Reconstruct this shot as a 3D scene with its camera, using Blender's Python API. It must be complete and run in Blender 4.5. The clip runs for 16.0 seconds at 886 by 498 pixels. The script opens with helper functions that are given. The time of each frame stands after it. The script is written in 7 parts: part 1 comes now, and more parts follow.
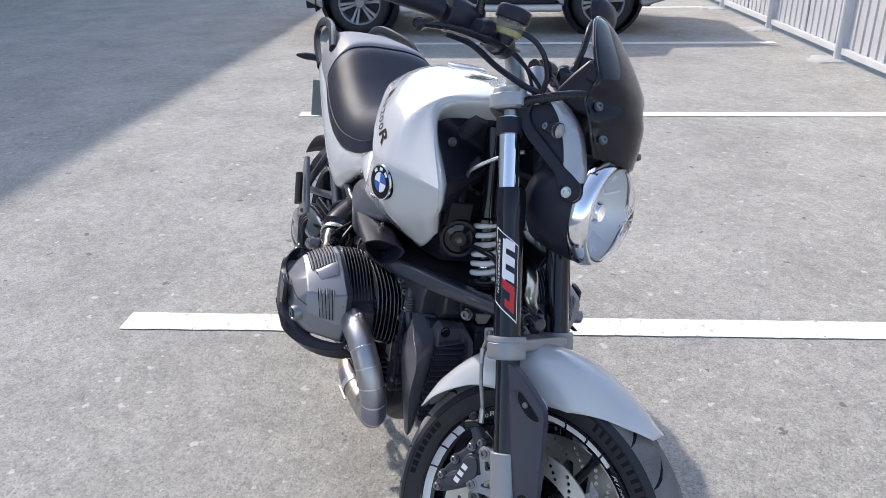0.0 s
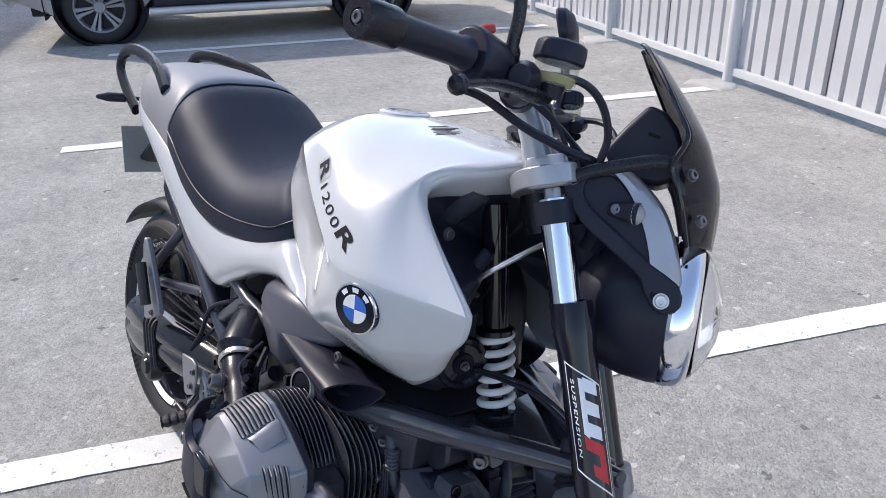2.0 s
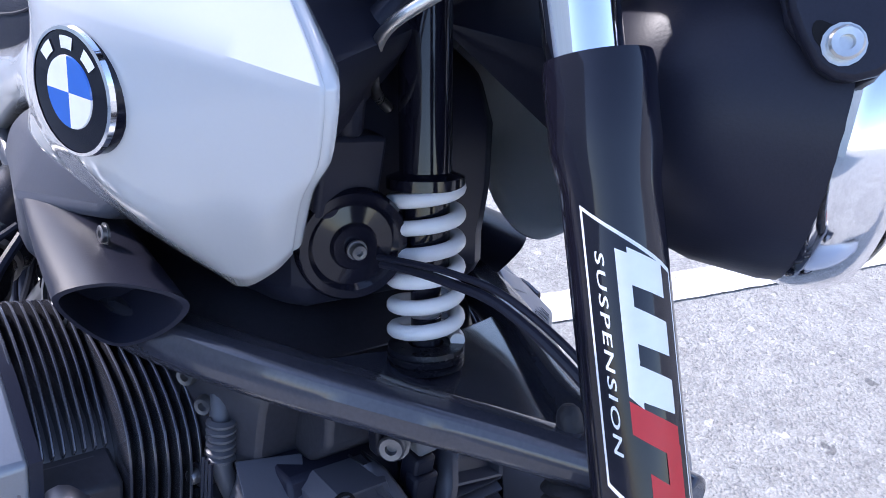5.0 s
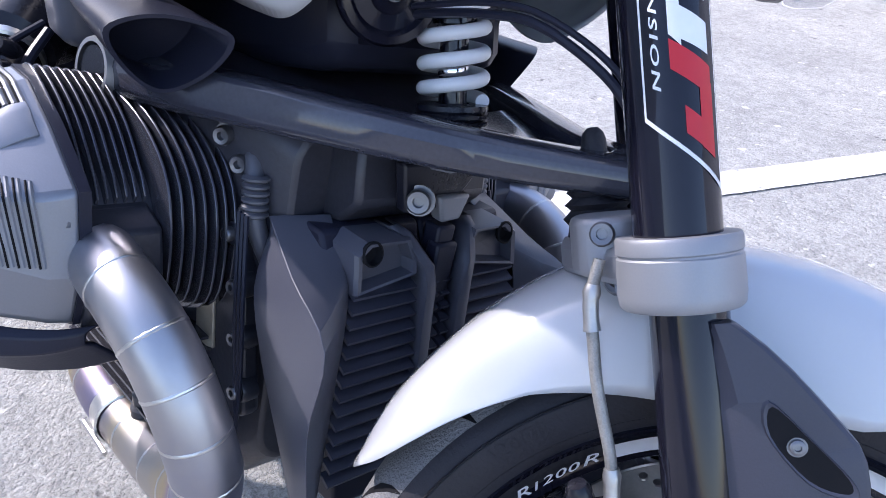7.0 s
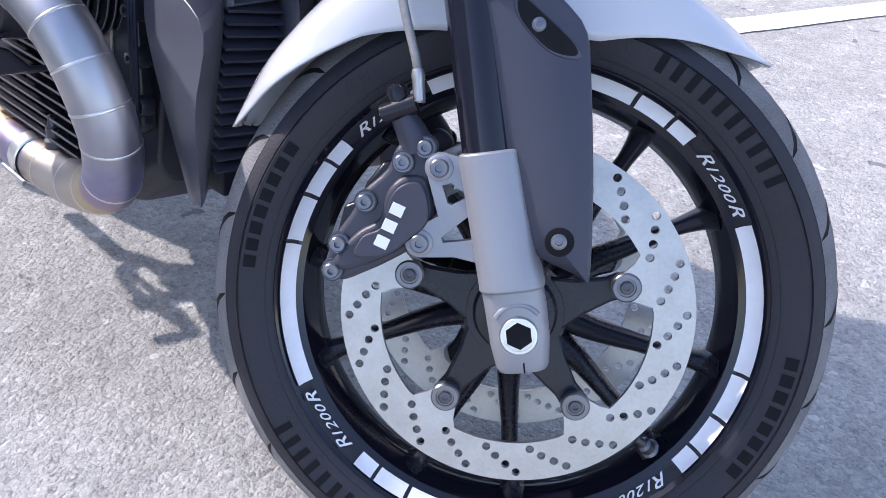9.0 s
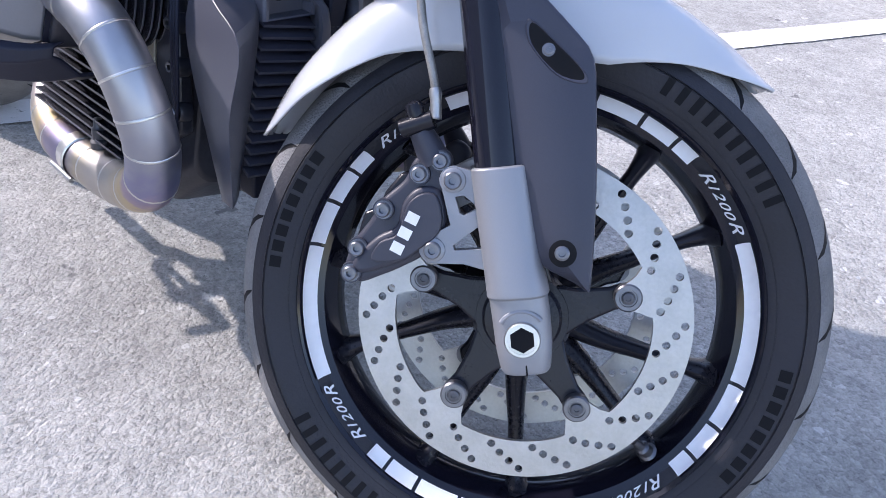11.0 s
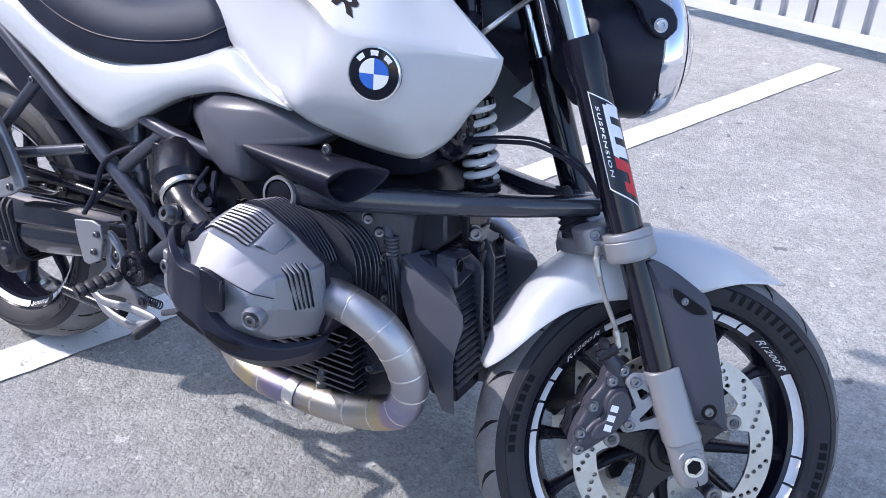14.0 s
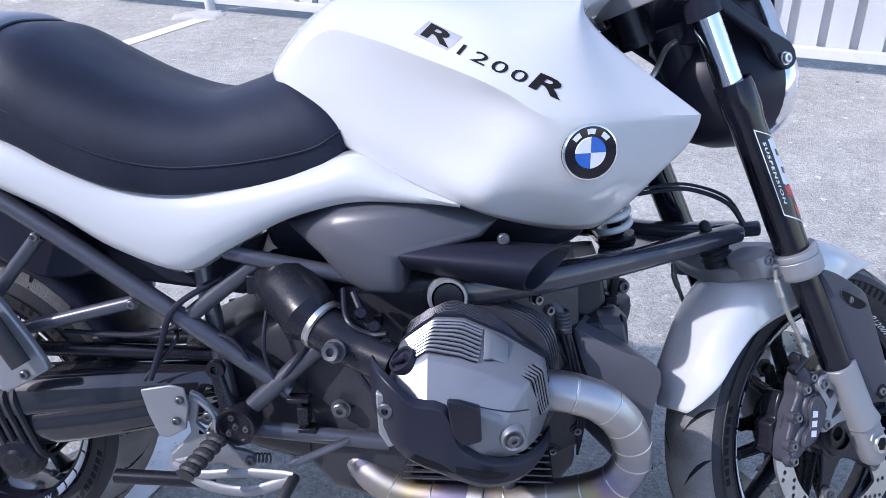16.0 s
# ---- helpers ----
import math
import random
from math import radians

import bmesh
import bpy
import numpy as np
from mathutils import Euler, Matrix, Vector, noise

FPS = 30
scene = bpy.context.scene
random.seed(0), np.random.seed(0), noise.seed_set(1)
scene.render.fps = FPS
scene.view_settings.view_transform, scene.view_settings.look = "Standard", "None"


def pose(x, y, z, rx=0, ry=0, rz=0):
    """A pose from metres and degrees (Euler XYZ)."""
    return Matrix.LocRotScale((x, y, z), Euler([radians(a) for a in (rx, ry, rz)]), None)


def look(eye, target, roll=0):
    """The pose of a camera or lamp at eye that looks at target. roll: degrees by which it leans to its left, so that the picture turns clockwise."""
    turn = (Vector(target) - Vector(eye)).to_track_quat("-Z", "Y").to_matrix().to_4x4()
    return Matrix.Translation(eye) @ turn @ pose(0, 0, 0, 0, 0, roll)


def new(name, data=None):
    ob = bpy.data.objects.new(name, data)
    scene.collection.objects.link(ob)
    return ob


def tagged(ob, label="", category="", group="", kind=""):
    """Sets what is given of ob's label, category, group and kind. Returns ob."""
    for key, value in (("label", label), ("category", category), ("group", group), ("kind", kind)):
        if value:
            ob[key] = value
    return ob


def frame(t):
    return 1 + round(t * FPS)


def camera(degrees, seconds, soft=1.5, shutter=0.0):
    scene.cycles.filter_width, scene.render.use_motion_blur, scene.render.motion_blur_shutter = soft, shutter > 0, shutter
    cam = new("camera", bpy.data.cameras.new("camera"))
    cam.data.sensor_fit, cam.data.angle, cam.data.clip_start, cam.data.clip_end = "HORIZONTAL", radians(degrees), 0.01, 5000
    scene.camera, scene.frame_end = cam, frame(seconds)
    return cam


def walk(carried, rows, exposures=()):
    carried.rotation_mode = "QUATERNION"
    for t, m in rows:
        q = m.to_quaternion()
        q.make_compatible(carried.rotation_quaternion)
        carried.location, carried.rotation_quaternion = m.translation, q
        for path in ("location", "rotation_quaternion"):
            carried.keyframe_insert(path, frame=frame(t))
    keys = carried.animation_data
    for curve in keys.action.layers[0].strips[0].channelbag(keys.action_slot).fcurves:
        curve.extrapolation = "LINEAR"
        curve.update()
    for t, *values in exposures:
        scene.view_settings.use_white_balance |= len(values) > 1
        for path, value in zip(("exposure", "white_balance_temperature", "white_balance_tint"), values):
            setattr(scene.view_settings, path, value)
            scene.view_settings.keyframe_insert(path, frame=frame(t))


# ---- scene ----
from mathutils.bvhtree import BVHTree
from mathutils.geometry import tessellate_polygon

cam = camera(59.1, 16.0, soft=0.7)
METRES, EYE, TILT, LEAN, TURN = 3.474, 1.381, -24.0, 0.634, 69.1
ROWS = [
    (0.0, 0.0, 0.0, 0.0, 0.0, 0.0, -0.0),
    (0.5, -0.0293, 0.0317, 0.0192, -5.14, 0.51, 2.76),
    (1.0, -0.0471, 0.0807, 0.0445, -9.92, 0.46, 5.18),
    (1.5, -0.0714, 0.1235, 0.0588, -14.07, -0.39, 7.02),
    (2.0, -0.0901, 0.1569, 0.0688, -17.15, -2.01, 7.97),
    (2.5, -0.0779, 0.1913, 0.0663, -18.72, -3.79, 8.12),
    (3.0, -0.048, 0.2344, 0.0676, -18.95, -5.06, 7.84),
    (5.5, -0.0234, 0.3272, 0.0071, -19.04, -5.86, 6.86),
    (6.0, -0.0293, 0.3215, -0.0046, -19.41, -6.49, 6.34),
    (6.5, -0.0383, 0.3182, -0.0158, -19.98, -7.16, 5.97),
    (7.0, -0.0468, 0.3113, -0.0273, -21.02, -7.9, 6.01),
    (7.5, -0.0541, 0.2993, -0.0409, -22.66, -8.78, 6.48),
    (8.0, -0.0556, 0.2836, -0.0545, -24.73, -9.95, 7.15),
    (8.5, -0.0619, 0.2623, -0.0752, -26.49, -11.42, 7.63),
    (9.0, -0.0591, 0.2532, -0.088, -27.02, -12.78, 7.42),
    (11.5, -0.0627, 0.2371, -0.081, -24.04, -12.44, 6.05),
    (12.0, -0.0909, 0.2465, -0.0691, -25.9, -11.99, 6.91),
    (12.5, -0.1116, 0.2362, -0.0456, -28.26, -11.73, 8.25),
    (13.0, -0.1258, 0.218, -0.0086, -31.1, -11.68, 10.12),
    (13.5, -0.1608, 0.2099, 0.0169, -34.55, -11.8, 12.32),
    (14.0, -0.209, 0.2074, 0.0296, -38.68, -12.0, 14.61),
    (14.5, -0.2588, 0.2131, 0.0422, -43.3, -12.47, 16.63),
    (15.0, -0.286, 0.2455, 0.0612, -48.36, -13.58, 18.7),
    (15.5, -0.3003, 0.2913, 0.0803, -54.52, -15.31, 20.97),
    (16.0, -0.3024, 0.3543, 0.1111, -62.28, -17.88, 23.25),
]
walk(cam, [(t, pose(0, 0, EYE, TILT, LEAN, TURN) @ pose(METRES * x, METRES * y, METRES * z, 90 + pitch, roll, yaw)) for t, x, y, z, yaw, pitch, roll in ROWS],
     exposures=[(0.0, 1.15, 7120, 14), (1.5, 1.04, 7060, 14), (3.0, 1.20, 6600, 17), (5.5, 1.80, 6150, 20), (7.0, 1.70, 6330, 20), (9.0, 1.66, 6480, 21), (13.0, 1.47, 6380, 19), (16.0, 1.31, 6150, 18)])

# ---- light ----
SHADE = Vector((1.12, 0.41, 0))  # how far shade falls for each metre of height
SUN = Vector((-SHADE.x, -SHADE.y, 1.0)).normalized()
world = bpy.data.worlds.new("sky")
scene.world = world
world.use_nodes = True
wn = world.node_tree
sky = wn.nodes.new("ShaderNodeTexSky")
sky.sky_type, sky.sun_disc = "NISHITA", False
sky.sun_elevation = math.asin(SUN.z)
sky.sun_rotation = math.atan2(SUN.x, SUN.y)
wn.nodes["Background"].inputs["Strength"].default_value = 0.15
wn.links.new(sky.outputs[0], wn.nodes["Background"].inputs["Color"])
sun = new("sun", bpy.data.lights.new("sun", "SUN"))
sun.data.energy, sun.data.angle, sun.data.color = 1.75, radians(0.9), (1.0, 0.975, 0.935)
sun.matrix_world = look(SUN * 20, (0, 0, 0))


# ---- materials ----
def rgb(c):
    return (*c, 1.0) if len(c) == 3 else c


def mat(name, color, rough=0.5, metal=0.0, vary=0.12, scale=6.0, fine=120.0, bump=0.0, coat=0.0, alpha=1.0, transmit=0.0, rvary=0.12, spec=0.5, ior=1.45):
    """A surface with drift at a large and a fine scale in colour and gloss, and fine relief."""
    m = bpy.data.materials.new(name)
    m.use_nodes = True
    nt = m.node_tree
    b = nt.nodes["Principled BSDF"]
    tc = nt.nodes.new("ShaderNodeTexCoord")
    big, small = nt.nodes.new("ShaderNodeTexNoise"), nt.nodes.new("ShaderNodeTexNoise")
    big.inputs["Scale"].default_value, small.inputs["Scale"].default_value = scale, fine
    big.inputs["Detail"].default_value, small.inputs["Detail"].default_value = 5, 3
    for n in (big, small):
        nt.links.new(tc.outputs["Object"], n.inputs["Vector"])
    add = nt.nodes.new("ShaderNodeMath")
    add.operation = "MULTIPLY_ADD"
    nt.links.new(small.outputs[0], add.inputs[0])
    add.inputs[1].default_value = 0.4
    nt.links.new(big.outputs[0], add.inputs[2])
    ramp = nt.nodes.new("ShaderNodeMapRange")
    ramp.inputs["From Min"].default_value, ramp.inputs["From Max"].default_value = 0.4, 1.0
    ramp.inputs["To Min"].default_value, ramp.inputs["To Max"].default_value = 1 - vary, 1 + vary
    nt.links.new(add.outputs[0], ramp.inputs["Value"])
    mul = nt.nodes.new("ShaderNodeVectorMath")
    mul.operation = "SCALE"
    mul.inputs[0].default_value = color[:3]
    nt.links.new(ramp.outputs[0], mul.inputs["Scale"])
    nt.links.new(mul.outputs[0], b.inputs["Base Color"])
    rr = nt.nodes.new("ShaderNodeMapRange")
    rr.inputs["From Min"].default_value, rr.inputs["From Max"].default_value = 0.4, 1.0
    rr.inputs["To Min"].default_value, rr.inputs["To Max"].default_value = max(0.02, rough * (1 - rvary)), min(1.0, rough * (1 + rvary) + 0.02)
    nt.links.new(add.outputs[0], rr.inputs["Value"])
    nt.links.new(rr.outputs[0], b.inputs["Roughness"])
    b.inputs["Metallic"].default_value, b.inputs["IOR"].default_value = metal, ior
    b.inputs["Specular IOR Level"].default_value = spec
    b.inputs["Coat Weight"].default_value, b.inputs["Coat Roughness"].default_value = coat, 0.04
    b.inputs["Alpha"].default_value, b.inputs["Transmission Weight"].default_value = alpha, transmit
    if bump:
        bp = nt.nodes.new("ShaderNodeBump")
        bp.inputs["Strength"].default_value, bp.inputs["Distance"].default_value = bump, 0.002
        nt.links.new(small.outputs[0], bp.inputs["Height"])
        nt.links.new(bp.outputs[0], b.inputs["Normal"])
    return m


WHITE = mat("white_lacquer", (0.53, 0.54, 0.56), 0.19, vary=0.02, coat=0.9, fine=400, spec=0.5)
BLACK_GLOSS = mat("black_lacquer", (0.008, 0.008, 0.015), 0.10, coat=0.15, vary=0.2, spec=0.42)
BLACK_SATIN = mat("black_satin_metal", (0.013, 0.013, 0.019), 0.26, vary=0.3, bump=0.08, fine=300, spec=0.40)
ARM_BLACK = mat("black_arm_paint", (0.036, 0.037, 0.050), 0.16, vary=0.3, coat=0.6, fine=300)
BRAID = mat("braided_hose", (0.30, 0.29, 0.275), 0.5, metal=0.5, vary=0.45, scale=60, fine=900, bump=0.25)
BLACK_PLASTIC = mat("black_plastic", (0.017, 0.018, 0.031), 0.38, vary=0.25, bump=0.06, fine=600, spec=0.30)
GREY_PLASTIC = mat("anthracite_plastic", (0.048, 0.050, 0.070), 0.36, vary=0.12, bump=0.05, fine=700, spec=0.40)
CALIPER = mat("caliper_paint", (0.045, 0.046, 0.063), 0.45, vary=0.10, bump=0.10, fine=900)
FRAME_GREY = mat("frame_paint", (0.072, 0.076, 0.098), 0.30, metal=0.3, vary=0.15, coat=0.4)
SWING_BLACK = mat("swing_arm_paint", (0.018, 0.018, 0.024), 0.10, vary=0.25, coat=0.8, fine=300)
LEATHER = mat("black_leather", (0.019, 0.021, 0.034), 0.44, vary=0.35, bump=0.30, fine=800, scale=9, spec=0.22)
# blue put into the sheen's colour, against the sun's warm gloss
LEATHER.node_tree.nodes["Principled BSDF"].inputs["Specular Tint"].default_value = (0.72, 0.84, 1.0, 1.0)
LEATHER_GREY = mat("grey_leather", (0.25, 0.25, 0.275), 0.45, vary=0.1, bump=0.12, fine=800, scale=9)
RUBBER = mat("tyre_rubber", (0.019, 0.019, 0.025), 0.58, vary=0.35, scale=14, bump=0.3, fine=300)
RUBBER_WORN = mat("worn_rubber", (0.165, 0.163, 0.163), 0.85, vary=0.5, scale=14, bump=1.0, fine=420)
ALU = mat("cast_aluminium", (0.29, 0.295, 0.315), 0.46, metal=0.5, vary=0.08, bump=0.035, fine=900)
SHROUD = mat("shroud_silver", (0.40, 0.41, 0.44), 0.30, metal=0.4, vary=0.05, coat=0.4)
HOSE = mat("ribbed_hose", (0.085, 0.088, 0.105), 0.40, metal=0.2, vary=0.15)
COOLER = mat("cooler_plastic", (0.078, 0.080, 0.100), 0.33, vary=0.12, bump=0.06, fine=700)
SILVER = mat("silver_paint", (0.215, 0.222, 0.248), 0.36, metal=0.45, vary=0.08, bump=0.05, fine=600, coat=0.2)
CHROME = mat("chrome", (0.86, 0.87, 0.9), 0.06, metal=1.0, vary=0.03)
BOLT = mat("bolt_steel", (0.18, 0.18, 0.195), 0.34, metal=0.85, vary=0.2, scale=40)
STEEL = mat("brushed_steel", (0.60, 0.59, 0.57), 0.30, metal=1.0, vary=0.14, scale=20, fine=350, bump=0.1)
DISC = mat("disc_steel", (0.46, 0.45, 0.44), 0.40, metal=0.9, vary=0.18, scale=30, fine=260, bump=0.15)
DARK_STEEL = mat("dark_steel", (0.10, 0.10, 0.11), 0.45, metal=0.8, vary=0.3)
ENGINE = mat("engine_black", (0.034, 0.034, 0.043), 0.30, metal=0.15, vary=0.4, bump=0.12, fine=200)
FIN = mat("fin_black", (0.085, 0.086, 0.105), 0.20, metal=0.55, vary=0.3, coat=0.25)
SPRING = mat("white_spring", (0.74, 0.74, 0.76), 0.35, vary=0.05, coat=0.3)
TAPE = mat("white_tape", (0.80, 0.80, 0.82), 0.4, vary=0.06, scale=30)
# black print, and also the shade of slots, grooves and recesses as colour
INK_AND_RECESS = mat("black_ink_and_recess_shade", (0.008, 0.008, 0.010), 0.7, vary=0.1, spec=0.2)
SILVER_INK = mat("silver_ink", (0.30, 0.31, 0.34), 0.35, metal=0.4, vary=0.05)
BLUE = mat("badge_blue", (0.03, 0.14, 0.55), 0.25, vary=0.05, coat=0.7)
RED = mat("red_print", (0.55, 0.02, 0.03), 0.35, vary=0.08)
RED_PLASTIC = mat("red_plastic", (0.5, 0.04, 0.03), 0.4, vary=0.1)
FLUID = mat("brake_fluid", (0.40, 0.40, 0.36), 0.12, vary=0.1, alpha=0.28, coat=0.5)
FLUID_DEEP = mat("brake_fluid_level", (0.34, 0.30, 0.08), 0.2, vary=0.1)
BRASSY = mat("worn_tan_metal", (0.34, 0.30, 0.24), 0.45, metal=0.5, vary=0.3, scale=40)
SMOKE = mat("smoked_screen", (0.012, 0.012, 0.018), 0.05, vary=0.05, alpha=0.90, spec=0.35)
LENS = mat("clear_lens", (0.95, 0.96, 0.98), 0.03, vary=0.01, transmit=1.0, ior=1.2)
REFLECTOR = mat("lamp_reflector", (0.85, 0.86, 0.88), 0.45, metal=0.6, vary=0.03)
AMBER = mat("indicator_lens", (0.30, 0.30, 0.31), 0.15, vary=0.1, coat=0.6)
PLATE = mat("plate_back", (0.30, 0.31, 0.29), 0.45, vary=0.1)
CAR_PAINT = mat("car_silver", (0.50, 0.50, 0.51), 0.34, metal=0.5, vary=0.04, coat=0.6)
GLASS_DARK = mat("car_glass", (0.02, 0.022, 0.025), 0.05, vary=0.05, coat=0.5)
FENCE = mat("fence_sheet", (0.55, 0.56, 0.59), 0.42, metal=0.15, vary=0.07, scale=3, fine=60)
FENCE_POST = mat("fence_paint", (0.58, 0.59, 0.61), 0.45, vary=0.08, scale=5)
CONCRETE = mat("concrete", (0.44, 0.435, 0.42), 0.85, vary=0.2, scale=9, fine=90, bump=0.6)
RENDER_WALL = mat("wall_render", (0.5, 0.5, 0.49), 0.8, vary=0.1, scale=2)


def titanium():
    """Heat-tinted pipe: straw, purple and blue bands that follow the pipe."""
    m = mat("titanium_pipe", (0.5, 0.47, 0.43), 0.40, metal=1.0, vary=0.1, scale=25)
    nt = m.node_tree
    b = nt.nodes["Principled BSDF"]
    uv = nt.nodes.new("ShaderNodeAttribute")
    uv.attribute_name = "along"
    noi = nt.nodes.new("ShaderNodeTexNoise")
    noi.inputs["Scale"].default_value = 18
    mix = nt.nodes.new("ShaderNodeMath")
    mix.operation = "MULTIPLY_ADD"
    nt.links.new(noi.outputs[0], mix.inputs[0])
    mix.inputs[1].default_value = 0.06
    nt.links.new(uv.outputs["Fac"], mix.inputs[2])
    r = nt.nodes.new("ShaderNodeValToRGB")
    stops = [(0.0, (0.16, 0.17, 0.22)), (0.05, (0.30, 0.31, 0.36)), (0.12, (0.50, 0.49, 0.50)), (0.22, (0.40, 0.39, 0.40)), (0.30, (0.33, 0.34, 0.40)), (0.345, (0.25, 0.25, 0.40)), (0.375, (0.36, 0.28, 0.36)), (0.40, (0.50, 0.41, 0.25)), (0.45, (0.43, 0.40, 0.36)),
             (0.52, (0.38, 0.36, 0.35)), (0.57, (0.40, 0.36, 0.29)), (0.62, (0.22, 0.22, 0.34)), (0.67, (0.28, 0.24, 0.32)), (0.72, (0.50, 0.41, 0.24)), (0.78, (0.42, 0.39, 0.36)), (0.85, (0.36, 0.32, 0.36)), (1.0, (0.28, 0.26, 0.28))]
    while len(r.color_ramp.elements) < len(stops):
        r.color_ramp.elements.new(0.5)
    for e, (p, c) in zip(r.color_ramp.elements, stops):
        e.position, e.color = p, rgb(c)
    nt.links.new(mix.outputs[0], r.inputs[0])
    nt.links.new(r.outputs[0], b.inputs["Base Color"])
    return m


TITAN = titanium()


def asphalt():
    """Pale, sun-bleached asphalt: light and dark grit, drifting stains and worn patches."""
    m = bpy.data.materials.new("bleached_asphalt")
    m.use_nodes = True
    nt = m.node_tree
    L = nt.links.new
    b = nt.nodes["Principled BSDF"]
    tc = nt.nodes.new("ShaderNodeTexCoord")

    def noise_at(scale, detail=4, rough=0.6):
        n = nt.nodes.new("ShaderNodeTexNoise")
        n.inputs["Scale"].default_value, n.inputs["Detail"].default_value, n.inputs["Roughness"].default_value = scale, detail, rough
        L(tc.outputs["Object"], n.inputs["Vector"])
        return n.outputs[0]

    warp = nt.nodes.new("ShaderNodeVectorMath")
    warp.operation = "MULTIPLY_ADD"
    wn_ = nt.nodes.new("ShaderNodeTexNoise")
    wn_.inputs["Scale"].default_value, wn_.inputs["Detail"].default_value = 70, 3
    L(tc.outputs["Object"], wn_.inputs["Vector"])
    L(wn_.outputs[1], warp.inputs[0])
    warp.inputs[1].default_value = (0.012, 0.012, 0.012)
    L(tc.outputs["Object"], warp.inputs[2])

    def stones(scale):
        v = nt.nodes.new("ShaderNodeTexVoronoi")
        v.inputs["Scale"].default_value, v.inputs["Randomness"].default_value = scale, 1.0
        L(warp.outputs[0], v.inputs["Vector"])
        sp = nt.nodes.new("ShaderNodeSeparateColor")
        L(v.outputs["Color"], sp.inputs[0])
        return v.outputs["Distance"], sp.outputs[0]

    def fma(a, k, c):
        n = nt.nodes.new("ShaderNodeMath")
        n.operation = "MULTIPLY_ADD"
        L(a, n.inputs[0])
        n.inputs[1].default_value = k
        if isinstance(c, float):
            n.inputs[2].default_value = c
        else:
            L(c, n.inputs[2])
        return n.outputs[0]

    d1, c1 = stones(135)
    d2, c2 = stones(300)
    speck = noise_at(190, 6, 0.75)
    tone = fma(c1, 0.30, fma(c2, 0.24, fma(speck, 0.72, -0.11)))
    grit = nt.nodes.new("ShaderNodeValToRGB")
    for e, (p, c) in zip(grit.color_ramp.elements, ((0.14, 0.16), (0.92, 0.76))):
        e.position, e.color = p, (c, c, c * 0.97, 1)
    for p, c in ((0.32, 0.36), (0.50, 0.47), (0.70, 0.55)):
        e = grit.color_ramp.elements.new(p)
        e.color = (c * 1.02, c, c * 0.935, 1)
    L(tone, grit.inputs[0])
    relief = fma(d1, -0.6, fma(d2, -0.3, fma(speck, 0.6, noise_at(45, 4, 0.6))))
    stain = nt.nodes.new("ShaderNodeMapRange")
    stain.inputs["From Min"].default_value, stain.inputs["From Max"].default_value = 0.3, 0.7
    stain.inputs["To Min"].default_value, stain.inputs["To Max"].default_value = 0.62, 0.93
    L(noise_at(1.7, 9, 0.68), stain.inputs["Value"])
    mottle = nt.nodes.new("ShaderNodeMapRange")
    mottle.inputs["From Min"].default_value, mottle.inputs["From Max"].default_value = 0.34, 0.66
    mottle.inputs["To Min"].default_value, mottle.inputs["To Max"].default_value = 0.80, 1.17
    L(noise_at(16, 8, 0.78), mottle.inputs["Value"])
    blend = nt.nodes.new("ShaderNodeMath")
    blend.operation = "MULTIPLY"
    L(stain.outputs[0], blend.inputs[0])
    L(mottle.outputs[0], blend.inputs[1])
    sc = nt.nodes.new("ShaderNodeVectorMath")
    sc.operation = "SCALE"
    L(grit.outputs[0], sc.inputs[0])
    L(blend.outputs[0], sc.inputs["Scale"])
    # pale chips and dark spots, far apart
    spots = sc.outputs[0]
    for scale, size, pick, tint in ((11, 0.13, 0.62, (0.66, 0.65, 0.62, 1)), (26, 0.16, 0.70, (0.60, 0.60, 0.58, 1)), (7, 0.10, 0.66, (0.10, 0.10, 0.10, 1))):
        vs = nt.nodes.new("ShaderNodeTexVoronoi")
        vs.inputs["Scale"].default_value = scale
        wob = nt.nodes.new("ShaderNodeVectorMath")
        wob.operation = "MULTIPLY_ADD"
        nz = nt.nodes.new("ShaderNodeTexNoise")
        nz.inputs["Scale"].default_value = scale * 4
        L(tc.outputs["Object"], nz.inputs["Vector"])
        L(nz.outputs[1], wob.inputs[0])
        wob.inputs[1].default_value = (0.5 / scale, 0.5 / scale, 0.5 / scale)
        L(tc.outputs["Object"], wob.inputs[2])
        L(wob.outputs[0], vs.inputs["Vector"])
        near = nt.nodes.new("ShaderNodeMapRange")
        near.inputs["From Min"].default_value, near.inputs["From Max"].default_value = size * 1.15, size * 0.85
        L(vs.outputs["Distance"], near.inputs["Value"])
        se = nt.nodes.new("ShaderNodeSeparateColor")
        L(vs.outputs["Color"], se.inputs[0])
        gt = nt.nodes.new("ShaderNodeMath")
        gt.operation = "GREATER_THAN"
        gt.inputs[1].default_value = pick
        L(se.outputs[1], gt.inputs[0])
        both = nt.nodes.new("ShaderNodeMath")
        both.operation = "MULTIPLY"
        L(near.outputs[0], both.inputs[0])
        L(gt.outputs[0], both.inputs[1])
        part_mix = nt.nodes.new("ShaderNodeMath")
        part_mix.operation = "MULTIPLY"
        L(both.outputs[0], part_mix.inputs[0])
        part_mix.inputs[1].default_value = 0.7
        mx = nt.nodes.new("ShaderNodeMix")
        mx.data_type = "RGBA"
        L(part_mix.outputs[0], mx.inputs["Factor"])
        L(spots, mx.inputs[6])
        mx.inputs[7].default_value = tint
        spots = mx.outputs[2]
    L(spots, b.inputs["Base Color"])
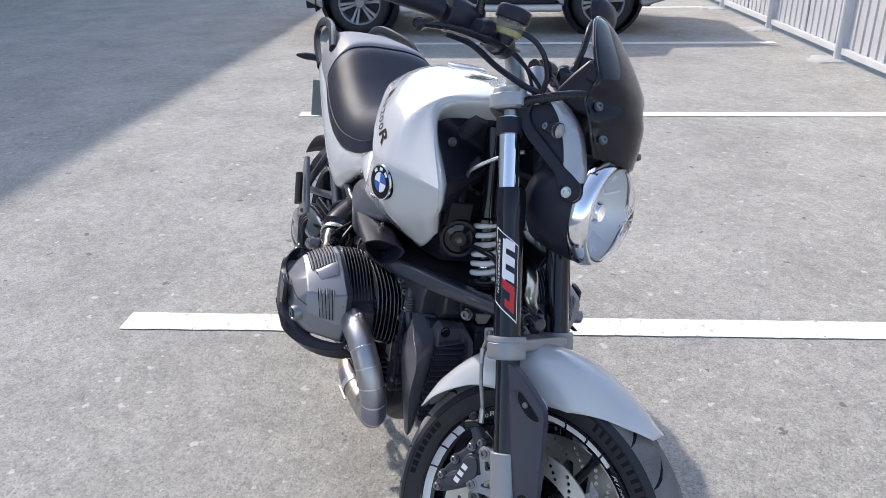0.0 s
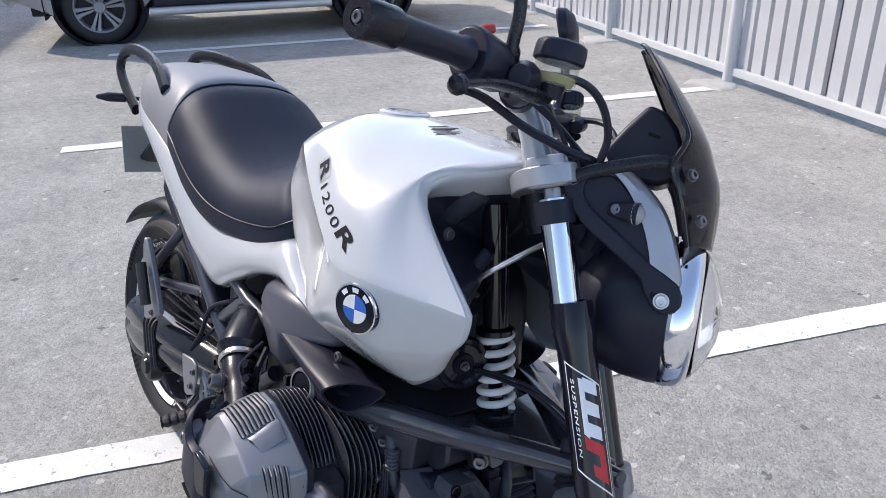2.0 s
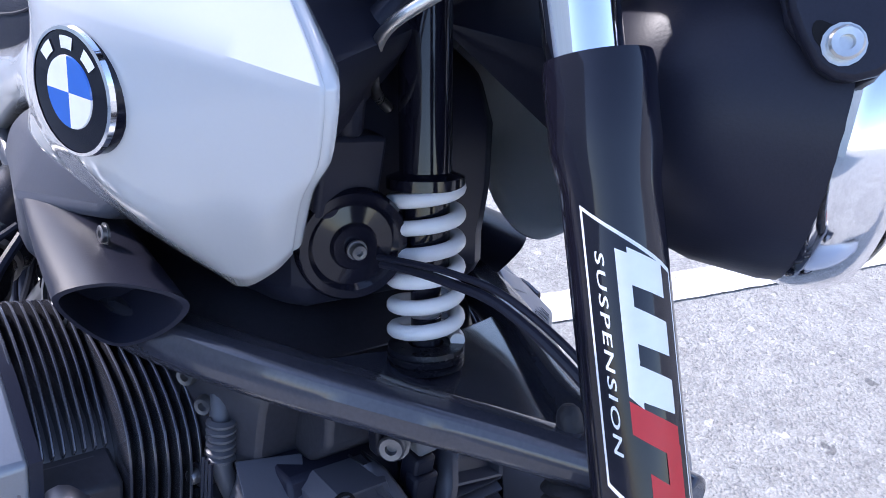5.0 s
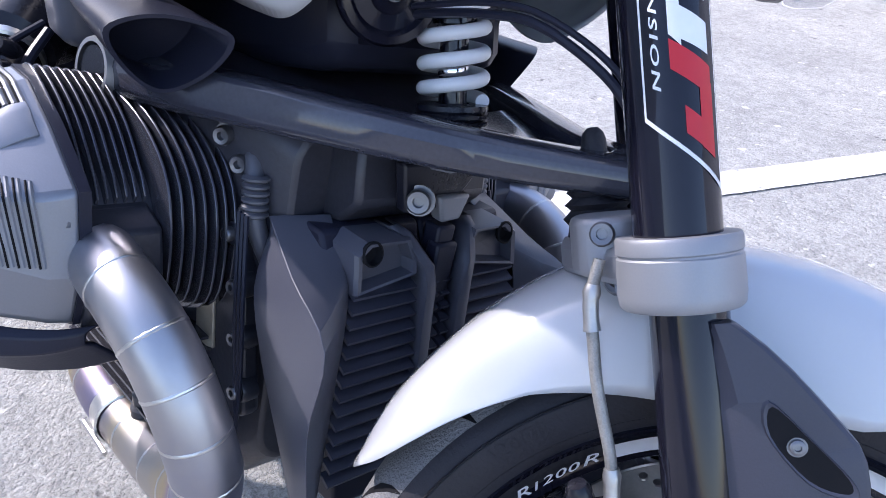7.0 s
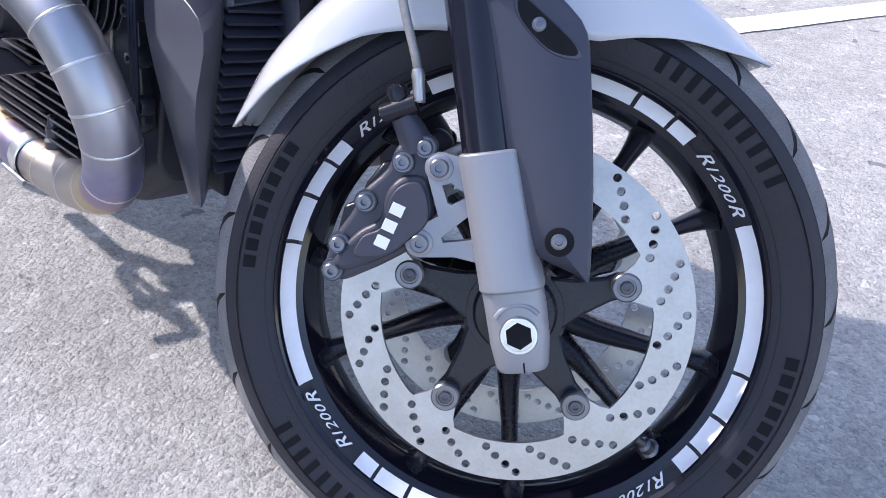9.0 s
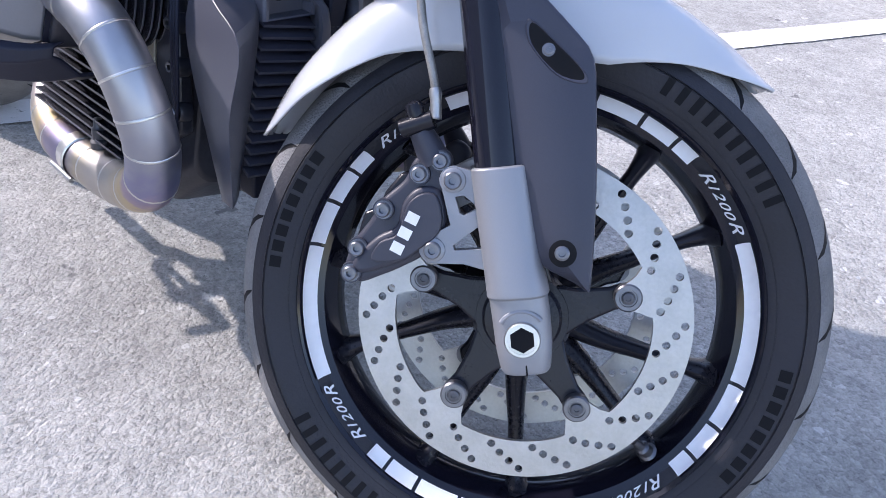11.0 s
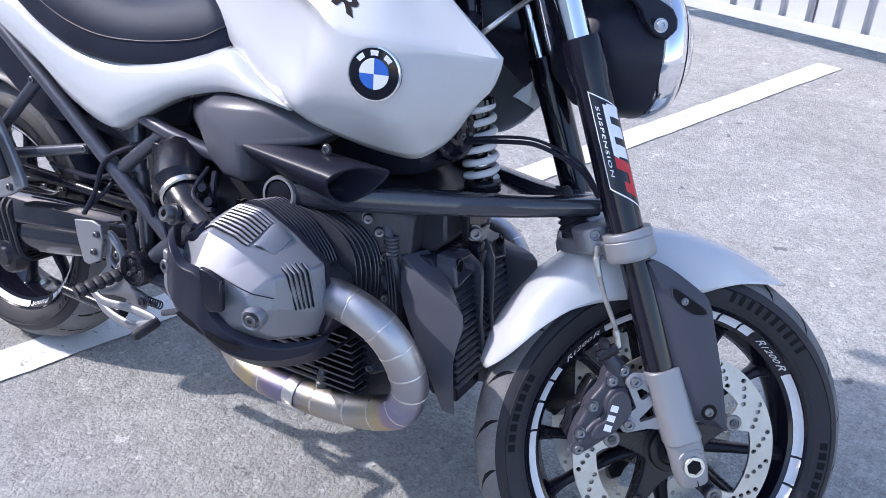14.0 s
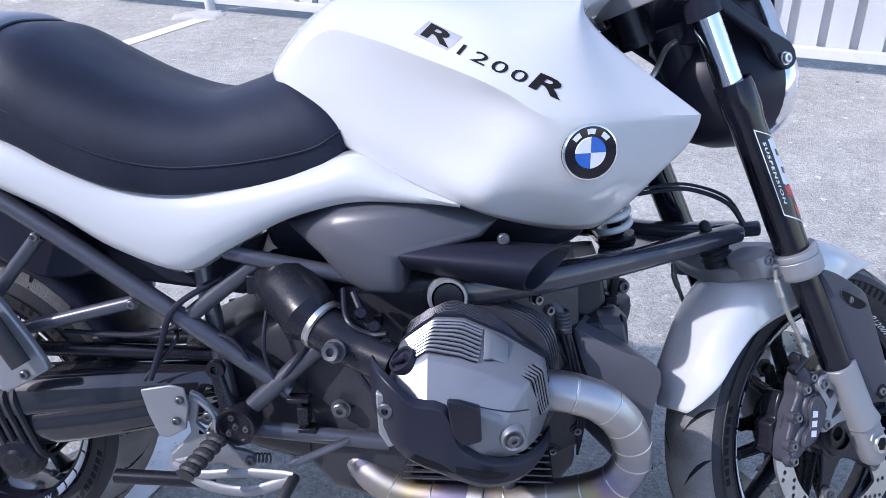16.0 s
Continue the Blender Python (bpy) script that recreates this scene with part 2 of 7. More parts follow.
    b.inputs["Roughness"].default_value = 0.9
    bp = nt.nodes.new("ShaderNodeBump")
    bp.inputs["Strength"].default_value, bp.inputs["Distance"].default_value = 0.9, 0.0048
    L(relief, bp.inputs["Height"])
    L(bp.outputs[0], b.inputs["Normal"])
    return m


ASPHALT = asphalt()


def road_paint():
    """White road paint, worn through to the asphalt in specks."""
    m = mat("road_paint", (0.78, 0.78, 0.77), 0.75, vary=0.1, scale=12, fine=160, bump=0.7)
    nt = m.node_tree
    b = nt.nodes["Principled BSDF"]
    tc = nt.nodes.new("ShaderNodeTexCoord")
    n = nt.nodes.new("ShaderNodeTexNoise")
    n.inputs["Scale"].default_value, n.inputs["Detail"].default_value, n.inputs["Roughness"].default_value = 38, 8, 0.75
    nt.links.new(tc.outputs["Object"], n.inputs["Vector"])
    st = nt.nodes.new("ShaderNodeMapRange")
    st.inputs["From Min"].default_value, st.inputs["From Max"].default_value = 0.32, 0.40
    nt.links.new(n.outputs[0], st.inputs["Value"])
    nt.links.new(st.outputs[0], b.inputs["Alpha"])
    return m


PAINT = road_paint()


# ---- mesh tools ----
class Buf:
    """Vertices and faces gathered for one mesh, each laid through the matrix m."""

    def __init__(self, m=None):
        self.v, self.f, self.m, self.along = [], [], m or Matrix(), []

    def add(self, verts, faces, along=None):
        k = len(self.v)
        self.v += [self.m @ Vector(p) for p in verts]
        self.along += list(along) if along is not None else [0.0] * len(verts)
        self.f += [tuple(i + k for i in f) for f in faces]
        return self

    def grid(self, rows, close_u=False, close_v=False, cap=False, along=None):
        """Quads over rows of points; close_v joins each row's end to its start."""
        nu, nv = len(rows), len(rows[0])
        faces = []
        for i in range(nu if close_u else nu - 1):
            for j in range(nv if close_v else nv - 1):
                a, b = i, (i + 1) % nu
                c, d = j, (j + 1) % nv
                faces.append((a * nv + c, a * nv + d, b * nv + d, b * nv + c))
        if cap:
            faces += [tuple(range(nv))[::-1], tuple((nu - 1) * nv + j for j in range(nv))]
        return self.add([p for r in rows for p in r], faces, along)

    def tube(self, path, r, seg=12, cap=True, closed=False, squash=None):
        pts = [Vector(p) for p in path]
        n = len(pts)
        rad = r if isinstance(r, (list, tuple)) else [r] * n
        rows, up, dist = [], None, [0.0]
        for i in range(1, n):
            dist.append(dist[-1] + (pts[i] - pts[i - 1]).length)
        for i, p in enumerate(pts):
            a, b = pts[(i - 1) % n] if closed or i else p, pts[(i + 1) % n] if closed or i < n - 1 else p
            t = (b - a).normalized()
            if up is None:
                up = t.orthogonal().normalized() if squash is None else (Vector(squash[2]) - t * t.dot(Vector(squash[2]))).normalized()
            up = (up - t * t.dot(up)).normalized()
            side = t.cross(up)
            ku, ks = (squash[0], squash[1]) if squash else (1, 1)
            rows.append([p + (up * math.cos(2 * math.pi * k / seg) * ku + side * math.sin(2 * math.pi * k / seg) * ks) * rad[i] for k in range(seg)])
        along = [dist[i] / max(dist[-1], 1e-6) for i in range(n) for _ in range(seg)]
        return self.grid(rows, close_u=closed, close_v=True, cap=cap and not closed, along=along)

    def lathe(self, profile, origin=(0, 0, 0), axis=(0, 1, 0), seg=48, start=0.0, end=360.0, cap=False, zero=None):
        """A profile of (radius, height along the axis) turned round it."""
        a = Vector(axis).normalized()
        u = (Vector(zero) - a * a.dot(Vector(zero))).normalized() if zero else a.orthogonal().normalized()
        w = a.cross(u)
        full = abs(end - start) >= 359.9
        n = seg if full else seg + 1
        rows = []
        for k in range(n):
            t = radians(start + (end - start) * k / seg)
            d = u * math.cos(t) + w * math.sin(t)
            rows.append([Vector(origin) + d * r + a * h for r, h in profile])
        return self.grid(rows, close_u=full, cap=cap and not full)

    def prism(self, poly, h0, h1, plane="xz"):
        """A flat outline given depth: from h0 to h1 along the axis left out."""
        def put(p, h):
            return (p[0], h, p[1]) if plane == "xz" else (p[0], p[1], h) if plane == "xy" else (h, p[0], p[1])
        n = len(poly)
        faces = [tuple(range(n)), tuple(range(2 * n - 1, n - 1, -1))] + [(i, i + n, (i + 1) % n + n, (i + 1) % n) for i in range(n)]
        return self.add([put(p, h0) for p in poly] + [put(p, h1) for p in poly], faces)

    def plate(self, outline, holes, h0, h1, plane="xz"):
        """A flat outline with holes through it, from h0 to h1 along the axis left out."""
        def put(p, h):
            return (p[0], h, p[1]) if plane == "xz" else (p[0], p[1], h) if plane == "xy" else (h, p[0], p[1])
        loops = [list(outline)] + [list(h) for h in holes]
        flat = [p for lp in loops for p in lp]
        n = len(flat)
        tris = tessellate_polygon([[Vector((p[0], p[1], 0)) for p in lp] for lp in loops])
        faces = [tuple(t) for t in tris] + [tuple(i + n for i in t[::-1]) for t in tris]
        k = 0
        for lp in loops:
            m = len(lp)
            faces += [(k + i, k + (i + 1) % m, k + (i + 1) % m + n, k + i + n) for i in range(m)]
            k += m
        return self.add([put(p, h0) for p in flat] + [put(p, h1) for p in flat], faces)

    def box(self, lo, hi):
        return self.prism([(lo[0], lo[1]), (hi[0], lo[1]), (hi[0], hi[1]), (lo[0], hi[1])], lo[2], hi[2], "xy")


def smooth(points, n=8, closed=False):
    """Points on a Catmull-Rom curve through the given ones."""
    p = [np.array(q, float) for q in points]
    out, k = [], len(p)
    for i in range(k if closed else k - 1):
        a, b, c, d = (p[(i + o) % k] if closed else p[min(max(i + o, 0), k - 1)] for o in (-1, 0, 1, 2))
        for s in range(n):
            t = s / n
            out.append(0.5 * (2 * b + (c - a) * t + (2 * a - 5 * b + 4 * c - d) * t * t + (3 * b - a - 3 * c + d) * t ** 3))
    if not closed:
        out.append(p[-1])
    return [tuple(q) for q in out]


def part(name, buf, material, parent, label="", bevel=0.0, angle=38, solid=0.0, kind="", segs=2):
    """One mesh under a thing or a part."""
    me = bpy.data.meshes.new(name)
    me.from_pydata([tuple(p) for p in buf.v], [], buf.f)
    if any(buf.along):
        at = me.attributes.new("along", "FLOAT", "POINT")
        at.data.foreach_set("value", buf.along)
    bm = bmesh.new()
    bm.from_mesh(me)
    bmesh.ops.recalc_face_normals(bm, faces=bm.faces)
    bm.to_mesh(me)
    bm.free()
    me.shade_smooth()
    me.set_sharp_from_angle(angle=radians(angle))
    me.materials.append(material)
    ob = new(name, me)
    if parent is not None:
        ob.parent = parent
    if solid:
        s = ob.modifiers.new("thickness", "SOLIDIFY")
        s.thickness, s.offset = solid, 0
    if bevel:
        bv = ob.modifiers.new("edges", "BEVEL")
        bv.width, bv.segments, bv.limit_method, bv.angle_limit = bevel, segs, "ANGLE", radians(30)
        bv.harden_normals = False
    tagged(ob, label=label, kind=kind)
    return ob


def thing(name, label, category, m=None, group="", kind=""):
    e = new(name)
    e.empty_display_size = 0.1
    if m is not None:
        e.matrix_world = m
    return tagged(e, label, category, group, kind)


def letters(text, size, spacing=1.0, shear=0.0, bold=0.0):
    """Flat letters as vertices (x, y) and faces, left end at 0 and resting on 0."""
    c = bpy.data.curves.new("letters", "FONT")
    c.body, c.size, c.space_character, c.shear, c.resolution_u, c.offset = text, size, spacing, shear, 3, bold
    o = bpy.data.objects.new("letters", c)
    me = o.to_mesh()
    bm = bmesh.new()
    bm.from_mesh(me)
    bmesh.ops.triangulate(bm, faces=bm.faces)
    for _ in range(3):
        long = [e for e in bm.edges if e.calc_length() > size * 0.22]
        if not long:
            break
        bmesh.ops.subdivide_edges(bm, edges=long, cuts=1)
        bmesh.ops.triangulate(bm, faces=[f for f in bm.faces if len(f.verts) > 3])
    bm.verts.index_update()
    v = [(p.co.x, p.co.y) for p in bm.verts]
    f = [tuple(q.index for q in p.verts) for p in bm.faces]
    bm.free()
    o.to_mesh_clear()
    bpy.data.objects.remove(o)
    bpy.data.curves.remove(c)
    return v, f


# ---- the car park ----
D, N = Vector((0.400, 0.9165, 0)), Vector((0.9165, -0.400, 0))  # along the bay lines, and across them


def bay(n, s, z=0.0):
    return N * n + D * s + Vector((0, 0, z))


g = Buf()
near, far = 14.0, 900.0
cuts = [-far, -200, -60, -30] + [-near + i * 0.7 for i in range(int(2 * near / 0.7) + 1)] + [30, 60, 200, far]
rows = []
for x in cuts:
    rows.append([(x - 4, y + 3, 0.0) for y in cuts])
g.grid(rows)
tagged(part("ground", g, ASPHALT, None), "pale sun-bleached asphalt of a car park, gritty and stained", "ground", kind="structure")

for n, s0, s1 in ((-2.43, -1.28, 3.06), (-5.44, -1.29, 3.05), (-8.43, -1.3, 3.05), (-11.4, -1.3, 3.05)):
    b = Buf()
    k = 160
    edge = []
    for i in range(k + 1):
        s = s0 + (s1 - s0) * i / k
        wob = [0.004 * noise.noise((s * 9, n, w * 7.0)) + 0.0025 * noise.noise((s * 45, n, w * 3.0)) for w in (0, 1)]
        edge.append([bay(n - 0.06 + wob[0], s + wob[1], 0.004), bay(n + 0.06 + wob[1], s + wob[0], 0.004)])
    b.grid(edge)
    tagged(part("bay_line", b, PAINT, None), "worn white painted parking bay line on the asphalt", "road marking", "bay lines", kind="structure")

# fence of ribbed sheet between round posts
FS = 3.27
fence_posts = [-5.55 + 1.9 * k for k in range(-5, 5)]
fence = thing("fence", "light grey ribbed sheet-metal fence on round steel posts", "fence")
for a, c in zip(fence_posts, fence_posts[1:]):
    b = Buf()
    prof, x, step = [], a + 0.038, 0.1515
    while x < c - 0.04:
        for dx, dy in ((0.0, 0.0), (0.107, 0.0), (0.1085, 0.042), (0.1485, 0.042)):
            if x + dx < c - 0.038:
                prof.append((x + dx, dy))
        x += step
    b.grid([[bay(n, FS + 0.05 + dy, z) for n, dy in prof] for z in (0.10, 2.1)])
    sheet = part("fence_panel", b, FENCE, fence, solid=0.0015)
    sheet.data.shade_flat()
    for z, h in ((0.062, 0.055), (2.05, 0.04)):
        r = Buf()
        r.grid([[bay(n, FS + 0.004 + dy, z + dz) for dy, dz in ((0, 0), (0.044, 0), (0.044, h), (0, h))] for n in (a + 0.036, c - 0.036)], close_v=True, cap=True)
        part("rail", r, FENCE_POST, sheet, bevel=0.003)
    r = Buf()
    m_ = (a + c) / 2
    r.grid([[bay(n, FS + 0.046 + dy, z) for n, dy in ((m_ - 0.004, 0), (m_ + 0.004, 0), (m_ + 0.004, 0.05), (m_ - 0.004, 0.05))] for z in (0.118, 2.048)], close_v=True, cap=True)
    part("sheet_seam", r, DARK_STEEL, sheet, "dark joint between two sheets")
for i, a in enumerate(fence_posts):
    b = Buf()
    b.lathe([(0.0, 2.2), (0.034, 2.2), (0.037, 2.195), (0.037, -0.02)], bay(a, FS), (0, 0, 1), 20)
    pst = part("fence_post", b, FENCE_POST, fence)
    b = Buf()
    rim = [(0.17 + 0.08 * noise.noise((math.cos(q) * 2, math.sin(q) * 2, i * 3.1)) + 0.04 * noise.noise((math.cos(q) * 7, math.sin(q) * 7, i))) for q in [2 * math.pi * k / 40 for k in range(40)]]
    ring = [bay(a + rim[k] * 1.1 * math.cos(2 * math.pi * k / 40), FS - 0.12 + rim[k] * math.sin(2 * math.pi * k / 40)) for k in range(40)]
    mid = bay(a, FS - 0.1)
    b.grid([[mid.lerp(p, q) + Vector((0, 0, h)) for p in ring] for q, h in ((0.02, 0.02), (0.6, 0.018), (0.92, 0.010), (1.0, -0.004))], close_v=True)
    part("footing", b, CONCRETE, pst, "rough pale concrete footing")

# unseen building block, added out of view to cast the shade across the tarmac
b = Buf()
H = 7.0
foot = Vector((-4.25, -0.79, 0)) - SHADE * H
al = Vector((-0.906, 0.424, 0)).normalized()
back = Vector((-al.y, al.x, 0))
if back.dot(Vector((-1, -1, 0))) < 0:
    back = -back
c4 = [foot - al * 12, foot + al * 60, foot + al * 60 + back * 10, foot - al * 12 + back * 10]
b.prism([(p.x, p.y) for p in c4], -0.02, H, "xy")
tagged(part("unseen_building", b, RENDER_WALL, None), "plain unseen building block added beside the car park to cast its shade", "building", kind="structure")


# ---- parked car ----
def rounded(w, h, r, k=5):
    out = []
    for cx, cy, a0 in ((w - r, h - r, 0), (r - w, h - r, 90), (r - w, r - h, 180), (w - r, r - h, 270)):
        out += [(cx + r * math.cos(radians(a0 + 90 * i / k)), cy + r * math.sin(radians(a0 + 90 * i / k))) for i in range(k + 1)]
    return out


car_m = Matrix(((D.x, -N.x, 0, -8.93), (D.y, -N.y, 0, 2.36), (0, 0, 1, 0), (0, 0, 0, 1)))  # x towards its nose, y away from the near side
car = thing("parked_car", "silver off-road car with alloy wheels parked in a bay", "car", car_m)
WB = 2.72


def car_side(y, sign):
    """Half of the shell: the wing and door skin with round wheel openings."""
    b = Buf()

    def arch(cx):
        return [(cx + 0.42 * math.cos(radians(a)), 0.36 + 0.42 * math.sin(radians(a))) for a in range(188, -9, -12)]
    low = [(-0.72, 0.46), (-0.52, 0.36)] + arch(0.04) + [(0.52, 0.40), (1.0, 0.40), (1.6, 0.40), (WB - 0.50, 0.38)] + arch(WB) + [(WB + 0.46, 0.30), (WB + 0.70, 0.36), (WB + 0.92, 0.44)]
    rows_ = [[], [], [], [], []]
    for x, z in low:
        bul = 0.0 if -0.5 < x < WB + 0.6 else 0.05
        for r, (k, o) in zip(rows_, ((0.0, 0.0), (0.03, -0.012), (0.35, -0.02), (0.7, -0.015), (1.0, 0.03))):
            r.append((x, y + sign * (o + bul), z + (1.03 - z) * k))
    b.grid(rows_)
    return b


part("near_side_panel", car_side(-0.10, 1), CAR_PAINT, car, solid=0.012, angle=50)
part("far_side_panel", car_side(1.70, -1), CAR_PAINT, car, solid=0.012, angle=50)
b = Buf()
secs = []
for x, w, z0, z1 in ((-0.84, 0.78, 0.45, 1.0), (-0.76, 0.84, 0.38, 1.05), (-0.52, 0.86, 0.50, 1.06), (-0.4, 0.86, 0.80, 1.06), (0.48, 0.86, 0.80, 1.06), (0.6, 0.86, 0.45, 1.06), (2.1, 0.86, 0.45, 1.06), (2.25, 0.86, 0.8, 1.07), (3.14, 0.86, 0.8, 1.05), (3.25, 0.84, 0.36, 1.02), (3.62, 0.72, 0.36, 0.92)):
    secs.append([(x, 0.80 + p[0], (z0 + z1) / 2 + p[1]) for p in rounded(w, (z1 - z0) / 2, 0.07)])
b.grid(secs, close_v=True, cap=True)
part("body", b, CAR_PAINT, car, angle=50)
b = Buf()
secs = []
for x, w, z1 in ((-0.80, 0.72, 1.10), (-0.72, 0.74, 1.7), (-0.6, 0.74, 1.84), (1.2, 0.72, 1.86), (1.7, 0.70, 1.78), (2.45, 0.74, 1.10)):
    secs.append([(x, 0.80 + p[0], 1.05 + (z1 - 1.05) / 2 + p[1]) for p in rounded(w, (z1 - 1.0) / 2, 0.04)])
b.grid(secs, close_v=True, cap=True)
part("cabin", b, GLASS_DARK, car, "dark tinted glazed cabin")
b = Buf()
b.grid([[(x, 0.80 + p[0], 1.85 + p[1]) for p in rounded(w, 0.03, 0.02)] for x, w in ((-0.85, 0.68), (-0.5, 0.72), (1.2, 0.70), (1.6, 0.62))], close_v=True, cap=True)
part("roof", b, CAR_PAINT, car)
b = Buf()
b.grid([[(x, -0.13 + p[0], 0.295 + p[1]) for p in rounded(0.085, 0.038, 0.025)] for x in (0.50, 0.56, WB - 0.50, WB - 0.44)], close_v=True, cap=True)
part("running_board", b, CAR_PAINT, car, "silver running board", bevel=0.005)
b = Buf()
b.grid([[(x, -0.105 + p[0], 0.372 + p[1]) for p in rounded(0.02, 0.035, 0.01)] for x in (0.55, WB - 0.50)], close_v=True, cap=True)
part("side_moulding", b, BLACK_PLASTIC, car, "dark sill strip")
for x in (1.65,):
    b = Buf()
    b.box((x - 0.004, -0.097, 0.41), (x + 0.004, -0.075, 1.0))
    part("door_gap", b, BLACK_PLASTIC, car)
b = Buf()
b.grid([[(x, 0.80 + p[0], 0.36 + p[1]) for p in rounded(0.70, 0.09, 0.04)] for x in (-0.6, 3.3)], close_v=True, cap=True)
part("underbody", b, BLACK_PLASTIC, car)
for cx in (0.04, WB + 0.02):
    for cy in (-0.10, 1.70):
        b = Buf()
        b.lathe([(0.40, -0.12), (0.44, -0.10), (0.46, 0.0), (0.44, 0.12), (0.40, 0.16), (0.28, 0.16)], (cx, cy + 0.10, 0.40), (0, 1, 0), 40)
        part("wheel_arch", b, BLACK_PLASTIC, car)
        wheel = Buf()
        sg = 1 if cy < 0.5 else -1
        wheel.lathe([(0.228, -0.10), (0.24, -0.125), (0.29, -0.135), (0.325, -0.12), (0.347, -0.085), (0.352, -0.05), (0.352, 0.05), (0.347, 0.085), (0.325, 0.12), (0.24, 0.125)], (cx, cy + 0.12 * sg, 0.350), (0, sg, 0), 56)
        part("tyre", wheel, RUBBER, car)
        rim = Buf()
        rim.lathe([(0.242, -0.118), (0.236, -0.122), (0.222, -0.112), (0.216, -0.06), (0.205, 0.10)], (cx, cy + 0.12 * sg, 0.350), (0, sg, 0), 48)
        rim.lathe([(0.0, -0.085), (0.05, -0.085), (0.062, -0.07), (0.064, -0.04)], (cx, cy + 0.12 * sg, 0.350), (0, sg, 0), 24)
        for k in range(6):
            q0 = radians(60 * k + 12)
            for o in (-1, 1):
                def at(r, w, d):
                    return (cx + r * math.cos(q0) - w * math.sin(q0), cy + d * sg, 0.350 + r * math.sin(q0) + w * math.cos(q0))
                rows_ = []
                for r, mid, hw, d in ((0.050, 0.010, 0.010, 0.046), (0.100, 0.017, 0.014, 0.030), (0.170, 0.024, 0.017, 0.020), (0.226, 0.033, 0.025, 0.014)):
                    rows_.append([at(r, o * mid + hw, d + 0.006), at(r, o * mid + hw * 0.7, d), at(r, o * mid - hw * 0.7, d), at(r, o * mid - hw, d + 0.006), at(r, o * mid - hw, d + 0.034), at(r, o * mid + hw, d + 0.034)])
                rim.grid(rows_, close_v=True, cap=True)
        alloy = part("alloy_rim", rim, ALU, car, "six-spoke silver alloy rim")
        for k in range(6):
            q0 = radians(60 * k + 42)
            nut = Buf()
            nut.lathe([(0.0, -0.004), (0.008, -0.004), (0.011, 0.002), (0.011, 0.03)], (cx + 0.062 * math.cos(q0), cy + 0.045 * sg, 0.350 + 0.062 * math.sin(q0)), (0, sg, 0), 6)
            part("wheel_nut", nut, DARK_STEEL, alloy)
        dark = Buf()
        dark.lathe([(0.0, 0.0), (0.21, 0.0)], (cx, cy + 0.10 * sg, 0.350), (0, sg, 0), 32)
        part("brake_shield", dark, BLACK_PLASTIC, car)
for y in (-0.06, 1.66):
    for x in (-0.46, WB - 0.44):
        flap = Buf()
        flap.grid([[(x + 0.012 * k, y - 0.02 + w, z) for w, k in ((-0.02, 0), (0.22, 0), (0.22, 1), (-0.02, 1))] for z in (0.26, 0.52)], close_v=True, cap=True)
        part("mud_flap", flap, BLACK_PLASTIC, car, bevel=0.003)

# ---- motorcycle ----
BIKE = Matrix.Translation((0, 0.497, 0)) @ pose(0, 0, 0, -12.5, 0, 0)
bike = thing("motorcycle", "white naked motorcycle with black leather seat on its side stand", "motorcycle", BIKE)
FM = Matrix(((0.7566, -0.5136, -0.4047, -1.044), (0.5624, 0.8269, 0.002, 0.0134), (0.3336, -0.2291, 0.9144, 0.2816), (0, 0, 0, 1)))  # fork: forward, left, up from the front axle


def bolt(p, axis, r=0.008, h=0.006, parent=None, m=None, material=None, name="bolt"):
    """A socket-head bolt: a rim, a sunk hexagon and a washer."""
    b = Buf(m)
    b.lathe([(0.0, h * 0.35), (r * 0.42, h * 0.35), (r * 0.45, h * 0.95), (r * 0.85, h), (r, h * 0.8), (r, 0.0), (r * 1.25, 0.0), (r * 1.25, -h * 0.4)], p, axis, 14)
    return part(name, b, material or BOLT, parent or bike)


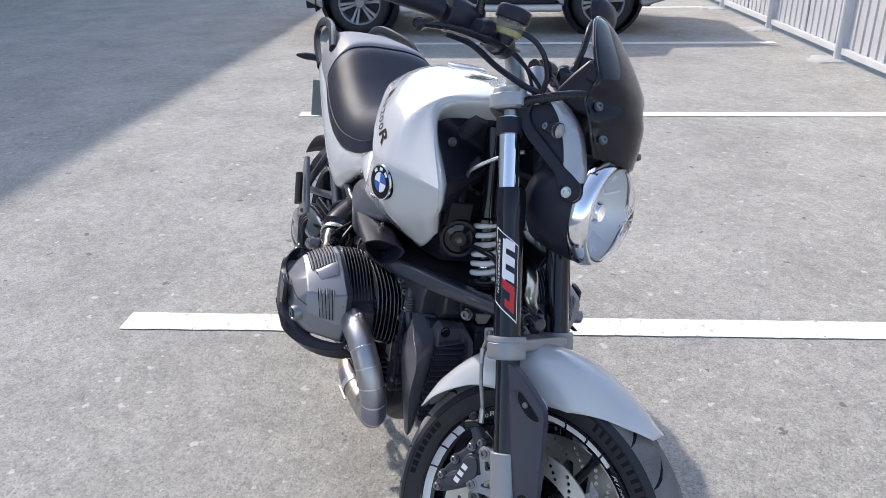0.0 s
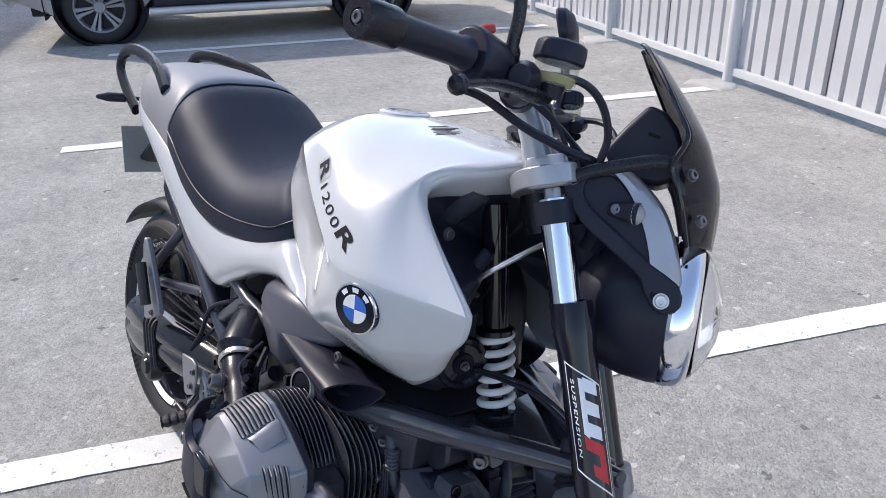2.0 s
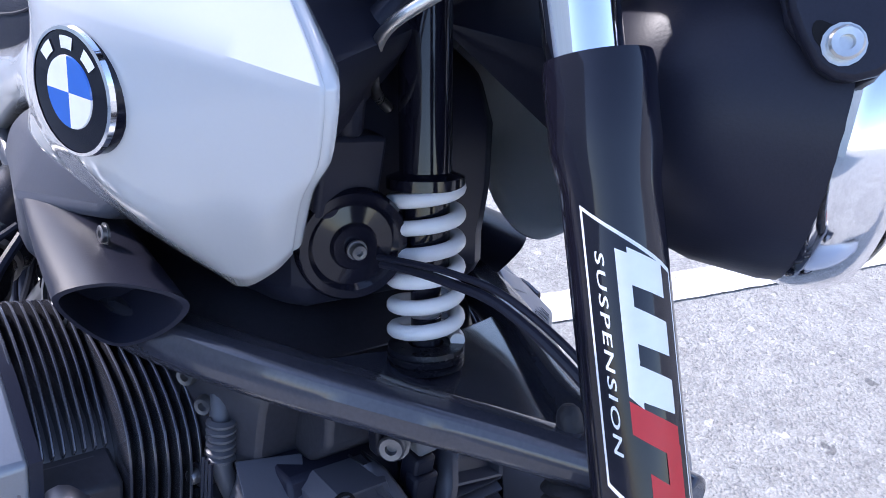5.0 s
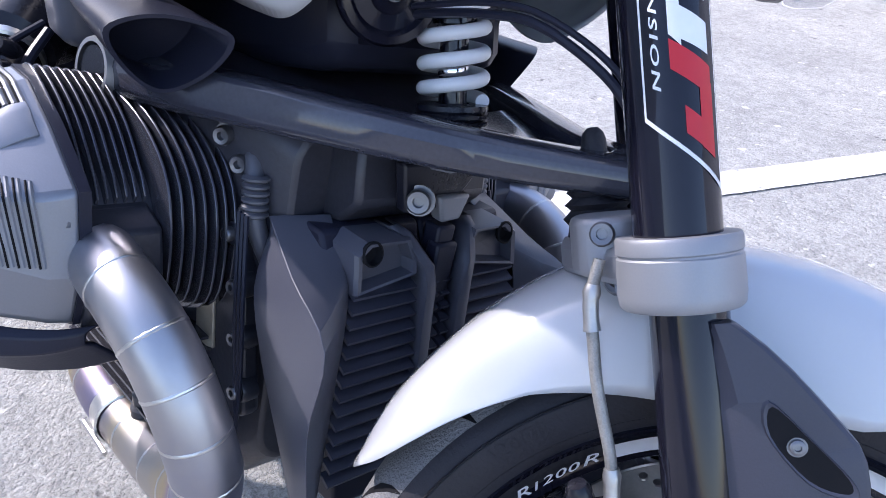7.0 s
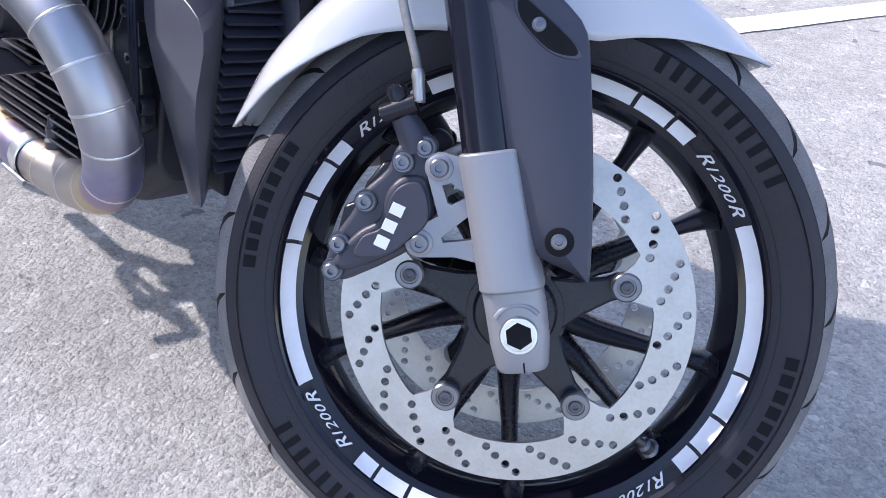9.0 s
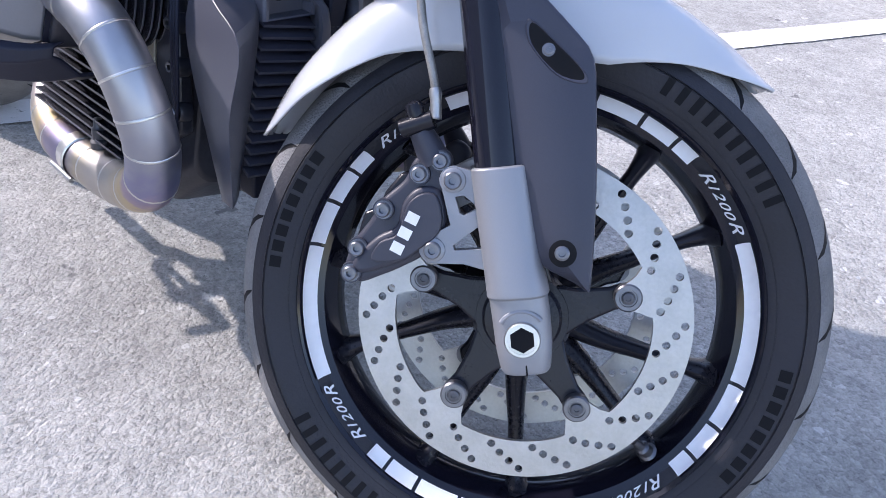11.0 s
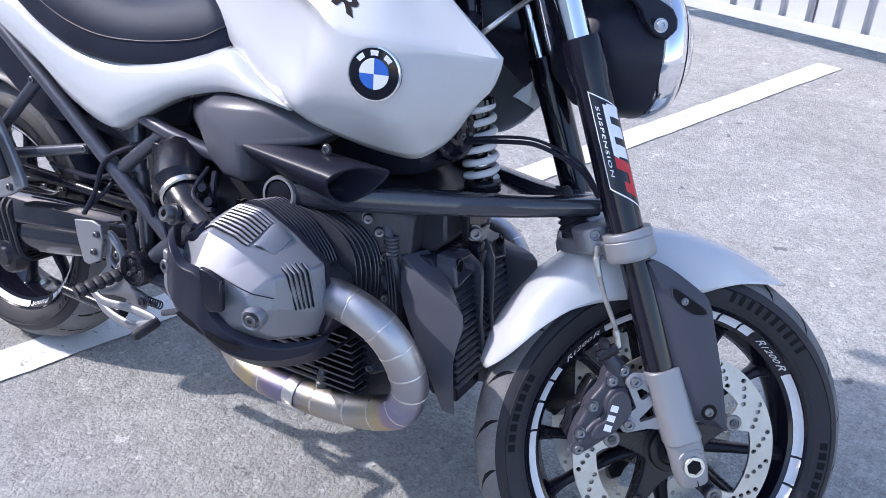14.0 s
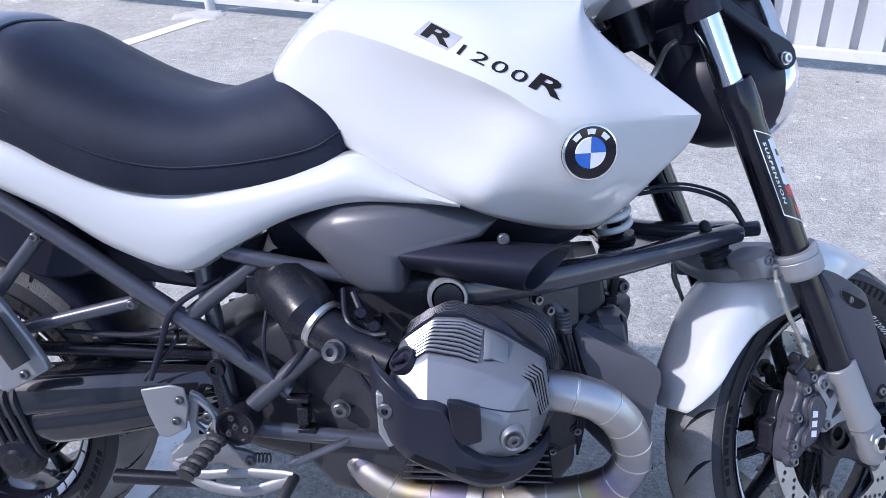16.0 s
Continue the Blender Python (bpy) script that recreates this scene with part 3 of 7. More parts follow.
def wheel(m, R, half, discs, label, text_at=26.0, spoke_at=32.2):
    """Tyre, rim, spokes, tape and brake discs round the axle, which lies along y."""
    b = Buf(m)
    flat = 0.86  # how round the crown is
    prof = [(0.212, half * 0.60), (0.222, half * 0.74), (0.245, half * 0.92), (0.262, half * 0.99)]
    crown = [(R - 0.060 * (half / 0.06) * (1 - math.cos(radians(a))) * flat, half * 1.0 * math.sin(radians(a))) for a in range(82, -83, -8)]
    prof = prof + crown + [(r, -h) for r, h in prof[::-1]]
    b.lathe(prof, axis=(0, 1, 0), seg=96)
    t = part("tyre", b, RUBBER, bike, label, angle=60)
    band = Buf(m)
    band.lathe([(R - 0.060 * (half / 0.06) * (1 - math.cos(radians(a))) * flat + 0.0004, half * math.sin(radians(a))) for a in range(58, -59, -4)], axis=(0, 1, 0), seg=96)
    part("tread_band", band, RUBBER_WORN, t, angle=60)
    # sidewall: circles, blocks of short ridges, raised bars for the maker's mark and the size
    for side in (-1, 1):
        for r, h in ((0.2385, half * 0.862), (0.2640, half * 0.995)):
            rg = Buf(m)
            rg.lathe([(r - 0.0008, side * (h - 0.001)), (r, side * (h + 0.0008)), (r + 0.0008, side * (h - 0.001))], axis=(0, 1, 0), seg=96)
            part("sidewall_line", rg, RUBBER, t)
        def on_wall(r, th, lift):
            h = float(np.interp(r, [0.222, 0.245, 0.262, 0.272], [half * 0.74, half * 0.92, half * 0.99, half * 0.985]))
            return (r * math.cos(th), side * (h + lift), r * math.sin(th))
        def bar(name, r0, r1, a0, a1, lift=0.0009, mt=INK_AND_RECESS):
            bb = Buf(m)
            bb.grid([[on_wall(r0 + (r1 - r0) * j / 3, radians(a0 + (a1 - a0) * i / 3), lift) for j in range(4)] for i in range(4)])
            part(name, bb, mt, t)
        for c0 in (40, 220):
            for k in range(10):
                bar("sidewall_ridge", 0.246, 0.2625, c0 - 19 + 3.6 * k, c0 - 17.4 + 3.6 * k, 0.0008, INK_AND_RECESS)
        for c0 in (150, 330):
            for k in range(8):
                bar("mark_bar", 0.248, 0.259, c0 - 14 + 3.7 * k, c0 - 11.4 + 3.7 * k)
        for c0 in (118, 298):
            v, f = letters("120/70", 0.0150, 1.15, 0.0, 0.0003)
            wd = max(p[0] for p in v)
            tx = Buf(m)
            tx.add([on_wall(0.248 + y, radians(c0) + side * (x - wd / 2) / 0.253, 0.0010) for x, y in v], f)
            part("size_lettering", tx, RUBBER, t)
    # tread grooves: short raked cuts, dark slivers laid on, groove shade put into the colour
    for side in (-1, 1):
        for k in range(22):
            a0 = 360 * k / 22 + (8 if side > 0 else 0)
            gv = Buf(m)
            pts = []
            for s in range(5):
                u = s / 4
                aa = radians(12 + 46 * u) * side
                r = R - 0.060 * (half / 0.06) * (1 - math.cos(aa)) * flat + 0.0008
                th = radians(a0 - 15 * u + 6 * u * u)
                wv = radians(0.80 * (1 - abs(2 * u - 1) ** 1.5) + 0.14)
                pts.append([(r * math.cos(th + q * wv), half * math.sin(aa), r * math.sin(th + q * wv)) for q in (-1, 1)])
            gv.grid(pts)
            part("tread_groove", gv, INK_AND_RECESS, t)
    b = Buf(m)
    w = half * 0.78
    b.lathe([(0.226, -w), (0.230, -w - 0.004), (0.2315, -w - 0.002), (0.229, -w + 0.004), (0.220, -w + 0.006), (0.206, -w + 0.012), (0.199, -w + 0.03), (0.194, 0.0), (0.199, w - 0.03), (0.206, w - 0.012),
             (0.220, w - 0.006), (0.229, w - 0.004), (0.2315, w + 0.002), (0.230, w + 0.004), (0.226, w)], axis=(0, 1, 0), seg=96)
    rim = part("rim", b, BLACK_GLOSS, bike, "gloss black rim with white tape")
    # white tape in short and long pieces between the lettering
    for side in (-1, 1):
        for q in range(4):
            a_text = 90 * q + text_at
            for a, c in ((11.5, 48.4), (49.4, 60.8), (61.9, 70.6), (71.6, 77.2)):
                tp = Buf(m)
                pr = [(0.2242, side * (w + 0.0030)), (0.2200, side * (w - 0.0034)), (0.2118, side * (w - 0.0070))]
                steps = 12
                tp.grid([[(r * math.cos(radians(a_text - a - (c - a) * k / steps)), h, r * math.sin(radians(a_text - a - (c - a) * k / steps))) for r, h in pr] for k in range(steps + 1)])
                part("rim_tape", tp, TAPE, rim)
            tx = Buf(m)
            for text, size, u0, u1 in (("R", 0.0132, 0.0, 0.215), ("1200", 0.0102, 0.215, 0.785), ("R", 0.0132, 0.79, 1.0)):
                v, f = letters(text, size, 1.1, 0.45, 0.0001)
                xa, xb = min(p[0] for p in v), max(p[0] for p in v)
                out = []
                for x, y in v:
                    th = radians(a_text + side * 18.4 * (u0 + (u1 - u0) * (x - xa) / (xb - xa) - 0.5))
                    r = 0.2136 + y * 0.95
                    hh = side * (w - 0.0078 + (r - 0.2105) * 0.0126 / 0.0147 + 0.0006)
                    out.append((r * math.cos(th), hh, r * math.sin(th)))
                tx.add(out, f)
            part("rim_lettering", tx, TAPE, rim)
    # hub and five forked spokes
    b = Buf(m)
    b.lathe([(0.012, -0.062), (0.045, -0.062), (0.050, -0.05), (0.034, -0.03), (0.034, 0.03), (0.050, 0.05), (0.045, 0.062), (0.012, 0.062)], axis=(0, 1, 0), seg=32)
    part("hub", b, BLACK_SATIN, bike)
    for k in range(5):
        a = radians(72 * k + spoke_at)
        sp = Buf(m)
        d, n2 = Vector((math.cos(a), 0, math.sin(a))), Vector((-math.sin(a), 0, math.cos(a)))
        for q in (-1, 1):
            p = [d * 0.040 + n2 * q * 0.010, d * 0.080 + n2 * q * 0.016, d * 0.125 + n2 * q * 0.029, d * 0.165 + n2 * q * 0.041, d * 0.186 + n2 * q * 0.048, d * 0.196 + n2 * q * 0.052]
            rr = [0.0180, 0.0140, 0.0105, 0.0095, 0.0130, 0.0215]
            ln = smooth(p, 4)
            sp.tube(ln, [float(np.interp(i, [0, 4, 8, 12, 16, 20], rr)) for i in range(len(ln))], 12, squash=(1.5, 0.85, (0, 1, 0)))
        part("spoke", sp, BLACK_SATIN, bike)
    vl = Buf(m)
    vl.lathe([(0.0, 0.030), (0.004, 0.029), (0.0045, 0.012), (0.0075, 0.010), (0.0075, 0.0), (0.010, -0.002)], (0.1135, -0.030, -0.1560), (-0.45, -0.55, 0.62), 12)
    part("tyre_valve", vl, BOLT, rim)
    for y in discs:
        disc(m, y)
    return t


def disc(m, y, lug_at=8.6):
    """A brake disc drilled right through, scalloped inside, on five floating bolts of a black carrier."""
    sg = -1 if y < 0 else 1
    ri, ro, seg = 0.1235, 0.1605, 140
    outer = [(ro * math.cos(2 * math.pi * k / seg), ro * math.sin(2 * math.pi * k / seg)) for k in range(seg)]
    inner = []
    for k in range(seg):
        th = 360 * k / seg
        off = abs((th - lug_at + 36) % 72 - 36)
        dip = 0.5 + 0.5 * math.cos(math.pi * min(max(off - 5.0, 0.0) / 7.0, 1.0))
        r = ri - 0.026 * dip
        inner.append((r * math.cos(radians(th)), r * math.sin(radians(th))))
    holes = []
    for k in range(20):
        for r, o in ((0.1300, 0.0), (0.1375, 4.2), (0.1450, 8.4), (0.1525, 12.2)):
            th, hr = radians(18 * k + o), 0.0040
            holes.append([(r * math.cos(th) + hr * math.cos(2 * math.pi * i / 10), r * math.sin(th) + hr * math.sin(2 * math.pi * i / 10)) for i in range(10)])
    b = Buf(m)
    b.plate(outer, [inner] + holes, y, y + sg * 0.005)
    dsk = part("brake_disc", b, DISC, bike, "drilled steel brake disc", angle=30)
    hubd = Buf(m)
    hubd.lathe([(0.026, y - sg * 0.012), (0.036, y - sg * 0.010), (0.039, y - sg * 0.004), (0.036, y + sg * 0.001), (0.026, y + sg * 0.002)], axis=(0, 1, 0), seg=36)
    part("carrier_hub", hubd, BLACK_SATIN, dsk)
    for k in range(5):
        cr = Buf(m)
        a = radians(72 * k + lug_at)
        d, n2 = Vector((math.cos(a), 0, math.sin(a))), Vector((-math.sin(a), 0, math.cos(a)))
        poly = [d * 0.034 + n2 * 0.026, d * 0.060 + n2 * 0.016, d * 0.088 + n2 * 0.011, d * 0.102 + n2 * 0.0125, d * 0.112, d * 0.102 - n2 * 0.0125, d * 0.088 - n2 * 0.012, d * 0.060 - n2 * 0.018, d * 0.034 - n2 * 0.028]
        cr.prism([(p.x, p.z) for p in poly], min(y - sg * 0.005, y - sg * 0.014), max(y - sg * 0.005, y - sg * 0.014))
        part("carrier_arm", cr, BLACK_SATIN, dsk, bevel=0.003)
        lug = Buf(m)
        ctr = d * 0.1025 + Vector((0, y - sg * 0.004, 0))
        lug.lathe([(0.0, 0.0), (0.0135, 0.0), (0.0135, 0.0095), (0.012, 0.0112), (0.0085, 0.0112), (0.0080, 0.0100), (0.0, 0.0100)], ctr, (0, sg, 0), 24)
        part("disc_lug", lug, BOLT, dsk)
        bolt(d * 0.1025 + Vector((0, y + sg * 0.006, 0)), (0, sg, 0), 0.0055, 0.0020, dsk, m, DARK_STEEL)
    ring = Buf(m)
    if y > 0:  # toothed sensor ring beside the hub
        ring.lathe([(0.070, y - 0.014), (0.074, y - 0.014), (0.074, y - 0.011), (0.070, y - 0.011), (0.070, y - 0.014)], axis=(0, 1, 0), seg=48)
        rg = part("sensor_ring", ring, BOLT, dsk)
        for k in range(48):
            th = 2 * math.pi * k / 48
            tt = Buf(m)
            c = Vector((math.cos(th), 0, math.sin(th)))
            t2 = Vector((-math.sin(th), 0, math.cos(th)))
            o = Vector((0, y - 0.0125, 0))
            tt.add([o + c * 0.0605 - t2 * 0.002, o + c * 0.0605 + t2 * 0.002, o + c * 0.0705 + t2 * 0.0022, o + c * 0.0705 - t2 * 0.0022], [(0, 1, 2, 3)])
            part("sensor_tooth", tt, BOLT, rg)


wheel(FM, 0.302, 0.061, (-0.066, 0.066), "black sport tyre with worn grey tread")
RW = Matrix.Translation((-2.545, 0.0, 0.318))
wheel(RW, 0.318, 0.090, (), "wide black rear tyre")

# front fork
for s in (-1, 1):
    y = 0.112 * s
    fk = lambda prof, seg=28: Buf(FM).lathe(prof, (-0.008, y, 0), (0, 0, 1), seg)
    fu = lambda prof, seg=28: Buf(FM).lathe(prof, (-0.014, y, 0), (0.0, 0, 1), seg)
    tube_up = part("fork_tube", fu([(0.0205, 0.63), (0.0205, 0.775), (0.0, 0.775)]), CHROME, bike, "chromed fork tube")
    part("fork_collar", fu([(0.0205, 0.742), (0.026, 0.742), (0.026, 0.772), (0.0205, 0.772)]), BLACK_PLASTIC, tube_up)
    part("fork_slider", fk([(0.021, 0.640), (0.0275, 0.640), (0.0285, 0.634), (0.0285, 0.595), (0.0255, 0.575), (0.0255, 0.35), (0.0255, 0.330), (0.0, 0.326)]), BLACK_GLOSS, bike, "gloss black fork slider")
    part("lower_fork_tube", Buf(FM).lathe([(0.0228, 0.345), (0.0228, 0.14)], (-0.0045, y, 0), (0, 0, 1), 28), BLACK_GLOSS, bike, "gloss black lower fork tube")
    part("fork_clamp", fk([(0.0256, 0.364), (0.0350, 0.364), (0.0362, 0.362), (0.0362, 0.3545), (0.0352, 0.3535), (0.0352, 0.3525), (0.0362, 0.3515), (0.0366, 0.330), (0.0358, 0.324), (0.034, 0.322), (0.0235, 0.322)]), ALU, bike, "cast aluminium fork clamp")
    ft = Buf(FM)
    secs = []
    for z, cx, rx, ry in ((0.1525, -0.0035, 0.0240, 0.0240), (0.1515, -0.0035, 0.0265, 0.0265), (0.145, -0.0035, 0.0268, 0.0268), (0.06, 0.000, 0.0268, 0.0268), (0.042, 0.002, 0.0278, 0.0265), (0.0375, 0.002, 0.0280, 0.0262), (0.0365, 0.002, 0.0262, 0.0225), (0.02, 0.003, 0.0262, 0.0215), (-0.010, 0.0035, 0.0255, 0.021), (-0.030, 0.0035, 0.0228, 0.019), (-0.0345, 0.0035, 0.0205, 0.017)):
        secs.append([(cx + rx * math.copysign(abs(math.cos(q)) ** 0.7, math.cos(q)), y + s * (0.004 if z < 0.05 else 0.0) + ry * math.copysign(abs(math.sin(q)) ** 0.7, math.sin(q)), z) for q in [2 * math.pi * i / 28 for i in range(28)]])
    ft.grid(secs, close_v=True, cap=True)
    foot_part = part("fork_foot", ft, ALU, bike, "cast aluminium fork foot", bevel=0.002)
    ax = Buf(FM)
    ringx = [(0.0160, 0.014), (0.0160, 0.0275), (0.0152, 0.0286), (0.0128, 0.0286)]
    ax.lathe(ringx, (0.0035, y, 0.0), (0, s, 0), 36)
    hexa = [(0.0118 * math.cos(radians(60 * k + 30)), 0.0118 * math.sin(radians(60 * k + 30))) for k in range(6)]
    circ = [(0.0128 * math.cos(radians(10 * k)), 0.0128 * math.sin(radians(10 * k))) for k in range(36)]
    ax.plate([(0.0035 + p[0], p[1]) for p in circ], [[(0.0035 + p[0], p[1]) for p in hexa]], min(y + s * 0.0258, y + s * 0.0280), max(y + s * 0.0258, y + s * 0.0280))
    part("axle_end", ax, STEEL, foot_part)
    inn = Buf(FM)
    inn.lathe([(0.0125, 0.0268), (0.0, 0.0266)], (0.0035, y, 0.0), (0, s, 0), 24)
    part("axle_socket", inn, INK_AND_RECESS, foot_part)
    lip = Buf(FM)  # brow over the axle and the pinch slot below it
    lip.tube([(0.0035 + 0.0215 * math.cos(radians(q)), y + s * 0.0245, 0.004 + 0.0215 * math.sin(radians(q))) for q in range(35, 146, 10)], 0.0022, 8)
    part("axle_brow", lip, ALU, foot_part)
    slot = Buf(FM)
    slot.box((0.0042, min(y + s * 0.018, y + s * 0.0235), -0.0335), (0.0056, max(y + s * 0.018, y + s * 0.0235), -0.0160))
    part("pinch_slot", slot, INK_AND_RECESS, foot_part)
    # caliper bracket: one casting with two three-cornered openings
    br = Buf(FM)
    boss = lambda cx, cz, r, a, c: [(cx + r * math.cos(radians(q)), cz + r * math.sin(radians(q))) for q in range(a, c, 20)]
    outline = [(-0.012, 0.150), (-0.030, 0.1500)] + boss(-0.0468, 0.1430, 0.0128, 70, 211) + [(-0.0555, 0.1180), (-0.0535, 0.1030)] + boss(-0.0715, 0.0822, 0.0128, 110, 271) + [(-0.0450, 0.0668), (-0.0265, 0.0600), (-0.0225, 0.0450), (-0.010, 0.045)]
    br.plate(outline, [[(-0.0465, 0.1280), (-0.0390, 0.1290), (-0.0265, 0.1165), (-0.0405, 0.1110), (-0.0440, 0.1130)], [(-0.0530, 0.0845), (-0.0285, 0.0995), (-0.0255, 0.0970), (-0.0245, 0.0820), (-0.0275, 0.0795), (-0.0520, 0.0800)]], y - s * 0.008, y + s * 0.0030)
    bk = part("caliper_bracket", br, ALU, foot_part, bevel=0.0022)
    for q in ((-0.0468, 0.143), (-0.0715, 0.0822)):
        bs = Buf(FM)
        bs.lathe([(0.0, 0.0055), (0.0095, 0.0055), (0.0112, 0.0045), (0.0118, 0.0), (0.0118, -0.01)], (q[0], y, q[1]), (0, s, 0), 24)
        part("bracket_boss", bs, ALU, bk)
    for q in ((-0.0468, 0.143), (-0.0715, 0.0822)):
        bolt((q[0], y + s * 0.0052, q[1]), (0, s, 0), 0.0080, 0.0050, foot_part, FM, BOLT)
    # caliper: a stepped casting with two piston lobes
    cal = Buf(FM)
    body = smooth([(-0.1590, 0.0690), (-0.1480, 0.0550), (-0.1240, 0.0600), (-0.1000, 0.0680), (-0.0816, 0.0775), (-0.0634, 0.1049), (-0.0570, 0.1281), (-0.0500, 0.1580), (-0.0640, 0.1735), (-0.0822, 0.1635), (-0.0930, 0.1466), (-0.1165, 0.1300), (-0.1270, 0.1150), (-0.1461, 0.0943)], 4, True)
    cal.prism(body, s * 0.074, s * 0.106)
    cp = part("brake_caliper", cal, CALIPER, bike, "anthracite brake caliper", bevel=0.005, segs=3)
    for k, (poly, h) in enumerate((([(-0.1500, 0.0720), (-0.1400, 0.0640), (-0.1021, 0.0725), (-0.0800, 0.0835), (-0.0600, 0.1000), (-0.0570, 0.1200), (-0.0620, 0.1360), (-0.0800, 0.1390), (-0.0950, 0.1270), (-0.1040, 0.1060), (-0.1220, 0.0980), (-0.1400, 0.0850)], 0.112),
                                   ([(-0.1286, 0.0773), (-0.1190, 0.0933), (-0.1020, 0.0995), (-0.0906, 0.1238), (-0.0773, 0.1335), (-0.0640, 0.1315), (-0.0600, 0.1155), (-0.0640, 0.0975), (-0.0814, 0.0850), (-0.1021, 0.0750)], 0.119))):
        hump = Buf(FM)
        hump.prism(smooth(poly, 4, True), s * 0.100, s * h)
        part("caliper_body", hump, CALIPER, cp, bevel=0.005, segs=3)
    neck = Buf(FM)
    neck.tube([(-0.0640, s * 0.098, 0.160), (-0.0690, s * 0.100, 0.176), (-0.0740, s * 0.104, 0.190)], [0.0150, 0.0130, 0.0105], 14)
    part("hose_port", neck, CALIPER, cp)
    inner = Buf(FM)
    inner.prism([(-0.162, 0.082), (-0.150, 0.060), (-0.11, 0.08), (-0.09, 0.15), (-0.100, 0.152), (-0.118, 0.135), (-0.126, 0.120), (-0.140, 0.118), (-0.150, 0.095)], s * 0.045, s * 0.078)
    part("pad_housing", inner, BLACK_SATIN, cp, bevel=0.003)
    pin = Buf(FM)
    pin.tube([(-0.128, s * 0.080, 0.100), (-0.133, s * 0.086, 0.108), (-0.120, s * 0.090, 0.124)], 0.0016, 6)
    part("pad_spring", pin, DARK_STEEL, cp)
    for q in ((-0.1517, 0.0656), (-0.1424, 0.0880), (-0.1143, 0.1216), (-0.0778, 0.1509), (-0.0574, 0.1607)):
        rim_ = Buf(FM)
        rim_.lathe([(0.0, 0.0), (0.0098, 0.0), (0.0104, -0.004), (0.0104, -0.012)], (q[0], s * 0.1095, q[1]), (0, s, 0), 20)
        part("bolt_boss", rim_, CALIPER, cp)
        bolt((q[0], s * 0.1098, q[1]), (0, s, 0), 0.0068, 0.0055, cp, FM)
    # three plain bars stand for the maker's mark
    for i in range(3):
        mk = Buf(FM)
        cx, cz = -0.1030 + 0.0083 * i, 0.0870 + 0.0128 * i
        mk.add([(cx + 0.53 * u - 0.85 * v, s * 0.1194, cz + 0.85 * u + 0.53 * v) for u, v in ((-0.0050, -0.0058), (0.0050, -0.0058), (0.0050, 0.0058), (-0.0050, 0.0058))], [(0, 1, 2, 3)])
        part("mark_bar", mk, TAPE, cp)
    nip = Buf(FM)
    nip.lathe([(0.0, 0.008), (0.006, 0.007), (0.0085, 0.003), (0.0085, -0.010), (0.006, -0.012), (0.006, -0.026)], (-0.0760, s * 0.108, 0.208), (-0.15, s * 0.3, 1.0), 14)
    nip.tube([(-0.0900, s * 0.108, 0.192), (-0.0600, s * 0.110, 0.198)], 0.0085, 10)
    part("hose_union", nip, BLACK_SATIN, cp)
    hose = Buf(FM)
    hl = smooth([(-0.0580, s * 0.112, 0.198), (-0.0568, s * 0.112, 0.2042), (-0.0556, s * 0.112, 0.2305), (-0.0600, s * 0.112, 0.2730), (-0.0605, s * 0.1115, 0.3000), (-0.0600, s * 0.1110, 0.3284), (-0.0530, s * 0.1100, 0.3520)], 6)
    hose.tube(hl, 0.0038, 10)
    bh = part("brake_hose", hose, BRAID, bike, "braided steel brake hose")
    for k0, k1, r in ((2, 12, 0.0052), (26, 33, 0.0050)):
        fit = Buf(FM)
        fit.tube(hl[k0:k1], [r * 1.12] + [r] * (k1 - k0 - 3) + [r * 1.15, r * 0.9], 12)
        part("hose_fitting", fit, DISC, bh)
    # grey guard over the slider: a narrow facet folded back beside a broad one
    gd = Buf(FM)
    rows = []
    for z, xl, xf, xr in ((0.3150, 0.000, 0.006, 0.016), (0.3110, -0.003, 0.007, 0.022), (0.300, -0.005, 0.010, 0.034), (0.286, -0.006, 0.013, 0.0465), (0.270, -0.006, 0.016, 0.0590), (0.254, -0.006, 0.018, 0.0710), (0.244, -0.006, 0.0195, 0.0780), (0.234, -0.006, 0.021, 0.0815), (0.222, -0.005, 0.022, 0.0825), (0.170, -0.001, 0.025, 0.0795), (0.128, 0.0040, 0.027, 0.0765), (0.100, 0.0065, 0.030, 0.0735), (0.082, 0.0095, 0.034, 0.0715), (0.070, 0.0150, 0.042, 0.0700), (0.056, 0.0330, 0.052, 0.0680), (0.046, 0.0490, 0.058, 0.0665), (0.0385, 0.0615, 0.063, 0.0650)):
        wide = min(1.0, (xr - xl) / 0.03)
        rows.append([(xl + 0.002, s * 0.116, z), (xl, s * 0.121, z), (xl + 0.0015, s * (0.1225 + 0.002 * wide), z), (xf, s * 0.1365, z), (xr - 0.004 * wide, s * 0.1370, z), (xr - 0.001, s * 0.1355, z), (xr, s * 0.131, z), (xr - 0.001, s * 0.116, z)])
    gd.grid(rows, cap=True)
    gpart = part("fork_guard", gd, GREY_PLASTIC, bike, "anthracite plastic fork guard", angle=28, bevel=0.0012)
    rec = Buf(FM)
    ring0 = smooth([(0.032, 0.270), (0.052, 0.249), (0.0725, 0.224), (0.0715, 0.215), (0.050, 0.224), (0.030, 0.252)], 4, True)
    mid0 = (0.048, 0.243)
    rec.grid([[(mid0[0] + (p[0] - mid0[0]) * k, s * h, mid0[1] + (p[1] - mid0[1]) * k) for p in ring0] for k, h in ((1.06, 0.1366), (1.0, 0.1378), (0.94, 0.1374), (0.90, 0.1371))], close_v=True)
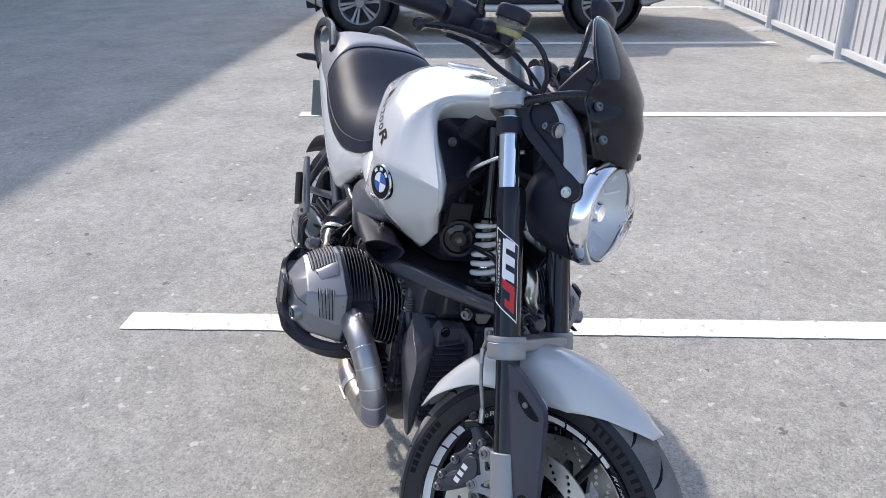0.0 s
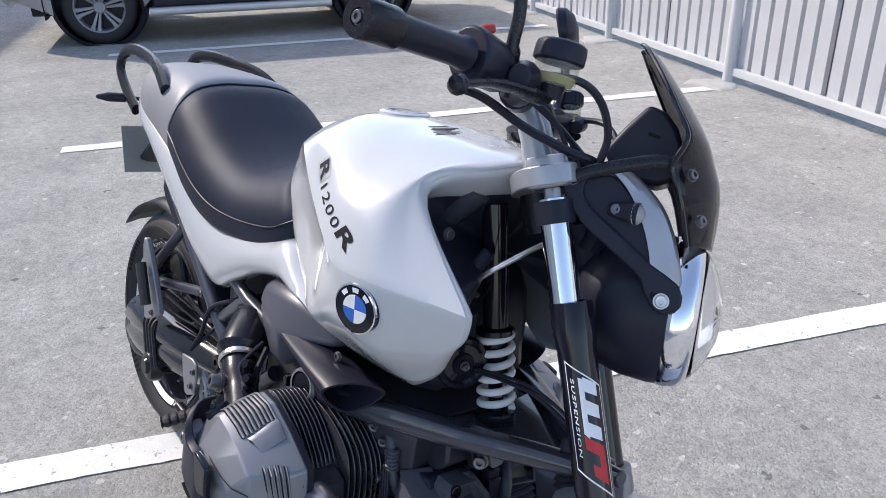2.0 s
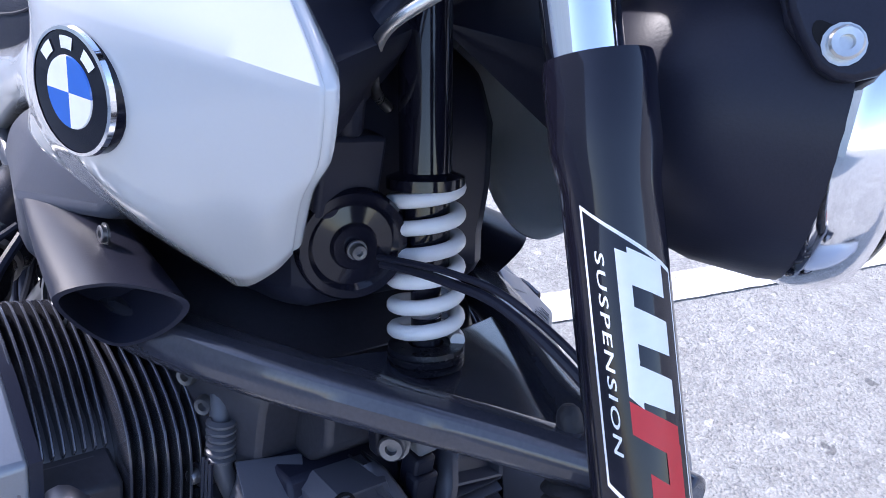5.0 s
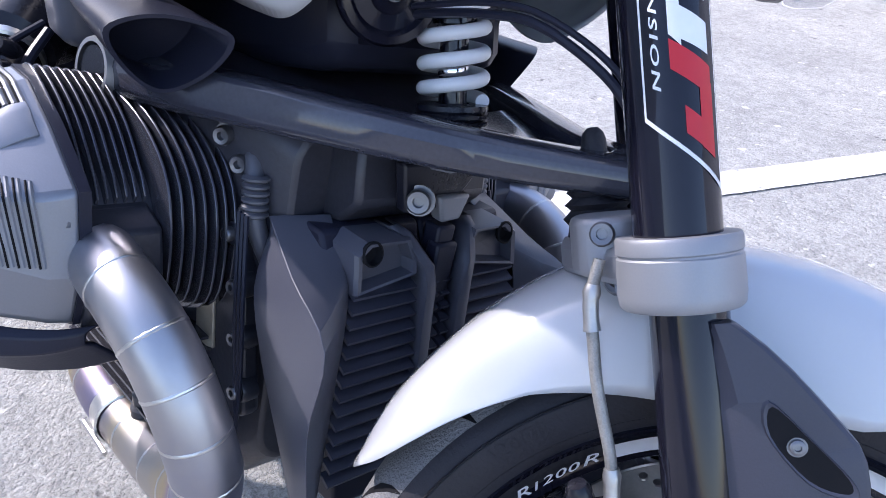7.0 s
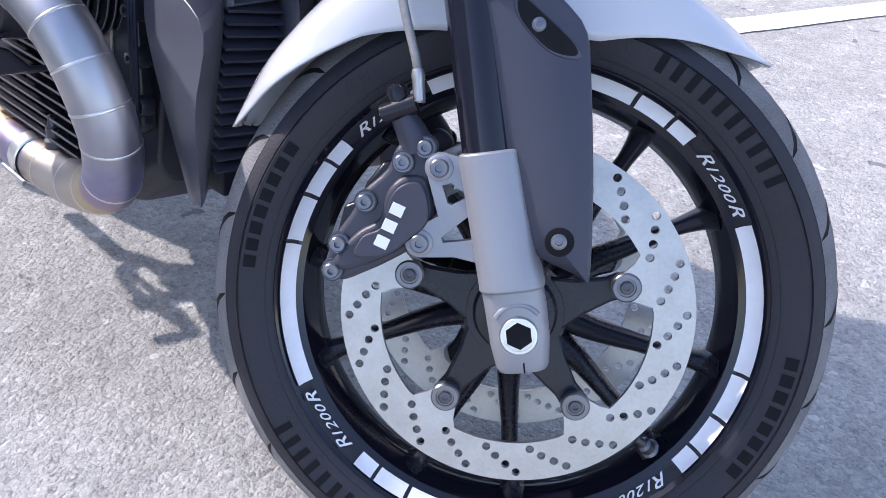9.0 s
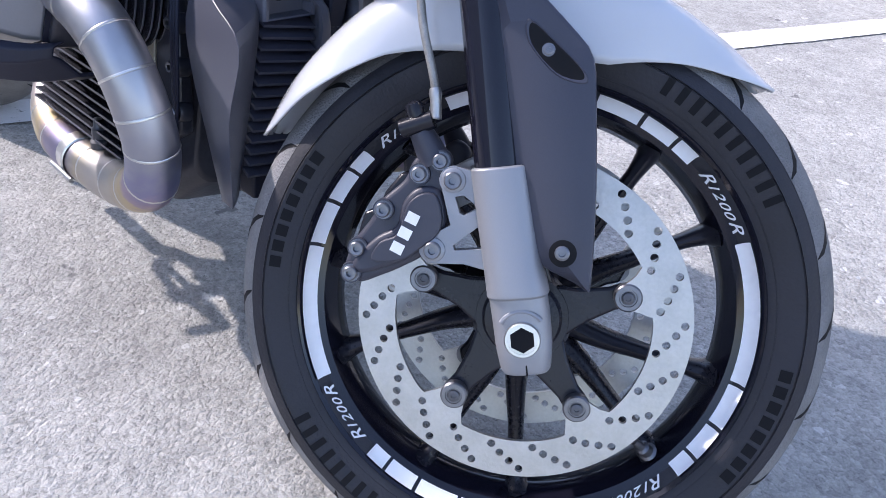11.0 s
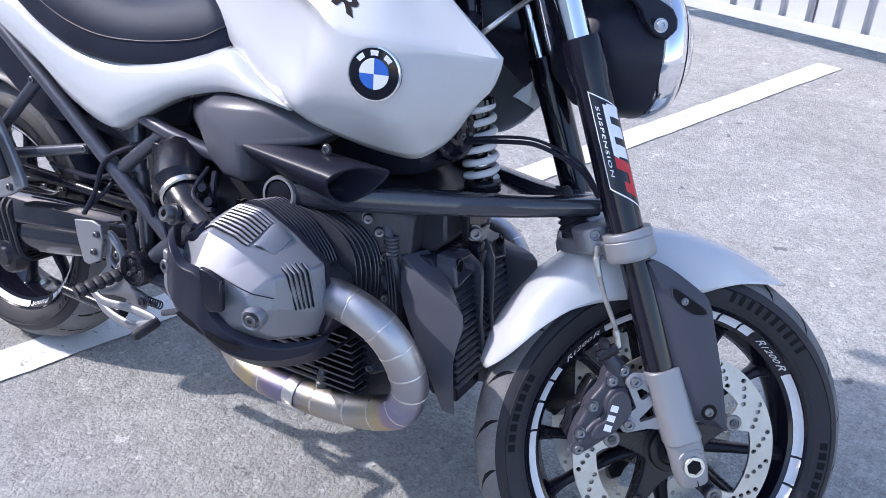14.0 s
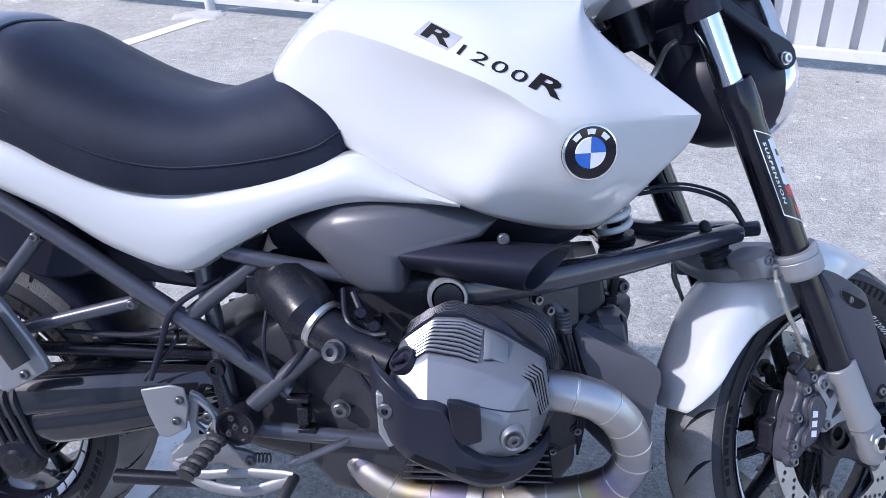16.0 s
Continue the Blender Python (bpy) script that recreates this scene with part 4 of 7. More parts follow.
    part("recess_lip", rec, GREY_PLASTIC, gpart)
    # flat dark patch on the guard: the recess's shade is in its colour
    rec = Buf(FM)
    rec.add([(mid0[0] + (p[0] - mid0[0]) * 0.93, s * 0.1372, mid0[1] + (p[1] - mid0[1]) * 0.93) for p in ring0], [tuple(range(len(ring0)))])
    part("guard_recess", rec, INK_AND_RECESS, gpart)
    bolt((0.0450, s * 0.1374, 0.2445), (0, s, 0), 0.0045, 0.002, gpart, FM, BOLT)
    sk = Buf(FM)
    sk.lathe([(0.0, 0.0004), (0.0105, 0.0004), (0.0120, 0.0)], (0.0440, s * 0.1370, 0.0740), (0, s, 0), 22)
    part("screw_recess", sk, INK_AND_RECESS, gpart)
    bolt((0.0435, s * 0.1372, 0.0745), (0, s, 0), 0.0066, 0.003, gpart, FM, BOLT)
    lw = Buf(FM)
    lw.prism(smooth([(0.030, 0.27), (0.068, 0.250), (0.072, 0.21), (0.066, 0.13), (0.054, 0.060), (0.044, 0.062), (0.042, 0.13), (0.034, 0.2)], 3, True), s * 0.098, s * 0.118)
    part("fender_stay", lw, WHITE, bike, "white fender stay", bevel=0.004)

# front fender
TH = [38, 46, 53, 58.5, 67, 75, 84, 95, 103, 112, 122, 126, 135, 138, 141]
TOP = [0.316, 0.319, 0.322, 0.326, 0.333, 0.340, 0.346, 0.346, 0.344, 0.339, 0.332, 0.330, 0.325, 0.323, 0.320]
LOW = [0.312, 0.292, 0.279, 0.2675, 0.250, 0.245, 0.246, 0.255, 0.267, 0.2815, 0.291, 0.295, 0.304, 0.309, 0.316]
b = Buf(FM)
rows = []
for i in range(61):
    th = 38 + 103 * i / 60
    R, low = float(np.interp(th, TH, TOP)), float(np.interp(th, TH, LOW))
    e = min((th - 38) / 30, (141 - th) / 14, 1.0)
    e = math.sin(max(e, 0) * math.pi / 2)
    w = 0.072 * (0.45 + 0.55 * e)
    d = R - low
    prof = [(0, R), (0.35, R - 0.002), (0.65, R - min(0.009, d * 0.35)), (0.86, R - min(0.022, d * 0.6)), (0.97, R - min(0.042, d * 0.85)), (1.0, low)]
    half = smooth([(w * q, r) for q, r in prof], 4)
    ring = [(-q, r) for q, r in half[::-1]] + half[1:]
    rows.append([(r * math.cos(radians(th)), q, r * math.sin(radians(th))) for q, r in ring])
b.grid(rows)
part("front_fender", b, WHITE, bike, "white lacquered front fender", solid=0.004, angle=70)

# lower fork bridge, telelever and shock
b = Buf(FM)
b.prism(smooth([(-0.035, -0.125), (0.02, -0.115), (0.025, 0.0), (0.02, 0.115), (-0.035, 0.125), (-0.075, 0.04), (-0.080, 0.0), (-0.075, -0.04)], 4, True), 0.335, 0.358, "xy")
part("lower_bridge", b, ALU, bike, "cast aluminium lower fork bridge", bevel=0.005)
b = Buf(FM)
b.lathe([(0.0, 0.436), (0.004, 0.4355), (0.0075, 0.432), (0.009, 0.427), (0.0095, 0.415), (0.013, 0.412), (0.013, 0.405), (0.017, 0.403), (0.021, 0.399), (0.017, 0.395), (0.0225, 0.390), (0.0185, 0.386), (0.0245, 0.381), (0.020, 0.377), (0.026, 0.371), (0.022, 0.366), (0.024, 0.355)], (-0.052, 0, 0), (0, 0, 1), 24)
part("ball_joint_boot", b, RUBBER, bike, "ribbed black rubber boot")
for q in ((-0.045, -0.084, 0.351), (-0.043, -0.088, 0.335), (-0.057, -0.052, 0.357)):
    bolt(q, (-0.3, -1, 0.1), 0.0075, 0.008, bike, FM)
b = Buf(FM)
b.prism(smooth([(-0.064, -0.098), (-0.030, -0.098), (-0.022, -0.060), (-0.030, -0.030), (-0.062, -0.030), (-0.071, -0.060)], 3, True), 0.340, 0.376, "xy")
part("bridge_lug", b, ALU, bike, "cast lug with screws", bevel=0.004)
for q in ((-0.050, -0.099, 0.366), (-0.034, -0.101, 0.350), (-0.036, -0.101, 0.333)):
    bolt(q, (-0.15, -1, 0.05), 0.0078, 0.006, bike, FM)
arm = Buf()
for s in (-1, 1):
    line = smooth([(-1.66, 0.185, 0.597), (-1.58, 0.178, 0.606), (-1.50, 0.155, 0.614), (-1.40, 0.105, 0.620), (-1.30, 0.047, 0.627), (-1.20, 0.008, 0.642)], 5)
    rows = []
    for i, p in enumerate(line):
        h, w = 0.0225 - 0.0095 * (i / len(line)) ** 1.5, 0.022 - 0.003 * i / len(line)
        q = line[min(i + 1, len(line) - 1)]
        r0 = line[max(i - 1, 0)]
        d = Vector((q[0] - r0[0], q[1] - r0[1], 0)).normalized()
        nx, ny = -d.y, d.x
        rows.append([(p[0] + nx * a * w, s * (p[1] + ny * a * w), p[2] + c * h) for a, c in ((1, 0.25), (0.78, 0.85), (0.4, 1.0), (-0.4, 1.0), (-0.78, 0.85), (-1, 0.25), (-0.92, -0.6), (-0.6, -1.0), (0.6, -1.0), (0.92, -0.6))])
    arm.grid(rows, close_v=True, cap=True)
arm.tube([(-1.245, 0, 0.639), (-1.165, 0.0, 0.647)], [0.012, 0.013], 16)
arm.prism([(-1.44, -0.11), (-1.24, -0.01), (-1.24, 0.01), (-1.44, 0.11), (-1.42, 0.0)], 0.612, 0.624, "xy")
part("telelever_arm", arm, ARM_BLACK, bike, "black wishbone of the front suspension", angle=28, bevel=0.003, segs=2)
b = Buf()
SB, ST = Vector((-1.3895, -0.0160, 0.598)), Vector((-1.4600, -0.0340, 0.955))
ax = (ST - SB).normalized()
b.lathe([(0.012, 0.040), (0.012, 0.105), (0.0185, 0.108), (0.0185, 0.165), (0.030, 0.168), (0.030, 0.176), (0.020, 0.180), (0.020, 0.37), (0.0, 0.37)], SB, ax, 28)
shock = part("shock_absorber", b, BLACK_GLOSS, bike, "black shock absorber")
b = Buf()
b.lathe([(0.0062, 0.040), (0.0062, 0.108)], SB, ax, 16)
b.lathe([(0.0122, 0.066), (0.0128, 0.067), (0.0128, 0.074), (0.0122, 0.075)], SB, ax, 20)
part("shock_rod", b, CHROME, shock)
b = Buf()
u = ax.orthogonal().normalized()
w = ax.cross(u)
turns = 6.2
pts = []
for i in range(int(turns * 28)):
    t = i / 28
    h = 0.046 + 0.126 * (t / turns) ** 1.02
    pts.append(SB + ax * h + (u * math.cos(2 * math.pi * t) + w * math.sin(2 * math.pi * t)) * 0.0250)
b.tube(pts, 0.0060, 12)
part("coil_spring", b, SPRING, shock, "white coil spring")
b = Buf()
b.lathe([(0.014, 0.026), (0.0295, 0.026), (0.0305, 0.028), (0.0305, 0.030), (0.0285, 0.031), (0.0305, 0.033), (0.0305, 0.036), (0.0290, 0.037), (0.0305, 0.039), (0.0300, 0.043), (0.014, 0.044)], SB, ax, 32)
part("spring_collar", b, BLACK_SATIN, shock, "ribbed black spring collar")
b = Buf()
b.lathe([(0.0, 0.026), (0.017, 0.026), (0.017, 0.010), (0.0, 0.010)], SB, ax, 6)
b.lathe([(0.0, 0.012), (0.024, 0.012), (0.025, -0.012), (0.0, -0.012)], SB, ax, 4)
part("shock_mount", b, ALU, shock, "silver shock mount", bevel=0.002)

# upper bridge, stem, bars
b = Buf(FM)
b.prism(smooth([(-0.045, -0.135), (0.012, -0.138), (0.022, -0.10), (0.012, -0.05), (0.02, 0.0), (0.012, 0.05), (0.022, 0.10), (0.012, 0.138), (-0.045, 0.135), (-0.075, 0.06), (-0.085, 0.0), (-0.075, -0.06)], 4, True), 0.792, 0.818, "xy")
for s in (-1, 1):
    ck = [(-0.016 + 0.0275 * math.copysign(abs(math.cos(q)) ** 0.34, math.cos(q)), 0.112 * s + 0.0265 * math.copysign(abs(math.sin(q)) ** 0.34, math.sin(q))) for q in [2 * math.pi * i / 32 for i in range(32)]]
    b.grid([[(-0.016 + (p[0] + 0.016) * k, 0.112 * s + (p[1] - 0.112 * s) * k, z) for p in ck] for k, z in ((0.80, 0.789), (1.0, 0.791), (1.03, 0.797), (0.96, 0.826), (0.90, 0.8305), (0.02, 0.8305))], close_v=True)
    b.lathe([(0.0, 0.790), (0.0125, 0.790), (0.0125, 0.770), (0.0, 0.770)], (-0.014, 0.112 * s, 0), (0, 0, 1), 6)
    b.tube([(-0.034, 0.046 * s, 0.81), (-0.037, 0.050 * s, 0.865), (-0.043, 0.056 * s, 0.915)], [0.024, 0.019, 0.0165], 18)
part("upper_bridge", b, SHROUD, bike, "cast aluminium upper fork bridge", bevel=0.002, angle=40)
b = Buf(FM)
b.tube([(-0.045, 0, 0.735), (-0.045, 0, 0.80)], 0.03, 16)
part("steering_stem", b, BLACK_SATIN, bike)
for s in (-1, 1):
    gb = Buf(FM)
    grip = [(-0.044, 0.045 * s, 0.920), (-0.042, 0.10 * s, 0.918), (-0.040, 0.17 * s, 0.925), (-0.062, 0.25 * s, 0.938), (-0.086, 0.31 * s, 0.943), (-0.118, 0.39 * s, 0.947)]
    gb.tube(smooth(grip, 5), 0.0135, 12)
    bar = part("handlebar", gb, BLACK_SATIN, bike, "black handlebar half with rubber grip")
    rg = Buf(FM)
    P0, P1 = Vector((-0.073, 0.280 * s, 0.940)), Vector((-0.118, 0.392 * s, 0.947))
    dr = (P1 - P0).normalized()
    rg.tube([P0, P0 + dr * 0.004] + [P0.lerp(P1, k / 6) for k in range(1, 7)], [0.0205, 0.0182, 0.0176, 0.0174, 0.0174, 0.0174, 0.0176, 0.018], 20)
    part("grip", rg, BLACK_PLASTIC, bar)
    en = Buf(FM)
    en.lathe([(0.0180, 0.0), (0.0215, 0.001), (0.0222, 0.004), (0.0205, 0.048), (0.0190, 0.051), (0.009, 0.051), (0.0085, 0.047), (0.0, 0.047)], P1, dr, 24)
    part("bar_end", en, BLACK_SATIN, bar)
    bolt(P1 + dr * 0.049, dr, 0.0065, 0.004, bar, FM)
    sw = Buf(FM)
    sw.tube([(-0.046, 0.205 * s, 0.932), (-0.050, 0.214 * s, 0.934), (-0.058, 0.240 * s, 0.937), (-0.066, 0.262 * s, 0.939), (-0.070, 0.272 * s, 0.940)], [0.022, 0.027, 0.028, 0.031, 0.029], 18, squash=(1.15, 1.0, (0, 0, 1)))
    sw.tube([(-0.052, 0.180 * s, 0.930), (-0.056, 0.196 * s, 0.932)], 0.021, 16)
    part("switch_housing", sw, BLACK_PLASTIC, bar, bevel=0.003)
    if s < 0:
        rd = Buf(FM)
        rd.prism([(-0.058, -0.243), (-0.042, -0.238), (-0.038, -0.243), (-0.048, -0.249), (-0.058, -0.251)], 0.966, 0.977, "xy")
        part("kill_switch", rd, RED_PLASTIC, bar, "red switch", bevel=0.004)
    mc = Buf(FM)
    mc.tube([(-0.040, 0.140 * s, 0.915), (-0.020, 0.18 * s, 0.915), (-0.018, 0.215 * s, 0.916), (-0.02, 0.24 * s, 0.912)], [0.020, 0.022, 0.020, 0.014], 14)
    mc.tube([(-0.020, 0.150 * s, 0.918), (-0.05, 0.165 * s, 0.926)], 0.021, 12)
    mc.tube([(-0.045, 0.085 * s, 0.921), (-0.043, 0.118 * s, 0.921)], 0.024, 14)
    mc.tube([(0.004, 0.165 * s, 0.905), (0.012, 0.185 * s, 0.912)], [0.012, 0.014], 10)
    part("master_cylinder", mc, BLACK_PLASTIC, bar, bevel=0.002)
    base, tilt, rr = ((Vector((0.010, -0.185, 0.905)), Vector((0.38, -0.02, 0.92)), 0.028) if s < 0 else (Vector((-0.012, 0.238, 0.925)), Vector((0.15, 0.10, 1.0)), 0.0205))
    rs = Buf(FM)
    rs.lathe([(0.0, 0.0), (rr * 0.86, 0.0), (rr, 0.006), (rr, 0.030)], base, tilt, 24)
    part("fluid_reservoir", rs, FLUID, bar, "clear brake fluid reservoir")
    fl = Buf(FM)
    fl.lathe([(0.0, 0.003), (rr * 0.8, 0.003), (rr * 0.92, 0.008), (rr * 0.92, 0.013), (0.0, 0.013)], base, tilt, 24)
    part("brake_fluid", fl, FLUID_DEEP, bar)
    cp = Buf(FM)
    cp.lathe([(0.0, 0.054), (rr * 0.94, 0.054), (rr * 1.10, 0.051), (rr * 1.14, 0.044), (rr * 1.14, 0.030), (rr, 0.028)], base, tilt, 24)
    part("reservoir_cap", cp, BLACK_PLASTIC, bar, bevel=0.001)
    for k in range(18 if s > 0 else 0):
        q = 2 * math.pi * k / 18
        rb = Buf(FM)
        e1 = tilt.normalized().orthogonal().normalized()
        e2 = tilt.normalized().cross(e1)
        o = base + (e1 * math.cos(q) + e2 * math.sin(q)) * rr * 1.14
        rb.tube([o + tilt.normalized() * 0.032, o + tilt.normalized() * 0.049], 0.0014, 5)
        part("cap_rib", rb, BLACK_PLASTIC, bar)
    st = Buf(FM)
    st.tube([base + tilt.normalized() * -0.014, base + tilt.normalized() * 0.004], [rr * 0.45, rr * 0.62], 14)
    part("reservoir_foot", st, BLACK_PLASTIC, bar)
    lv = Buf(FM)
    lv.tube(smooth([(-0.002, 0.18 * s, 0.892), (-0.020, 0.23 * s, 0.897), (-0.042, 0.28 * s, 0.900), (-0.062, 0.335 * s, 0.893), (-0.068, 0.348 * s, 0.891)], 5), [0.011] * 5 + [0.0085] * 5 + [0.0075] * 5 + [0.007] * 5 + [0.0105], 10, squash=(0.7, 1.2, (0, 0, 1)))
    lv.lathe([(0, 0.012), (0.008, 0.009), (0.012, 0.0), (0.008, -0.009), (0, -0.012)], (-0.068, 0.350 * s, 0.890), (0, s, 0), 12)
    part("brake_lever", lv, BLACK_SATIN, bar, "black hand lever")
    ms = Buf(FM)
    top = (-0.01, 0.335 * s, 1.10)
    ms.tube(smooth([(-0.036, 0.200 * s, 0.930), (-0.026, 0.218 * s, 0.955), (-0.010, 0.226 * s, 0.995), (0.0, 0.25 * s, 1.06), top], 5), [0.011] * 5 + [0.008] * 15 + [0.007], 10)
    part("mirror_stem", ms, BLACK_SATIN, bar)
    mr = Buf(FM)
    shell = []
    for k, (q, d) in enumerate(((0.02, 0.03), (0.6, 0.026), (0.92, 0.014), (1.0, 0.0), (0.94, -0.004))):
        shell.append([(top[0] + d, top[1] + q * 0.062 * p[0] * s, top[2] + 0.012 + q * 0.038 * p[1]) for p in [(math.copysign(abs(math.cos(a)) ** 0.7, math.cos(a)), math.copysign(abs(math.sin(a)) ** 0.75, math.sin(a))) for a in [2 * math.pi * i / 28 for i in range(28)]]])
    mr.grid(shell, close_v=True, cap=True)
    part("mirror", mr, BLACK_PLASTIC, bar, "black rear-view mirror")
    hs = Buf(FM)
    hs.tube(smooth([(-0.110, 0.20 * s, 0.925), (-0.082, 0.15 * s, 0.914), (-0.035, 0.13 * s, 0.869), (0.016, 0.12 * s, 0.831), (0.046, 0.10 * s, 0.812), (0.05, 0.06 * s, 0.78), (0.02, 0.03 * s, 0.72)], 6), 0.0062, 8)
    hs.tube(smooth([(-0.03, 0.21 * s, 0.925), (-0.006, 0.19 * s, 0.922), (0.043, 0.17 * s, 0.908), (0.064, 0.145 * s, 0.882), (0.066, 0.125 * s, 0.843), (0.050, 0.112 * s, 0.810), (0.03, 0.07 * s, 0.76)], 6), 0.0052, 8)
    hs.tube(smooth([(-0.045, 0.13 * s, 0.925), (-0.02, 0.085 * s, 0.90), (0.01, 0.065 * s, 0.86), (0.025, 0.055 * s, 0.82), (0.0, 0.04 * s, 0.77)], 6), 0.0042, 8)
    hs.tube(smooth([(-0.06, 0.15 * s, 0.93), (-0.03, 0.095 * s, 0.915), (0.0, 0.075 * s, 0.875), (0.01, 0.06 * s, 0.82)], 6), 0.0035, 8)
    part("control_cable", hs, BLACK_PLASTIC, bar)

# headlamp, its carrier, instruments and screen
LC = Vector((0.100, 0.0, 0.610))
LA = Vector((0.96, 0.0, -0.28)).normalized()
b = Buf(FM)
b.lathe([(0.0, -0.125), (0.045, -0.118), (0.085, -0.085), (0.100, -0.04), (0.104, 0.0), (0.103, 0.012)], LC, LA, 40)
lamp = part("headlamp", b, BLACK_PLASTIC, bike, "round headlamp in a black bowl with a chrome rim")
b = Buf(FM)
b.lathe([(0.100, 0.008), (0.1045, 0.012), (0.106, 0.020), (0.104, 0.036), (0.098, 0.046), (0.093, 0.048), (0.090, 0.044)], LC, LA, 56)
part("lamp_rim", b, CHROME, lamp, "chrome rim")
b = Buf(FM)
b.lathe([(0.0, -0.05), (0.03, -0.048), (0.055, -0.035), (0.078, -0.005), (0.092, 0.040)], LC, LA, 40)
for q in (-50, -20, 20, 50, 130, 160, 200, 230):
    c = LC + LA * 0.012
    d = Vector((0.28 * math.cos(radians(q)), math.sin(radians(q)), 0.96 * math.cos(radians(q))))
    b.tube([c - LA * 0.03 + d * 0.035, c + d * 0.060, c + LA * 0.018 + d * 0.080], 0.0022, 6)
part("lamp_reflector", b, REFLECTOR, lamp)
b = Buf(FM)
b.lathe([(0.0, -0.01), (0.022, -0.01), (0.024, 0.02), (0.018, 0.03), (0.0, 0.03)], LC, LA, 20)
part("bulb_shield", b, CHROME, lamp)
b = Buf(FM)
b.lathe([(0.0, 0.082), (0.035, 0.079), (0.065, 0.068), (0.085, 0.054), (0.0935, 0.042)], LC, LA, 48)
lens = part("lamp_lens", b, LENS, lamp, "clear domed lens", solid=0.002)
lens.visible_shadow = False
for s in (-1, 1):
    b = Buf(FM)
    b.prism([(0.005, 0.800), (0.030, 0.797), (0.0615, 0.797), (0.0735, 0.789), (0.0875, 0.762), (0.0990, 0.722), (0.0995, 0.672), (0.1100, 0.660), (0.1240, 0.648), (0.1285, 0.640), (0.1230, 0.614), (0.0990, 0.615), (0.0825, 0.642), (0.0800, 0.668), (0.0273, 0.7313), (0.0035, 0.7705)], min(s * 0.100, s * 0.107), max(s * 0.100, s * 0.107))
    br = part("lamp_bracket", b, BLACK_PLASTIC, bike, "black lamp bracket plate", bevel=0.003)
    b = Buf(FM)  # the raised arm from the fork clamp to the lamp screw
    b.prism(smooth([(0.003, 0.811), (0.030, 0.810), (0.033, 0.795), (0.026, 0.780), (0.034, 0.756), (0.062, 0.722), (0.098, 0.676), (0.128, 0.646), (0.1275, 0.618), (0.108, 0.611), (0.092, 0.620), (0.083, 0.648), (0.077, 0.668), (0.024, 0.732), (0.004, 0.770), (0.001, 0.795)], 2, True), min(s * 0.104, s * 0.116), max(s * 0.104, s * 0.116))
    part("bracket_arm", b, BLACK_PLASTIC, br, bevel=0.003)
    b = Buf(FM)
    b.prism(smooth([(0.0915, 0.638), (0.096, 0.641), (0.110, 0.630), (0.112, 0.622), (0.106, 0.619), (0.094, 0.629)], 3, True), min(s * 0.1155, s * 0.1164), max(s * 0.1155, s * 0.1164))
    part("screw_slot", b, INK_AND_RECESS, br)
    bolt((0.1045, s * 0.1165, 0.6285), (0, s, 0), 0.0082, 0.006, br, FM, STEEL)
    bolt((0.0155, s * 0.1165, 0.7990), (0, s, 0), 0.0080, 0.005, br, FM)
    b = Buf(FM)
    left = [(0.0605, 0.802), (0.0719, 0.7915), (0.0862, 0.7642), (0.0962, 0.7223), (0.0985, 0.690), (0.0990, 0.672), (0.1120, 0.659), (0.1255, 0.6445)]
    right = [(0.0690, 0.804), (0.0850, 0.7925), (0.1030, 0.7700), (0.1180, 0.7420), (0.1255, 0.712), (0.1275, 0.690), (0.1285, 0.670), (0.1285, 0.6445)]
    rows = []
    for (x0, z0), (x1, z1) in zip(smooth(left, 4), smooth(right, 4)):
        rows.append([(x0, s * 0.106, z0), (x0, s * 0.1125, z0 + 0.001), (x0 + (x1 - x0) * 0.5, s * 0.1125, z0 + (z1 - z0) * 0.5), (x1, s * 0.1050, z1), (x1 + 0.004, s * 0.092, z1 + 0.002)])
    b.grid(rows)
    part("lamp_shroud", b, SHROUD, bike, "silver lamp shroud", solid=0.003, angle=40)
    b = Buf(FM)
    b.tube([(0.058, s * 0.108, 0.752), (0.066, s * 0.114, 0.749), (0.080, s * 0.119, 0.744), (0.091, s * 0.121, 0.740)], [0.009, 0.0105, 0.0130, 0.0150], 18)
    ind = part("indicator", b, BLACK_PLASTIC, bike, "small black indicator")
    b = Buf(FM)
    b.lathe([(0.0, 0.007), (0.008, 0.005), (0.0135, 0.0), (0.0150, -0.004)], (0.0915, s * 0.1215, 0.7398), (0.88, 0.40 * s, -0.28), 20)
    part("indicator_lens", b, AMBER, ind)
    bolt((0.0645, s * 0.1235, 0.7505), (0.1, s, 0), 0.0055, 0.004, ind, FM, BOLT)
    b = Buf(FM)
    b.tube(smooth([(0.012, s * 0.122, 0.798), (0.041, s * 0.121, 0.803), (0.086, s * 0.119, 0.804), (0.12, s * 0.116, 0.804), (0.150, s * 0.108, 0.797)], 4), 0.0072, 10, squash=(1.2, 0.6, (0, 0, 1)))
    part("screen_strut", b, BLACK_SATIN, bike)
b = Buf(FM)
rows = []
stations = [(0.130, 0.970, 0.020, 0.006), (0.142, 0.952, 0.058, 0.012), (0.163, 0.905, 0.096, 0.020), (0.181, 0.860, 0.115, 0.027), (0.192, 0.822, 0.123, 0.031), (0.196, 0.790, 0.118, 0.058), (0.198, 0.762, 0.112, 0.056), (0.191, 0.722, 0.102, 0.047), (0.178, 0.680, 0.086, 0.034)]
